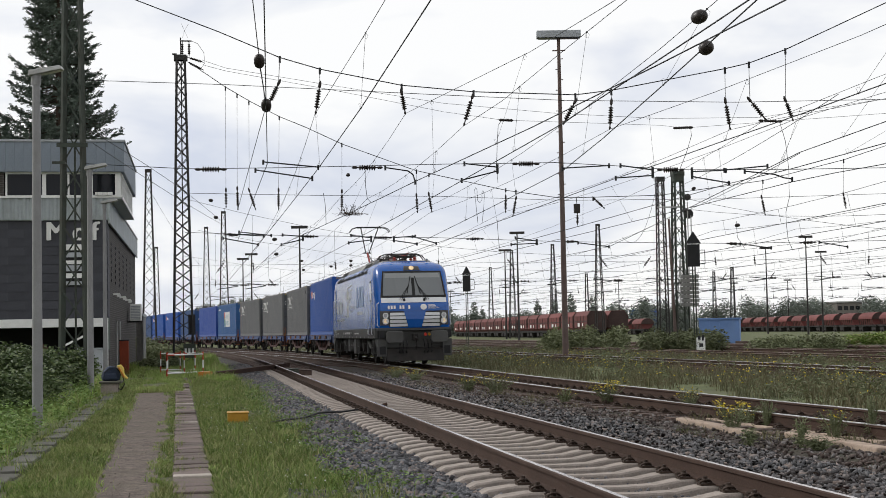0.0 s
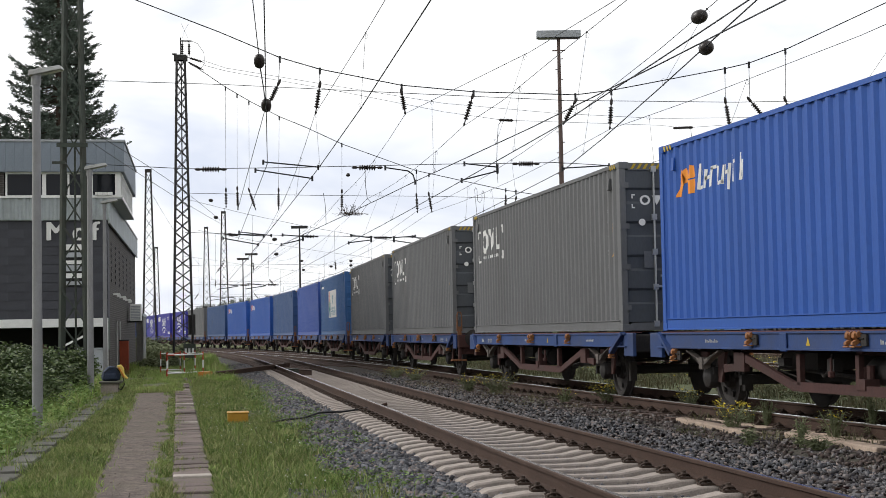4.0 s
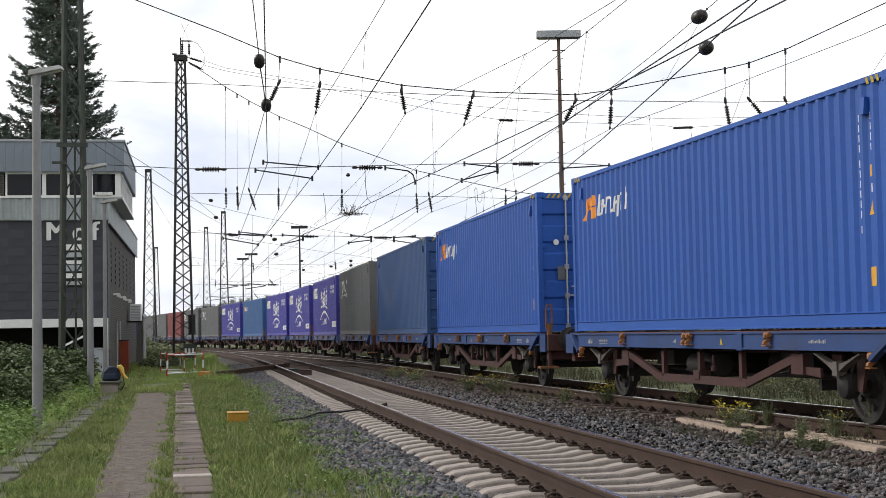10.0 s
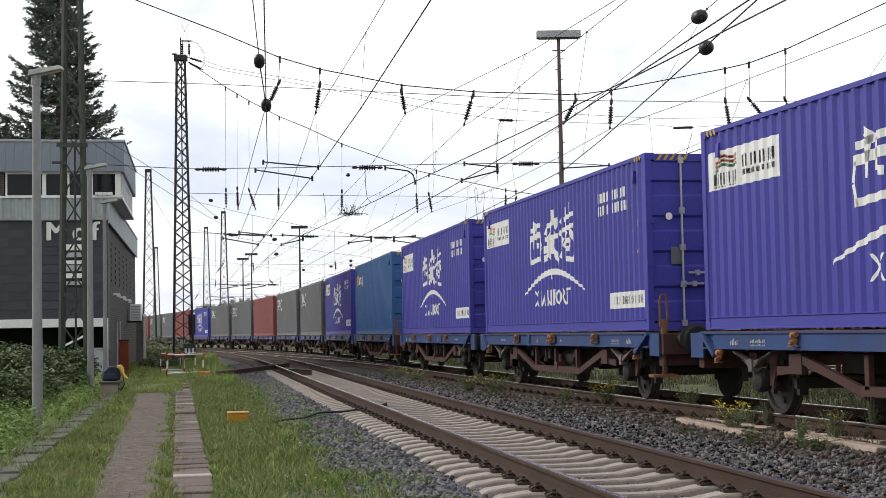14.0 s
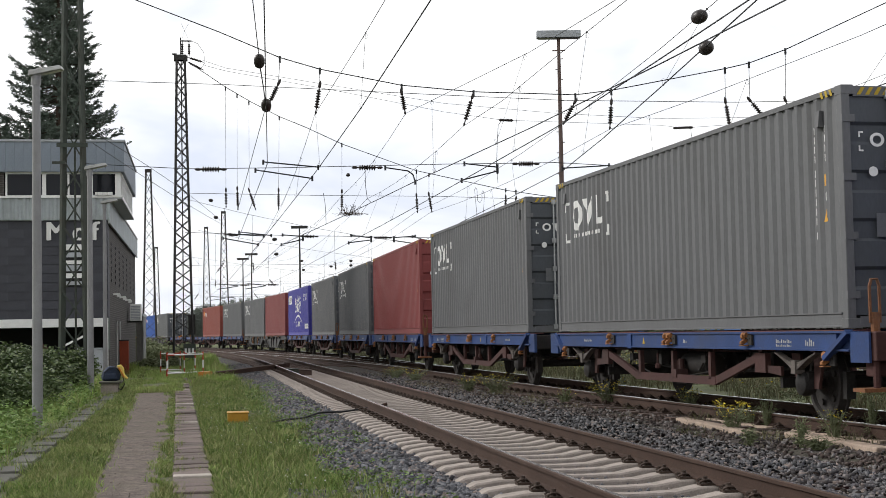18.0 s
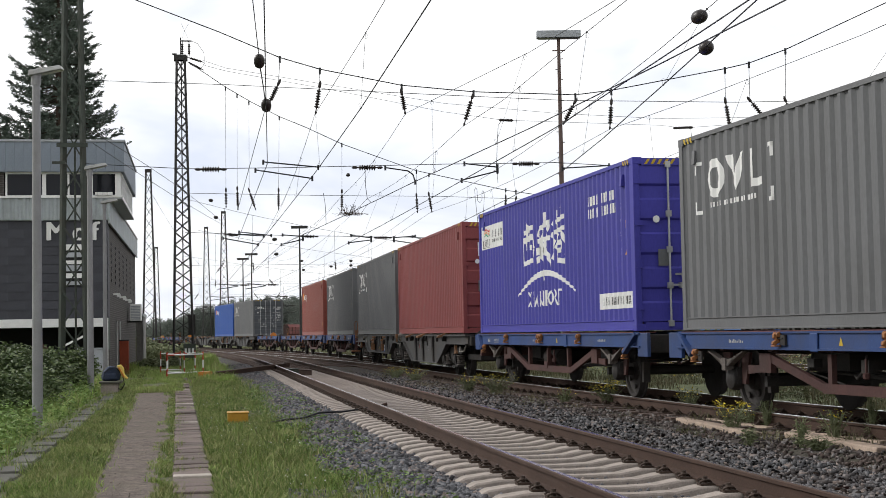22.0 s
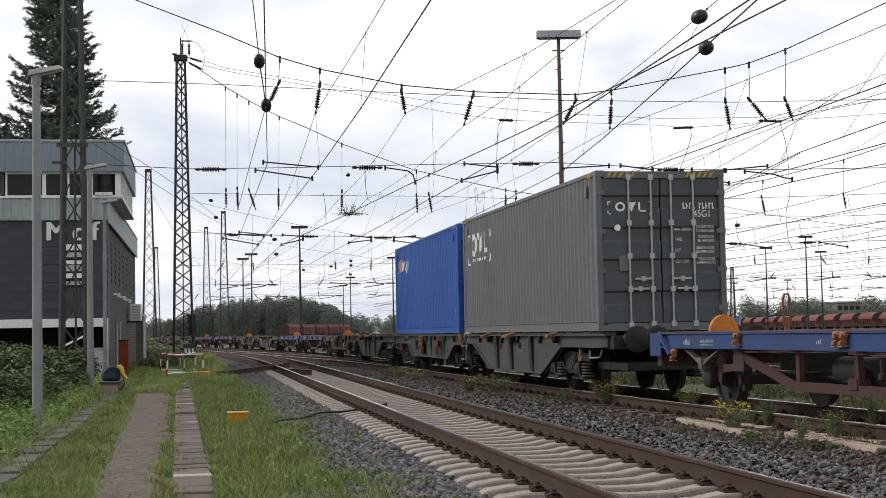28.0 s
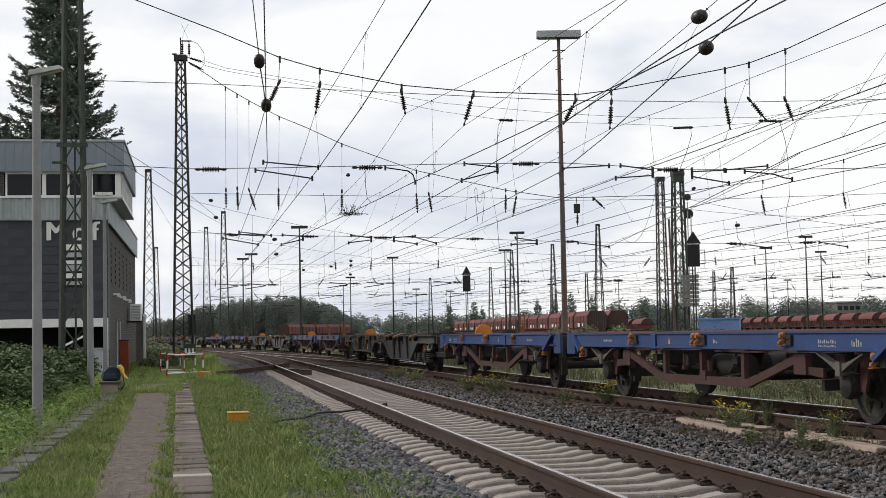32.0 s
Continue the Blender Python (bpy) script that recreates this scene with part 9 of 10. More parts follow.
part("body", Geo().box(-1.35, 2.0, -0.9, 1.2, -0.4, 1.78), m_bluehut, hut)
part("roof", Geo().box(-1.45, 2.1, -1.0, 1.3, 1.78, 1.92), m_bluehut, hut, bevel=0.02)
for i in range(5):
    part("rib", Geo().box(-1.3 + i * 0.8, -1.26 + i * 0.8, -0.93, -0.9, -0.35, 1.75), m_bluehut, hut)
part("side_ribs", Geo().box(-1.38, -1.35, -0.5, -0.46, -0.3, 1.7).box(-1.38, -1.35, 0.4, 0.44, -0.3, 1.7), m_bluehut, hut)
plat = thing("loading_edge", "long low platform edge with dark concrete face", "platform", at=pose(29, 112, 0, 0, 0, -12))
part("slab", Geo().box(-7.5, 14, -0.5, 2.0, -0.1, 0.08), m_timber, plat)
for i in range(14):
    part("support", Geo().box(-7.2 + i * 1.55, -6.6 + i * 1.55, -0.3, 0.2, -0.4, -0.1), m_flag, plat)
for x, y, lab in ((14.2, 84.5, 0), (29.5, 100.2, 1)):
    ps = thing("marker_post", "white marker board with black figures on the ground", "sign", "marker boards", at=pose(x, y, 0))
    part("board", Geo().box(-0.24, 0.24, -0.04, 0.04, -0.3, 0.62), m_white, ps, bevel=0.01)
    part("figure_bars", Geo().box(-0.16, -0.02, -0.05, -0.042, 0.5, 0.72).box(0.05, 0.17, -0.05, -0.042, 0.45, 0.75).box(-0.1, 0.12, -0.05, -0.042, 0.1, 0.3), m_mark_dark, ps, "dark figures", fix=False)


# ---- standing freight wagons ----
m_hopper = mat("hopper_red", (0.15, 0.046, 0.042), 0.75, 0, 0.2, 0.4, 0.1, 10, 0.4, (0.07, 0.035, 0.032), 0.7, 0.35)
m_hopper_end = mat("hopper_end_dark", (0.055, 0.035, 0.032), 0.8, 0, 0.2, 0.6, 0.1, 10, 0.1)


def hopper(round_roof, L=11.6):
    t = thing("hopper_wagon", "rust-red hopper wagon standing in the yard" if not round_roof else "red round-roofed hopper wagon standing in the yard", "freight wagon", "standing hopper wagons")
    h = L / 2 - (1.5 if round_roof else 0.35)
    if round_roof:
        prof = [(1.45 * math.cos(math.pi * i / 12), 2.15 + 1.2 * math.sin(math.pi * i / 12)) for i in range(13)]
        part("roof", Geo().prism(prof, "y", -h, h), [m_hopper], t)
        part("hopper_body", Geo().prism([(1.35, 2.15), (0.75, 1.05), (-0.75, 1.05), (-1.35, 2.15)], "y", -h + 0.3, h - 0.3), m_hopper, t)
        for i in range(7):
            y = -h + 0.3 + i * (2 * h - 0.6) / 6
            for sx in (-1, 1):
                part("rib", Geo().beam((sx * 1.42, y, 2.15), (sx * 1.3, y, 1.05), 0.10), m_hopper_end, t)
        part("roof_end", Geo().prism([(a * 0.97, b * 0.99) for a, b in prof], "y", -h - 0.02, -h), m_hopper_end, t)
    else:
        part("hopper_body", Geo().prism([(1.5, 1.5), (1.5, 3.35), (1.05, 4.05), (-1.05, 4.05), (-1.5, 3.35), (-1.5, 1.5), (-0.8, 1.0), (0.8, 1.0)], "y", -h, h), m_hopper, t)
        part("body_end", Geo().prism([(1.48, 1.5), (1.48, 3.35), (1.03, 4.02), (-1.03, 4.02), (-1.48, 3.35), (-1.48, 1.5), (-0.8, 1.02), (0.8, 1.02)], "y", -h - 0.02, -h), m_hopper_end, t)
        part("middle_rail", Geo().box(-1.56, 1.56, -h, h, 2.42, 2.55), m_hopper_end, t)
        for i in range(5):
            y = -h + i * 2 * h / 4
            for sx in (-1, 1):
                part("rib", Geo().box(*sorted((sx * 1.50, sx * 1.57)), y - 0.05, y + 0.05, 1.5, 3.35), m_hopper_end, t)
        part("side_marks", Geo().box(-1.53, -1.51, -2.0, -1.2, 1.7, 2.2).box(-1.53, -1.51, 0.8, 2.4, 1.7, 2.25), m_mark, t, "pale lettering patches", fix=False)
    part("underframe", Geo().box(-1.2, 1.2, -L / 2, L / 2, 0.85, 1.15), m_running, t)
    for y in (-L / 2 + 1.8, L / 2 - 1.8):
        part("bogie", Geo().box(-1.1, 1.1, y - 1.3, y + 1.3, 0.25, 0.7).cyl((-1.0, y - 0.8, 0.35), (1.0, y - 0.8, 0.35), 0.46, 14).cyl((-1.0, y + 0.8, 0.35), (1.0, y + 0.8, 0.35), 0.46, 14), m_running, t)
    for sx in (-1, 1):
        part("buffer", Geo().cyl((sx * 0.87, -L / 2 - 0.4, 1.0), (sx * 0.87, -L / 2, 1.0), 0.2, 10), m_running, t)
    return t


ha, hb = hopper(False), hopper(True)
rows = ((ha, 22.6, 236.0, 5.7, 16, 12.0), (ha, 26.0, 238.0, 5.7, 5, 12.0), (hb, 77.5, 262.0, 0.5, 12, 13.0), (hb, 43.0, 330.0, 6.0, 5, 12.2), (ha, -42.0, 415.0, -13.0, 5, 12.0))
first = {}
for ob, x, y, deg, n, pitch in rows:
    for i in range(n):
        px, py = x - math.sin(radians(deg)) * pitch * i, y + math.cos(radians(deg)) * pitch * i
        m = pose(px, py, -0.1, 0, 0, deg)
        if ob not in first:
            ob.matrix_basis = m
            first[ob] = 1
        else:
            copy_thing(ob, m)

# ---- far buildings ----
fb = thing("office_block", "distant pale flat-roofed building behind trees", "building", at=pose(138, 520, 0, 0, 0, 8))
part("wall", Geo().box(-4, 5, 0, 12, 0, 8.6), m_mortar, fb)
part("roof", Geo().box(-4.3, 5.3, -0.3, 12.3, 8.6, 9.0), m_galv, fb)
for k in range(2):
    for i in range(4):
        part("window", Geo().box(-3.6 + i * 2.1, -2.1 + i * 2.1, -0.05, 0.0, 3.6 + k * 2.4, 5.0 + k * 2.4), m_glass, fb)
for k, (x, y, z, m) in enumerate(((66.5, 520, 0, m_c_blue), (69.6, 520, 0, m_c_steel), (66.5, 520, 2.6, m_c_blue), (69.6, 520, 2.6, m_c_blue), (66.5, 520, 5.2, m_c_steel), (69.6, 520, 5.2, m_c_blue), (60, 525, 0, m_fascia), (60, 525, 2.6, m_cladtrim), (60, 525, 5.2, m_cladtrim))):
    st = thing("stacked_container", "distant stacked shipping container", "container", "stacked containers", at=pose(x, y, z - 0.3, 0, 0, 60))
    part("box", Geo().box(-1.22, 1.22, -3.0, 3.0, 0, 2.59), m, st)
    part("frame", Geo().box(-1.24, -1.12, -3.03, -2.9, 0, 2.6).box(1.12, 1.24, -3.03, -2.9, 0, 2.6), m, st)
pyl = lattice_mast("power_pylon", "far steel power pylon", 88, 560, 29, 4.5, 0.8, 10, m_galv, 3.2, leg=0.28, top=False)
for z, w in ((17, 6.5), (22, 5.0)):
    part("cross_arm", Geo().beam((-w, 0, z), (w, 0, z), 0.3), m_galv, pyl)


# ---- plants ----
rs = np.random.RandomState(5)


def leaf_cloud(centres, size, flat=0.5, stretch=1.0, seed=1):
    """Small folded leaves: four-cornered blades round each centre, turned at random."""
    r = np.random.RandomState(seed)
    n = len(centres)
    a, b = r.uniform(0, 2 * np.pi, n), r.uniform(-1, 1, n) * (1 - flat * 0.5)
    d1 = np.stack([np.cos(a), np.sin(a), b * 0.8], 1)
    d1 /= np.linalg.norm(d1, axis=1, keepdims=True)
    up = r.normal(size=(n, 3))
    d2 = np.cross(d1, up)
    d2 /= np.linalg.norm(d2, axis=1, keepdims=True) + 1e-9
    s = size * r.uniform(0.6, 1.4, n)[:, None]
    v = np.stack([centres - d1 * s * stretch, centres + d2 * s * 0.45, centres + d1 * s * stretch, centres - d2 * s * 0.45], 1).reshape(-1, 3)
    return v, np.arange(n * 4).reshape(-1, 4)


def blades(points, h, w, seed=1, lean=0.35):
    r = np.random.RandomState(seed)
    n = len(points)
    a = r.uniform(0, 2 * np.pi, n)
    side = np.stack([np.cos(a), np.sin(a), np.zeros(n)], 1)
    tilt = r.normal(size=(n, 2)) * lean
    swell = np.array([noise.noise(Vector((p[0] * 1.3, p[1] * 0.9, seed * 1.7))) + 0.6 * noise.noise(Vector((p[0] * 4.0, p[1] * 3.0, seed * 0.7))) for p in points])
    hh = h * r.uniform(0.5, 1.3, n) * np.clip(0.85 + 0.9 * swell, 0.3, 1.8)
    top = points + np.stack([tilt[:, 0] * hh, tilt[:, 1] * hh, hh], 1)
    mid = points + np.stack([tilt[:, 0] * hh * 0.3, tilt[:, 1] * hh * 0.3, hh * 0.55], 1)
    ww = (w * r.uniform(0.6, 1.4, n))[:, None]
    v = np.stack([points - side * ww, points + side * ww, mid + side * ww * 0.8, mid - side * ww * 0.8, top], 1).reshape(-1, 3)
    i = np.arange(n)[:, None] * 5
    f = np.concatenate([i + np.array([[0, 1, 2]]), i + np.array([[0, 2, 3]]), i + np.array([[3, 2, 4]])])
    return v, f


def strip(n, y0, y1, xl, xr, seed, dens=1.6):
    """Random ground points between two straight edges given as (x at y=0, slope); thicker near the camera."""
    r = np.random.RandomState(seed)
    y = y0 + (y1 - y0) * r.uniform(0, 1, n) ** dens
    a, b = xl[0] + xl[1] * y, xr[0] + xr[1] * y
    x = a + (b - a) * r.uniform(0, 1, n)
    z = np.array([ground_z(p, q) for p, q in zip(x, y)])
    return np.stack([x, y, z], 1)


def patchy(pts, scale, cut, seed):
    keep = [noise.noise(Vector((p[0] * scale, p[1] * scale, seed))) > cut for p in pts]
    return pts[np.array(keep)]


def stuff(name, label, category, v, f, material):
    return tagged(new(name, triangles(name, v, f, material)), label, category, "", "stuff")


# path, planks and flagstones
def strip_slab(name, label, xl, xr, y0, y1, z, material, kind="structure"):
    g = Geo()
    ys = np.arange(y0, y1 + 0.1, 1.0)
    rr = random.Random(7)
    for y in ys:
        j = rr.uniform(-0.05, 0.05)
        g.v += [(xl[0] + xl[1] * y + j, y, ground_z(xl[0] + xl[1] * y, y) + z), (xr[0] + xr[1] * y + j, y, ground_z(xr[0] + xr[1] * y, y) + z)]
    for i in range(len(ys) - 1):
        g.f.append((2 * i, 2 * i + 1, 2 * i + 3, 2 * i + 2))
        g.m.append(0)
    return tagged(new(name, g.mesh(name, material)), label, "path", "", kind)


strip_slab("path", "trodden grey gravel path with dusty patches", (-0.74, -0.187), (-0.20, -0.174), 6, 47, 0.018, m_gravel)
planks = thing("plank_walk", "narrow walkway of worn concrete planks beside the path", "walkway", "", "structure")
rr = random.Random(9)
PLANK = Geo().box(-0.20, 0.20, 0.0, 0.44, -0.06, 0.035).mesh("plank", m_plank, 0.012)
PLANK_L = Geo().box(-0.20, 0.20, 0.0, 0.20, -0.06, 0.042).mesh("plank_pale", m_plank_light, 0.012)
y = 7.0
while y < 56:
    x = 0.15 - 0.1718 * y
    pale = rr.random() < 0.06
    part("plank", PLANK_L if pale else PLANK, None, planks, at=pose(x - 0.004 * y, y, ground_z(x, y) + 0.01 + rr.uniform(-0.008, 0.012), rr.uniform(-1, 1), rr.uniform(-1.2, 1.2), 9.7 + rr.uniform(-1.5, 1.5)))
    y += 0.22 if pale else 0.47
flags = thing("flag_edge", "edge of old flagstones sunk in the grass", "kerb", "", "structure")
FLAG = Geo().box(-0.145, 0.145, 0.0, 0.68, -0.07, 0.03).mesh("flagstone", m_flag, 0.015)
y = 9.0
while y < 44:
    x = -2.0 - 0.1687 * y
    part("flagstone", FLAG, None, flags, at=pose(x, y, ground_z(x, y) + rr.uniform(0.0, 0.02), rr.uniform(-1, 1), rr.uniform(-2, 2), 9.5 + rr.uniform(-1.5, 1.5)))
    y += 0.71

# loose grit and tufts on the path
def tufts(n, k, y0, y1, xl, xr, h, w, seed, spread_=0.05):
    r = np.random.RandomState(seed)
    c = strip(n, y0, y1, xl, xr, seed, 1.5)
    p = np.repeat(c, k, 0) + np.concatenate([r.normal(size=(n * k, 2)) * spread_, np.zeros((n * k, 1))], 1)
    return blades(p, h, w, seed, 0.45)


# grass
v, f = blades(patchy(strip(150000, 9, 60, (0.28, -0.172), (1.38, -0.163), 1), 1.2, -0.42, 2.0), 0.095, 0.0040, 1, 0.55)
stuff("grass_verge", "lush green grass between planks and ballast", "grass", v, f, m_grass)
v, f = blades(patchy(strip(22000, 9, 55, (-0.28, -0.174), (0.0, -0.172), 2), 1.4, -0.2, 3.0), 0.05, 0.004, 2, 0.55)
stuff("grass_middle", "short grass between path and planks", "grass", v, f, m_grass)
v, f = blades(patchy(strip(120000, 9, 62, (-1.75, -0.169), (-0.66, -0.187), 3), 0.9, -0.45, 4.0), 0.085, 0.0040, 3, 0.6)
stuff("grass_left", "green grass between flagstones and path", "grass", v, f, m_grass)
v, f = blades(patchy(strip(30000, 41, 76, (-1.2, -0.187), (0.0, -0.172), 86, 1.1), 0.5, -0.1, 6.5), 0.13, 0.007, 86, 0.5)
stuff("grass_path_end", "rough grass over the end of the path", "grass", v, f, m_grass)
for sd_, xl_, xr_ in ((84, (-1.92, -0.1687), (-1.78, -0.1687)), (85, (-2.24, -0.1687), (-2.10, -0.1687)), (81, (-0.80, -0.187), (-0.62, -0.186)), (82, (-0.34, -0.176), (-0.18, -0.174)), (83, (-0.04, -0.172), (0.42, -0.172))):
    v, f = blades(patchy(strip(9000, 9, 52, xl_, xr_, sd_), 1.6, 0.12, sd_ * 1.0), 0.06, 0.005, sd_, 0.5)
    stuff("grass_edge", "ragged short grass creeping over the path edge", "grass", v, f, m_grass)
v, f = blades(strip(60000, 12, 75, (-7.5, -0.20), (-2.3, -0.169), 4, 1.3), 0.28, 0.008, 4)
stuff("grass_bank", "rank green grass on the left bank", "grass", v, f, m_grass)
v, f = blades(patchy(strip(26000, 48, 110, (0.0, -0.172), (1.2, -0.163), 6, 1.2), 0.4, -0.15, 5.0), 0.30, 0.012, 5)
stuff("grass_far", "tall grass along the curve", "grass", v, f, m_grass)


def main_x(y):
    return float(np.interp(y, MAIN[2], MAIN[1]))


def beside_main(n, y0, y1, lo, hi, seed, dens=1.5):
    r = np.random.RandomState(seed)
    y = y0 + (y1 - y0) * r.uniform(0, 1, n) ** dens
    x = np.array([main_x(b) for b in y]) + lo + (hi - lo) * r.uniform(0, 1, n)
    return np.stack([x, y, np.array([ground_z(a, b) for a, b in zip(x, y)])], 1)


def off_tracks(pts, gap=1.2):
    keep = np.ones(len(pts), bool)
    for ln in YARD:
        keep &= np.abs(pts[:, 0] - np.interp(pts[:, 1], ln[2], ln[1])) > gap + 0.25 * np.sin(pts[:, 1] * 1.7 + pts[:, 0])
    return pts[keep]


pts = off_tracks(patchy(beside_main(80000, 24, 115, 3.0, 15.5, 8), 0.45, -0.12, 6.0))
v, f = blades(pts, 0.36, 0.008, 8, 0.35)
c_ = pts[::4].copy()
c_[:, 2] += rs.uniform(0.02, 0.30, len(c_))
v2, f2 = leaf_cloud(c_, 0.028, 0.6, 1.4, 18)
stuff("field_leaves", "low grey-green leafy weeds on the field", "weeds", v2, f2, m_weedleaf)
pts2 = off_tracks(patchy(beside_main(2600, 26, 90, 2.6, 12.5, 19), 0.22, 0.16, 16.0), 1.0)
c2 = np.repeat(pts2, 16, 0)
c2[:, 2] += rs.uniform(0.05, 1.0, len(c2)) * np.repeat(rs.uniform(0.5, 1.05, len(pts2)), 16)
c2[:, :2] += rs.normal(size=(len(c2), 2)) * 0.05
v2, f2 = leaf_cloud(c2, 0.03, 0.5, 2.2, 20)
stuff("tall_weeds", "tall slender green weeds standing over the field", "weeds", v2, f2, m_weedleaf)
stuff("field_weeds", "tall brown-green weeds on the disused field", "weeds", v, f, m_grass_dry)
pts = off_tracks(patchy(beside_main(26000, 60, 190, 4.0, 34.0, 12, 1.2), 0.12, -0.05, 9.0))
v, f = blades(pts, 0.22, 0.02, 9, 0.35)
stuff("yard_weeds", "weeds between the yard tracks", "weeds", v, f, m_grass_dry)
pts = patchy(beside_main(3800, 26, 80, 2.8, 13.0, 10), 0.5, 0.02, 7.0)
pts[:, 2] += rs.uniform(0.25, 0.6, len(pts))
v, f = leaf_cloud(pts, 0.03, 0.9, 0.8, 3)
stuff("field_flowers", "scattered yellow ragwort flowers", "flowers", v, f, m_yellow_flower)
pts = patchy(beside_main(16000, 13, 60, -2.2, -0.9, 14), 1.1, 0.12, 11.0)
v, f = blades(pts, 0.16, 0.005, 11, 0.4)
stuff("track_weeds", "thin weeds along the near rail", "weeds", v, f, m_grass_dry)


def weed_plant(x, y, h, r, flowers, seed):
    """A bushy ragwort: stems, leaves and yellow heads."""
    t = thing("ragwort_plant", "bushy green ragwort with yellow flowers beside the rail" if flowers else "tall thin green weed beside the rail", "plant", "weeds by the rail", at=pose(x, y, -0.27))
    rnd = random.Random(seed)
    g, tips = Geo(), []
    for i in range(int(20 + r * 60)):
        a, q = rnd.uniform(0, 6.283), rnd.uniform(0.2, 1) * r
        tip = Vector((math.cos(a) * q, math.sin(a) * q, h * rnd.uniform(0.6, 1.0)))
        g.tube([(0.15 * tip.x, 0.15 * tip.y, 0), tip * 0.55 + Vector((0, 0, 0.05)), tip], 0.005, 3)
        tips.append(tip)
    part("stem", g, m_weedleaf, t, fix=False)["kind"] = "stuff"
    c = np.array([tuple(tp * rnd.uniform(0.25, 1.0) + Vector((rnd.gauss(0, 0.04), rnd.gauss(0, 0.04), rnd.gauss(0, 0.03)))) for tp in tips for _ in range(11)])
    v, f = leaf_cloud(c, 0.012, 0.5, 2.4, seed)
    part("leaves", triangles("leaves", v, f, m_weedleaf), None, t)["kind"] = "stuff"
    if flowers:
        c = np.array([tuple(tp + Vector((rnd.gauss(0, 0.05), rnd.gauss(0, 0.05), rnd.uniform(-0.02, 0.05)))) for tp in tips for _ in range(flowers)])
        v, f = leaf_cloud(c, 0.018, 0.95, 0.9, seed + 1)
        part("bloom", triangles("flowers", v, f, m_yellow_flower), None, t)["kind"] = "stuff"


weed_plant(3.02, 28.2, 0.52, 0.36, 7, 1)
weed_plant(3.88, 20.7, 0.46, 0.24, 7, 2)
weed_plant(1.15, 34.5, 0.50, 0.55, 3, 3)
weed_plant(0.55, 36.5, 0.45, 0.40, 2, 4)
weed_plant(4.14, 17.9, 0.42, 0.10, 0, 5)
weed_plant(4.75, 18.7, 0.44, 0.24, 1, 6)
weed_plant(5.15, 18.5, 0.62, 0.10, 0, 7)
weed_plant(3.95, 24.8, 0.50, 0.22, 2, 8)
weed_plant(4.35, 21.8, 0.35, 0.3, 0, 9)
weed_plant(4.25, 17.5, 0.20, 0.26, 0, 10)
weed_plant(3.66, 18.5, 0.26, 0.10, 0, 14)
weed_plant(4.45, 21.2, 0.45, 0.12, 0, 15)
weed_plant(-0.9, 44.5, 0.40, 0.4, 2, 11)
weed_plant(-1.6, 48.5, 0.38, 0.4, 3, 12)
weed_plant(2.3, 29.5, 0.35, 0.25, 1, 13)


def bush(name, label, x, y, rx, ry, h, n, size, seed, material):
    t = thing(name, label, "bush", "", at=pose(x, y, -0.25))
    r = np.random.RandomState(seed)
    k = max(6, int(rx * ry * 5))
    cx, cy = r.uniform(-rx, rx, k) * 0.85, r.uniform(-ry, ry, k) * 0.85
    ch = h * r.uniform(0.45, 0.85, k)
    pick = r.randint(0, k, n)
    d = r.normal(size=(n, 3))
    d /= np.linalg.norm(d, axis=1, keepdims=True)
    rad = r.uniform(0.55, 1.08, n)[:, None]
    c = np.stack([cx[pick], cy[pick], ch[pick] * 0.55], 1) + d * rad * np.stack([np.full(n, 0.75), np.full(n, 0.75), ch[pick] * 0.55], 1)
    c[:, 2] = np.abs(c[:, 2])
    v, f = leaf_cloud(c, size, 0.5, 1.0, seed)
    part("foliage", triangles("foliage", v, f, material), None, t)["kind"] = "stuff"
    g = Geo()
    rnd = random.Random(seed)
    for i in range(k):
        g.tube([(cx[i] * 0.8, cy[i] * 0.8, 0), (cx[i], cy[i], ch[i])], 0.015, 4)
    part("stem", g, m_bark, t, fix=False)["kind"] = "stuff"
    return t


pts = patchy(strip(9000, 14, 46, (-4.6, -0.185), (-2.28, -0.169), 44, 1.2), 0.8, -0.12, 13.0)
c_ = np.repeat(pts, 4, 0)
c_[:, :2] += rs.normal(size=(len(c_), 2)) * 0.05
c_[:, 2] += rs.uniform(0.03, 1.0, len(c_)) * np.repeat(rs.uniform(0.12, 0.46, len(pts)), 4)
v, f = leaf_cloud(c_, 0.028, 0.6, 1.3, 45)
stuff("nettle_patch", "leafy green nettles and weeds beside the flagstones", "weeds", v, f, m_weedleaf_green)
pts = patchy(strip(900, 12, 40, (0.4, -0.172), (1.35, -0.163), 91, 1.3), 0.7, 0.12, 23.0)
pts[:, 2] += rs.uniform(0.05, 0.16, len(pts))
v, f = leaf_cloud(pts, 0.011, 0.95, 0.8, 92)
stuff("clover_flowers", "tiny white clover flowers in the verge grass", "flowers", v, f, m_white)
pts = patchy(strip(15000, 10, 46, (1.25, -0.165), (2.15, -0.157), 47, 1.5), 1.5, 0.10, 17.0)
pts[:, 2] += rs.uniform(0.04, 0.13, len(pts))
v, f = leaf_cloud(pts, 0.020, 0.7, 1.3, 48)
stuff("creeping_weeds", "low green weeds creeping over the ballast shoulder", "weeds", v, f, m_weedleaf_green)
bush("bramble_bush", "dense dark bramble thicket on the bank", -10.2, 36.5, 1.15, 3.0, 1.5, 26000, 0.060, 1, m_leaf)
bush("bramble_bush", "dense dark bramble thicket before the house", -12.6, 46.0, 1.4, 3.5, 1.45, 25000, 0.066, 12, m_leaf)
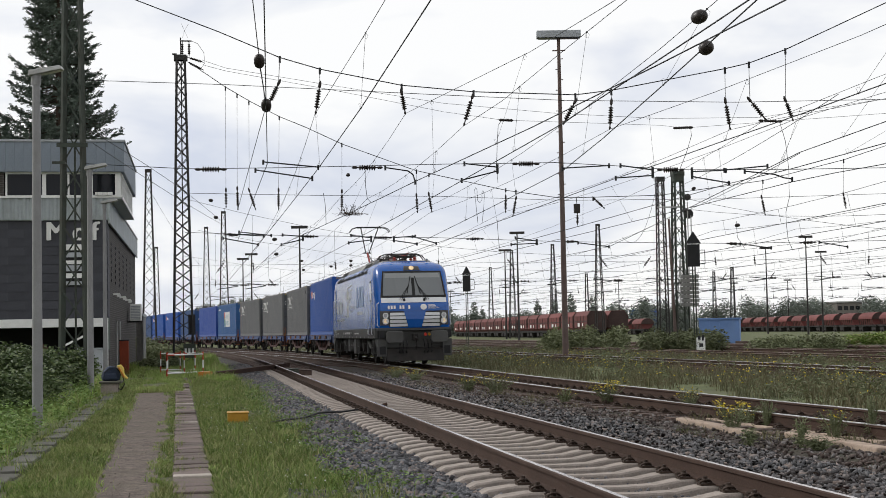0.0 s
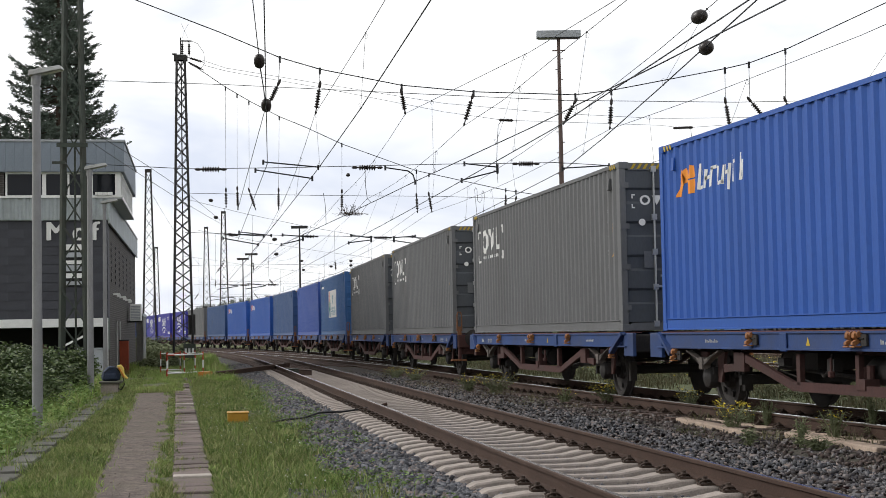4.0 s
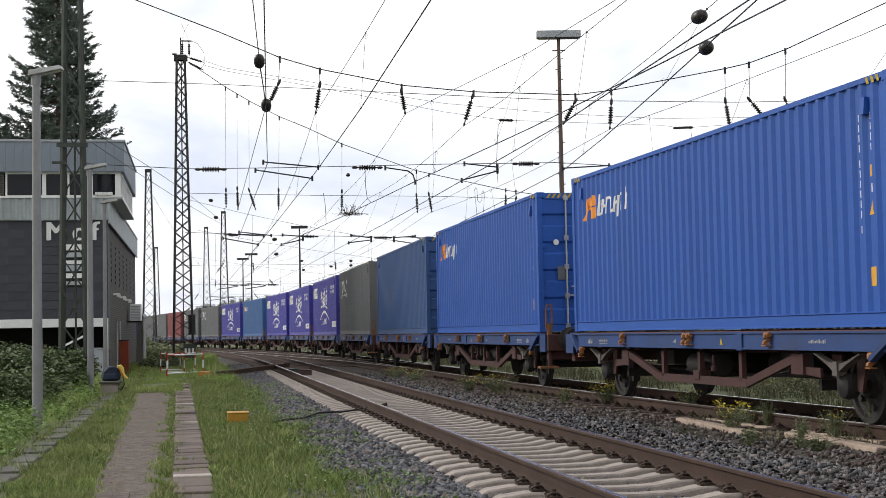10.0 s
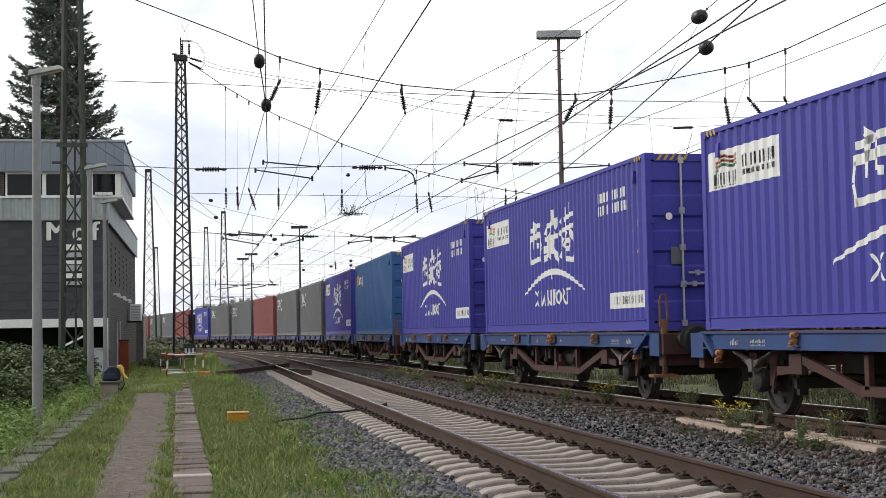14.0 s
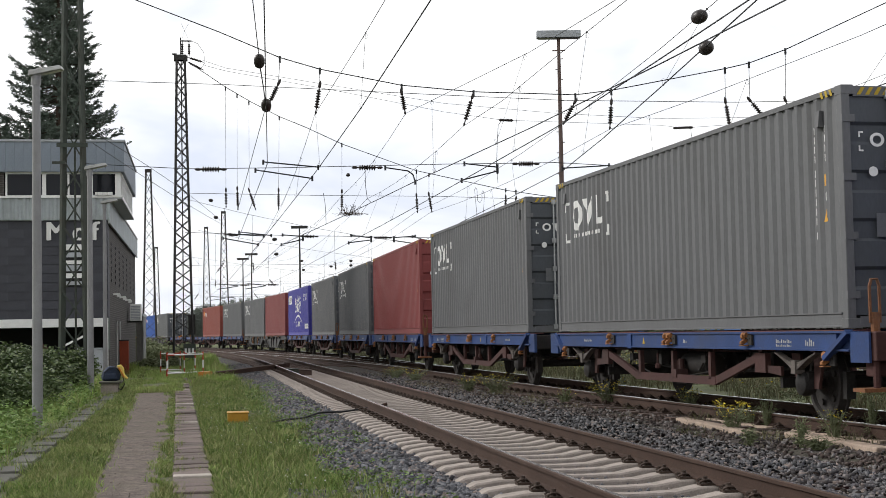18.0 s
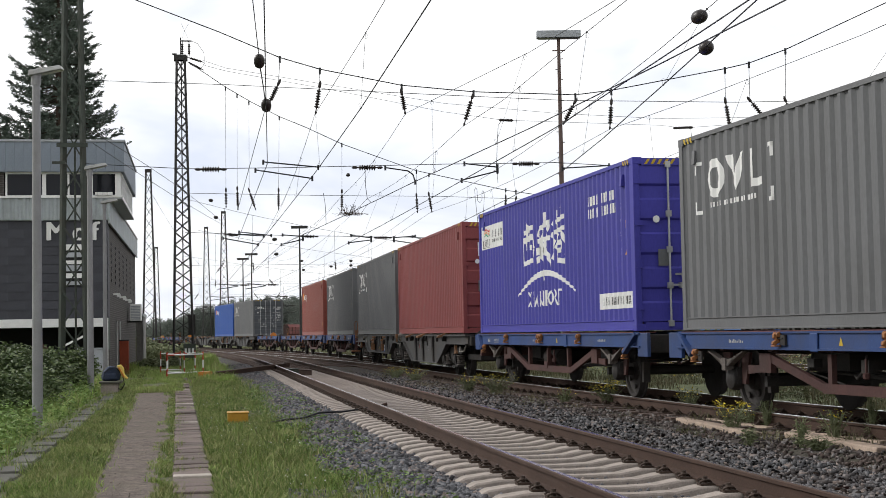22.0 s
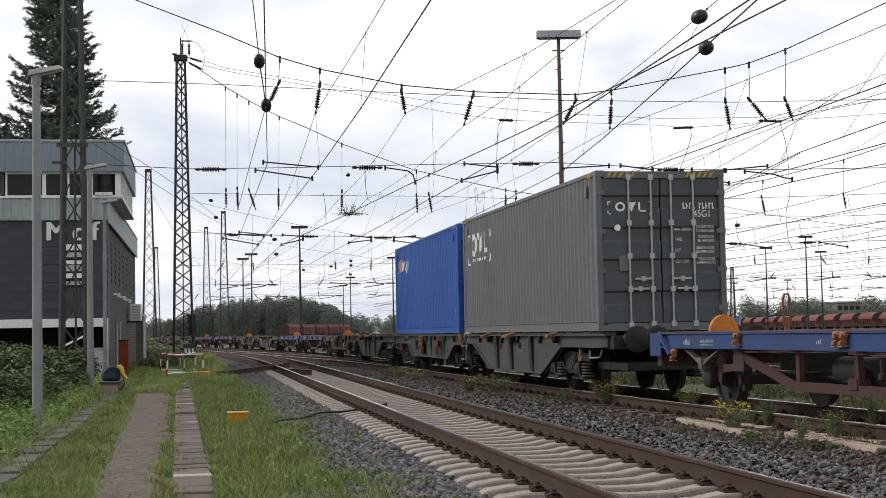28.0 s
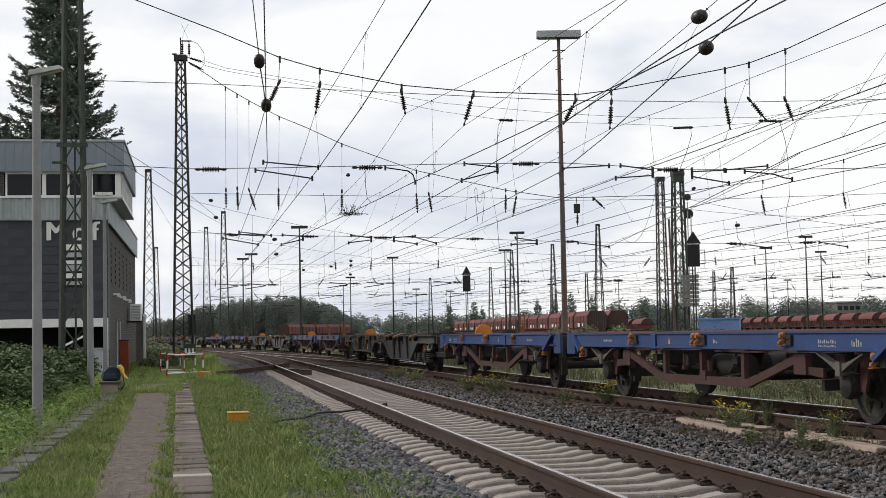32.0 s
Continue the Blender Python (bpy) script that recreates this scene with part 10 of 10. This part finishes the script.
bush("bramble_bush", "dense dark bramble thicket near the lamp", -8.75, 30.3, 0.8, 2.4, 1.15, 17000, 0.048, 2, m_leaf)
bush("bramble_bush", "low green shrub at the end of the path", -14.2, 75.5, 0.8, 2.0, 0.55, 5000, 0.08, 3, m_weedleaf)
bush("elder_bush", "green shrub round the masts in the yard", 13.6, 88.0, 2.3, 1.6, 1.7, 9000, 0.09, 4, m_weedleaf)
bush("elder_bush", "green shrub in the yard grass", 9.3, 103.0, 3.4, 1.8, 1.9, 9000, 0.10, 5, m_weedleaf)
bush("elder_bush", "green shrub by the yard tracks", 30.5, 106.0, 2.6, 1.2, 1.0, 5000, 0.10, 6, m_grass)
bush("elder_bush", "low weeds among the yard tracks", 19.5, 84.0, 2.6, 1.8, 1.1, 6000, 0.08, 7, m_weedleaf)
bush("elder_bush", "shrub behind the curve", -18.5, 98.0, 2.0, 4.0, 1.1, 9000, 0.10, 8, m_weedleaf)
bush("elder_bush", "shrub behind the curve", -27.5, 128.0, 3.4, 7.0, 1.8, 12000, 0.14, 9, m_weedleaf)


def conifer(x, y, z0, z1, r0, seed, n_br=120, label="tall dark spruce behind the signal box"):
    """A spruce: drooping limbs with upturned tips, each with side twigs that carry the needles."""
    t = thing("spruce_tree", label, "tree", "spruces", at=pose(x, y, 0))
    part("trunk", Geo().cyl((0, 0, -0.3), (0, 0, z1), 0.28, 8, 0.04), m_bark, t, smooth=True)
    rnd = random.Random(seed)
    r = np.random.RandomState(seed)
    pts, limbs = [], Geo()
    for i in range(n_br):
        f = (i + rnd.random()) / n_br
        z = z0 + (z1 - z0) * f
        L = r0 * (1 - f) ** 0.95 * rnd.uniform(0.6, 1.12) + 0.2
        a = rnd.uniform(0, 6.283)
        d = np.array([math.cos(a), math.sin(a), 0.0])
        e = np.array([-d[1], d[0], 0.0])
        drop = rnd.uniform(0.12, 0.34)

        def limb(q):
            return np.array([0, 0, z]) + d * L * q + np.array([0, 0, L * (-drop * math.sin(q * 2.2) + 0.14 * q ** 4)])

        limbs.tube([tuple(limb(q)) for q in (0, 0.3, 0.55, 0.8)], 0.026 * (1 - f) + 0.006, 4)
        for k in range(int(8 + 8 * L)):
            q = 0.15 + 0.85 * rnd.random() ** 0.7
            o = limb(q)
            w = (0.22 + 0.32 * (1 - q)) * min(1.0, 0.5 + L * 0.35) * rnd.uniform(0.6, 1.2)
            way = d * rnd.uniform(0.4, 1.0) + e * rnd.uniform(-0.9, 0.9) + np.array([0, 0, rnd.uniform(-0.45, 0.55) + 0.45 * q])
            u = r.uniform(0, 1, 30)[:, None]
            pts.append(o + way * w * u * 1.5 + r.normal(size=(30, 3)) * 0.022 - np.array([0, 0, 1.0]) * (u ** 2) * 0.08 * w)
    part("branchwork", limbs, m_bark, t, fix=False)["kind"] = "stuff"
    v, f = leaf_cloud(np.concatenate(pts), 0.036, 0.3, 2.0, seed)
    part("needles", triangles("needles", v, f, m_conifer), None, t)["kind"] = "stuff"


conifer(-18.95, 75.0, 8.6, 21.7, 3.35, 3, 470)
conifer(-21.6, 74.0, 8.0, 12.1, 1.25, 4, 60, "smaller dark spruce beside the tall one")


def wood(name, label, centres, n, size, seed, material=None):
    """Far woods: clumps of leaves on an uneven outline; centres: x, y, half width, half depth, height."""
    r = np.random.RandomState(seed)
    out = []
    for x, y, rx, ry, h in centres:
        k = int(n * rx * h / 60.0) + 60
        d = r.normal(size=(k, 3))
        d /= np.linalg.norm(d, axis=1, keepdims=True)
        d[:, 2] = np.abs(d[:, 2])
        out.append(np.array([x, y, 0.0]) + d * np.array([rx, ry, h]) * r.uniform(0.55, 1.04, k)[:, None])
    v, f = leaf_cloud(np.concatenate(out), size, 0.3, 1.0, seed)
    return stuff(name, label, "woods", v, f, material or m_farleaf_hazed)


rr = random.Random(31)
hill = []
for i in range(150):
    f = rr.uniform(0, 1)
    x = -94 + 66 * f
    top = float(np.interp(f, [0, 0.12, 0.28, 0.5, 0.72, 0.86, 1.0], [5.5, 8.5, 12.6, 14.1, 14.0, 11.0, 4.5]))
    hill.append((x, 500 + rr.uniform(-12, 25), rr.uniform(2.5, 4.0), 5, top * rr.uniform(0.80, 1.0)))
wood("hill_woods", "wooded hill behind the curve", hill, 9000, 0.24, 1, m_hillleaf_hazed)
far = []
x = -210.0
while x < 330:
    h = rr.uniform(6.5, 8.5) if x < 55 else rr.uniform(8.0, 10.2)
    far.append((x, rr.uniform(590, 660) if x < 55 else rr.uniform(480, 540), rr.uniform(4, 6.5), 4, h * rr.uniform(0.85, 1.05) + 1.0))
    x += rr.uniform(2, 4)
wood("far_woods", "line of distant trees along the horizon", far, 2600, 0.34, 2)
pop = []
for x, y, h, w in ((1.5, 430, 9.0, 1.4), (8.5, 430, 9.5, 1.7), (10.8, 430, 8.0, 1.3), (33, 455, 11, 1.6), (38, 455, 12, 1.9), (44, 450, 11, 2.0), (58, 440, 10, 2.4), (64, 440, 9.5, 1.6), (27, 440, 9.5, 1.5)):
    pop.append((x, y, w, w, h))
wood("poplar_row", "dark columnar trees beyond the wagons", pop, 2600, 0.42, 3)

# loose ballast stones
def stones(pts, size, seed):
    """Broken, sharp-edged stones: skewed blocks turned every way."""
    r = np.random.RandomState(seed)
    n = len(pts)
    base = np.array([(-1, -1, -1), (1, -1, -1), (1, 1, -1), (-1, 1, -1), (-1, -1, 1), (1, -1, 1), (1, 1, 1), (-1, 1, 1)], float)
    v = base[None] * r.uniform(0.30, 1.0, (n, 8, 3)) * r.uniform(0.55, 1.3, (n, 1, 3))
    s = size * r.uniform(0.55, 1.4, (n, 1))
    x, y, z = v[..., 0] * s, v[..., 1] * s * 0.8, v[..., 2] * s * 0.62
    for k in range(2):
        b = r.uniform(-0.9, 0.9, n)[:, None]
        y, z = y * np.cos(b) - z * np.sin(b), y * np.sin(b) + z * np.cos(b)
        a = r.uniform(0, 6.283, n)[:, None]
        x, y = x * np.cos(a) - y * np.sin(a), x * np.sin(a) + y * np.cos(a)
    w = np.stack([x, y, z], -1) + pts[:, None]
    fb = np.array([(0, 3, 2, 1), (4, 5, 6, 7), (0, 1, 5, 4), (1, 2, 6, 5), (2, 3, 7, 6), (3, 0, 4, 7)])
    f = (np.arange(n)[:, None, None] * 8 + fb[None]).reshape(-1, 4)
    return w.reshape(-1, 3), f


def on_bed(n, line, s0, s1, lo, hi, edge_l, edge_r, seed, dens=1.7, cribs=False, top=-0.235):
    """Random places on a ballast bed; cribs: none on the concrete sleepers."""
    r = np.random.RandomState(seed)
    s = s0 + (s1 - s0) * r.uniform(0, 1, n) ** dens
    lat = r.uniform(lo, hi, n)
    if cribs:
        off = np.abs((s - SLEEPER_S[0] + 0.3) % 0.60 - 0.3)
        keep = (np.abs(lat) > 1.33) | (off > 0.135)
        s, lat = s[keep], lat[keep]
    th = np.interp(s, line[0], line[3])
    x = np.interp(s, line[0], line[1]) + lat * np.cos(th)
    y = np.interp(s, line[0], line[2]) + lat * np.sin(th)
    z = np.where(lat < -edge_l, top - (-edge_l - lat) * 0.30, np.where(lat > edge_r, top - (lat - edge_r) * 0.22, top))
    if cribs:
        z = np.where((np.abs(lat) < 1.34) & (np.abs(lat) > 0.8), z - 0.035, z)
    return np.stack([x, y, np.maximum(z, -0.32) + r.uniform(-0.034, 0.030, len(x))], 1)


v, f = stones(on_bed(62000, NEAR, 10.5, 78, -2.95, -0.85, 2.1, 2.6, 1, cribs=True, top=-0.245), 0.032, 1)
stuff("ballast_stones_left", "loose grey ballast stones on the shoulder", "gravel", v, f, m_stone)
v, f = stones(on_bed(20000, NEAR, 10.5, 48, -0.70, 0.70, 2.1, 2.6, 2, cribs=True, top=-0.278), 0.024, 2)
stuff("ballast_stones_middle", "ballast stones between the sleepers", "gravel", v, f, m_stone)
v, f = stones(on_bed(60000, NEAR, 12, 56, 0.8, 4.2, 2.1, 2.6, 3, cribs=True, top=-0.245), 0.029, 3)
stuff("ballast_stones_right", "ballast stones between the two tracks", "gravel", v, f, m_stone_mix)
gp = strip(2200, 9, 42, (-0.70, -0.187), (-0.26, -0.174), 61, 1.5)
gp[:, 2] += 0.018
v, f = stones(gp, 0.006, 6)
stuff("path_grit", "loose grit and pebbles on the path", "gravel", v, f, m_stone_brown)
for k, (n_, xl_, xr_, h_, sd) in enumerate(((420, (0.55, -0.172), (1.62, -0.160), 0.17, 71), (150, (-1.8, -0.169), (-0.85, -0.187), 0.13, 72), (140, (-0.18, -0.174), (-0.06, -0.172), 0.08, 73), (90, (-2.2, -0.169), (-1.8, -0.169), 0.12, 74), (110, (-0.80, -0.187), (-0.66, -0.187), 0.08, 75))):
    v, f = tufts(n_, 30, 9, 52, xl_, xr_, h_, 0.0042, sd, 0.07)
    stuff("grass_tufts", "tufts of longer green grass", "grass", v, f, m_grass)
v, f = stones(on_bed(17000, MAIN, 14, 46, -3.0, -0.85, 2.0, 2.2, 4, top=-0.222), 0.029, 4)
stuff("ballast_stones_main", "brown stained ballast by the main track", "gravel", v, f, m_stone_rust)


# ---- marshalling the train: train coordinate = metres behind a mark that passes the camera at 0 s ----
def run_of(t):
    return 16.1139 * t - 0.0005988 * (t - 16.0) ** 2


KINDS = {"H": ("blue_container", "bright blue forty-foot container with small orange star mark", m_c_blue, logo_star, True),
         "G": ("grey_container", "grey forty-foot container with white bracketed mark and doors coloured darker for shade", m_c_grey, logo_bracket, True),
         "g": ("grey_container", "grey forty-foot container with white bracketed mark and plain end", m_c_grey, logo_bracket, False),
         "T": ("blue_container", "blue forty-foot container with large coloured cargo emblem", m_c_steel, logo_cargo, True),
         "D": ("blue_container", "deep blue plain forty-foot container", m_c_navy, None, True),
         "E": ("blue_container", "dusty steel-blue plain forty-foot container", m_c_dusty, logo_patch, True),
         "M": ("blue_container", "steel-blue forty-foot container with small orange star mark", m_c_steel, logo_star, True),
         "P": ("violet_container", "violet-blue container with white brush characters and arc", m_c_violet, logo_port, True),
         "R": ("red_container", "oxide-red plain forty-foot container", m_c_red, None, True),
         "O": ("orange_container", "orange-red container with small orange star mark", m_c_orange, logo_star, True)}
# kind of container, near-end coordinate, kind of wagon, wagon turned round
LOADS = [("H", 77.15, "b", 0), ("G", 91.3, "b", 1), ("G", 106.5, "b", 0), ("G", 120.8, "b", 1), ("T", 135.6, "b", 0), ("D", 149.2, "b", 1),
         ("E", 164.5, "b", 0), ("H", 178.8, "b", 1), ("H", 193.6, "b", 0), ("E", 207.7, "b", 1), ("g", 222.6, "b", 0), ("P", 236.6, "b", 1),
         ("P", 251.2, "b", 0), ("P", 265.3, "b", 1), ("M", 280.2, "b", 0), ("P", 294.3, "b", 1), ("G", 308.85, "b", 0), ("G", 323.5, "b", 1),
         ("R", 338.0, "b", 0), ("G", 352.0, "b", 1), ("G", 366.4, "b", 0), ("P", 380.7, "b", 1), ("R", 395.1, "a", 0), ("g", 408.15, "c", 1),
         ("g", 422.35, "b", 0), ("O", 436.7, "b", 1), ("", 449.3, "b", 0), ("", 463.9, "B", 1), ("G", 479.4, "a", 0), ("H", 492.4, "c", 1),
         ("", 505.85, "a", 0), ("", 519.8, "A", 1), ("", 533.1, "b", 0), ("", 546.9, "B", 1), ("", 561.4, "a", 0), ("", 574.6, "A", 1),
         ("", 589.0, "b", 0), ("", 603.0, "B", 1), ("", 618.0, "a", 0), ("", 631.2, "A", 1), ("", 646.0, "b", 0), ("", 660.0, "B", 1),
         ("", 675.0, "a", 0), ("", 688.2, "A", 1), ("", 703.0, "b", 0), ("", 717.0, "B", 1)]
PROTO = {"b": flat_wagon(), "B": flat_wagon(hump=True), "a": artic_wagon(deep=True), "c": artic_wagon(), "A": artic_wagon(hump=True)}
TRAIN, USED = [], set()
BOXES = {}
FLOOR = 1.16
for kind, near_end, wk, turned in LOADS:
    mid = near_end + CL / 2
    if wk in USED:
        w = copy_thing(PROTO[wk], Matrix.Identity(4))
    else:
        w = PROTO[wk]
        USED.add(wk)
    TRAIN.append((w, mid, turned, 0.0, 4.5))
    if wk in "aA" and not turned:
        bogie(w, 6.45)
    if not kind:
        continue
    if kind in BOXES:
        c = copy_thing(BOXES[kind], Matrix.Identity(4))
    else:
        nm, lab, pm, lg, dr = KINDS[kind]
        c = BOXES[kind] = container(nm, lab, pm, lg, dr, m_c_greydoor_shaded if kind in "Gg" else None)
    TRAIN.append((c, mid, 0, FLOOR, 4.5))

loco = locomotive()
for ob in loco.children_recursive:
    if ob.type == "MESH" and not ob.name.startswith(("wheel", "axle", "tread", "tyre", "rim")):
        ob.data.transform(Matrix.Diagonal((0.945, 1.0, 0.985, 1.0)))
TRAIN.append((loco, 66.3, 0, 0.0, 4.75))


def motions():
    times = [float(i) for i in range(33)]
    for ob, mid, turned, z, half in TRAIN:
        rows = []
        for t in times:
            m = pose_on(MAIN, mid - run_of(t), z, half)
            rows.append((t, m @ pose(0, 0, 0, 0, 0, 180) if turned else m))
        walk(ob, rows)
        # wheels roll while their wagon is near
        for ax in [c for c in ob.children if c.name.startswith("wheelset")]:
            y = ax.matrix_basis.translation.y
            t_in = max(0.0, (mid - 62.0) / 16.11)
            t_out = min(32.0, (mid - 8.0) / 16.11)
            if t_out <= 0.05 or t_in >= 31.9:
                continue
            r = ax.matrix_basis.translation.z
            ts = sorted({0.0, 32.0, *[round(a, 3) for a in np.arange(t_in, t_out, 1.0 / 30.0)]})
            rows = []
            for t in ts:
                a = (run_of(min(max(t, t_in), t_out)) - run_of(t_in)) / r * (1 if not turned else -1)
                rows.append((t, Matrix.Translation((0, y, r)) @ Matrix.Rotation(a, 4, "X")))
            walk(ax, rows)


motions()
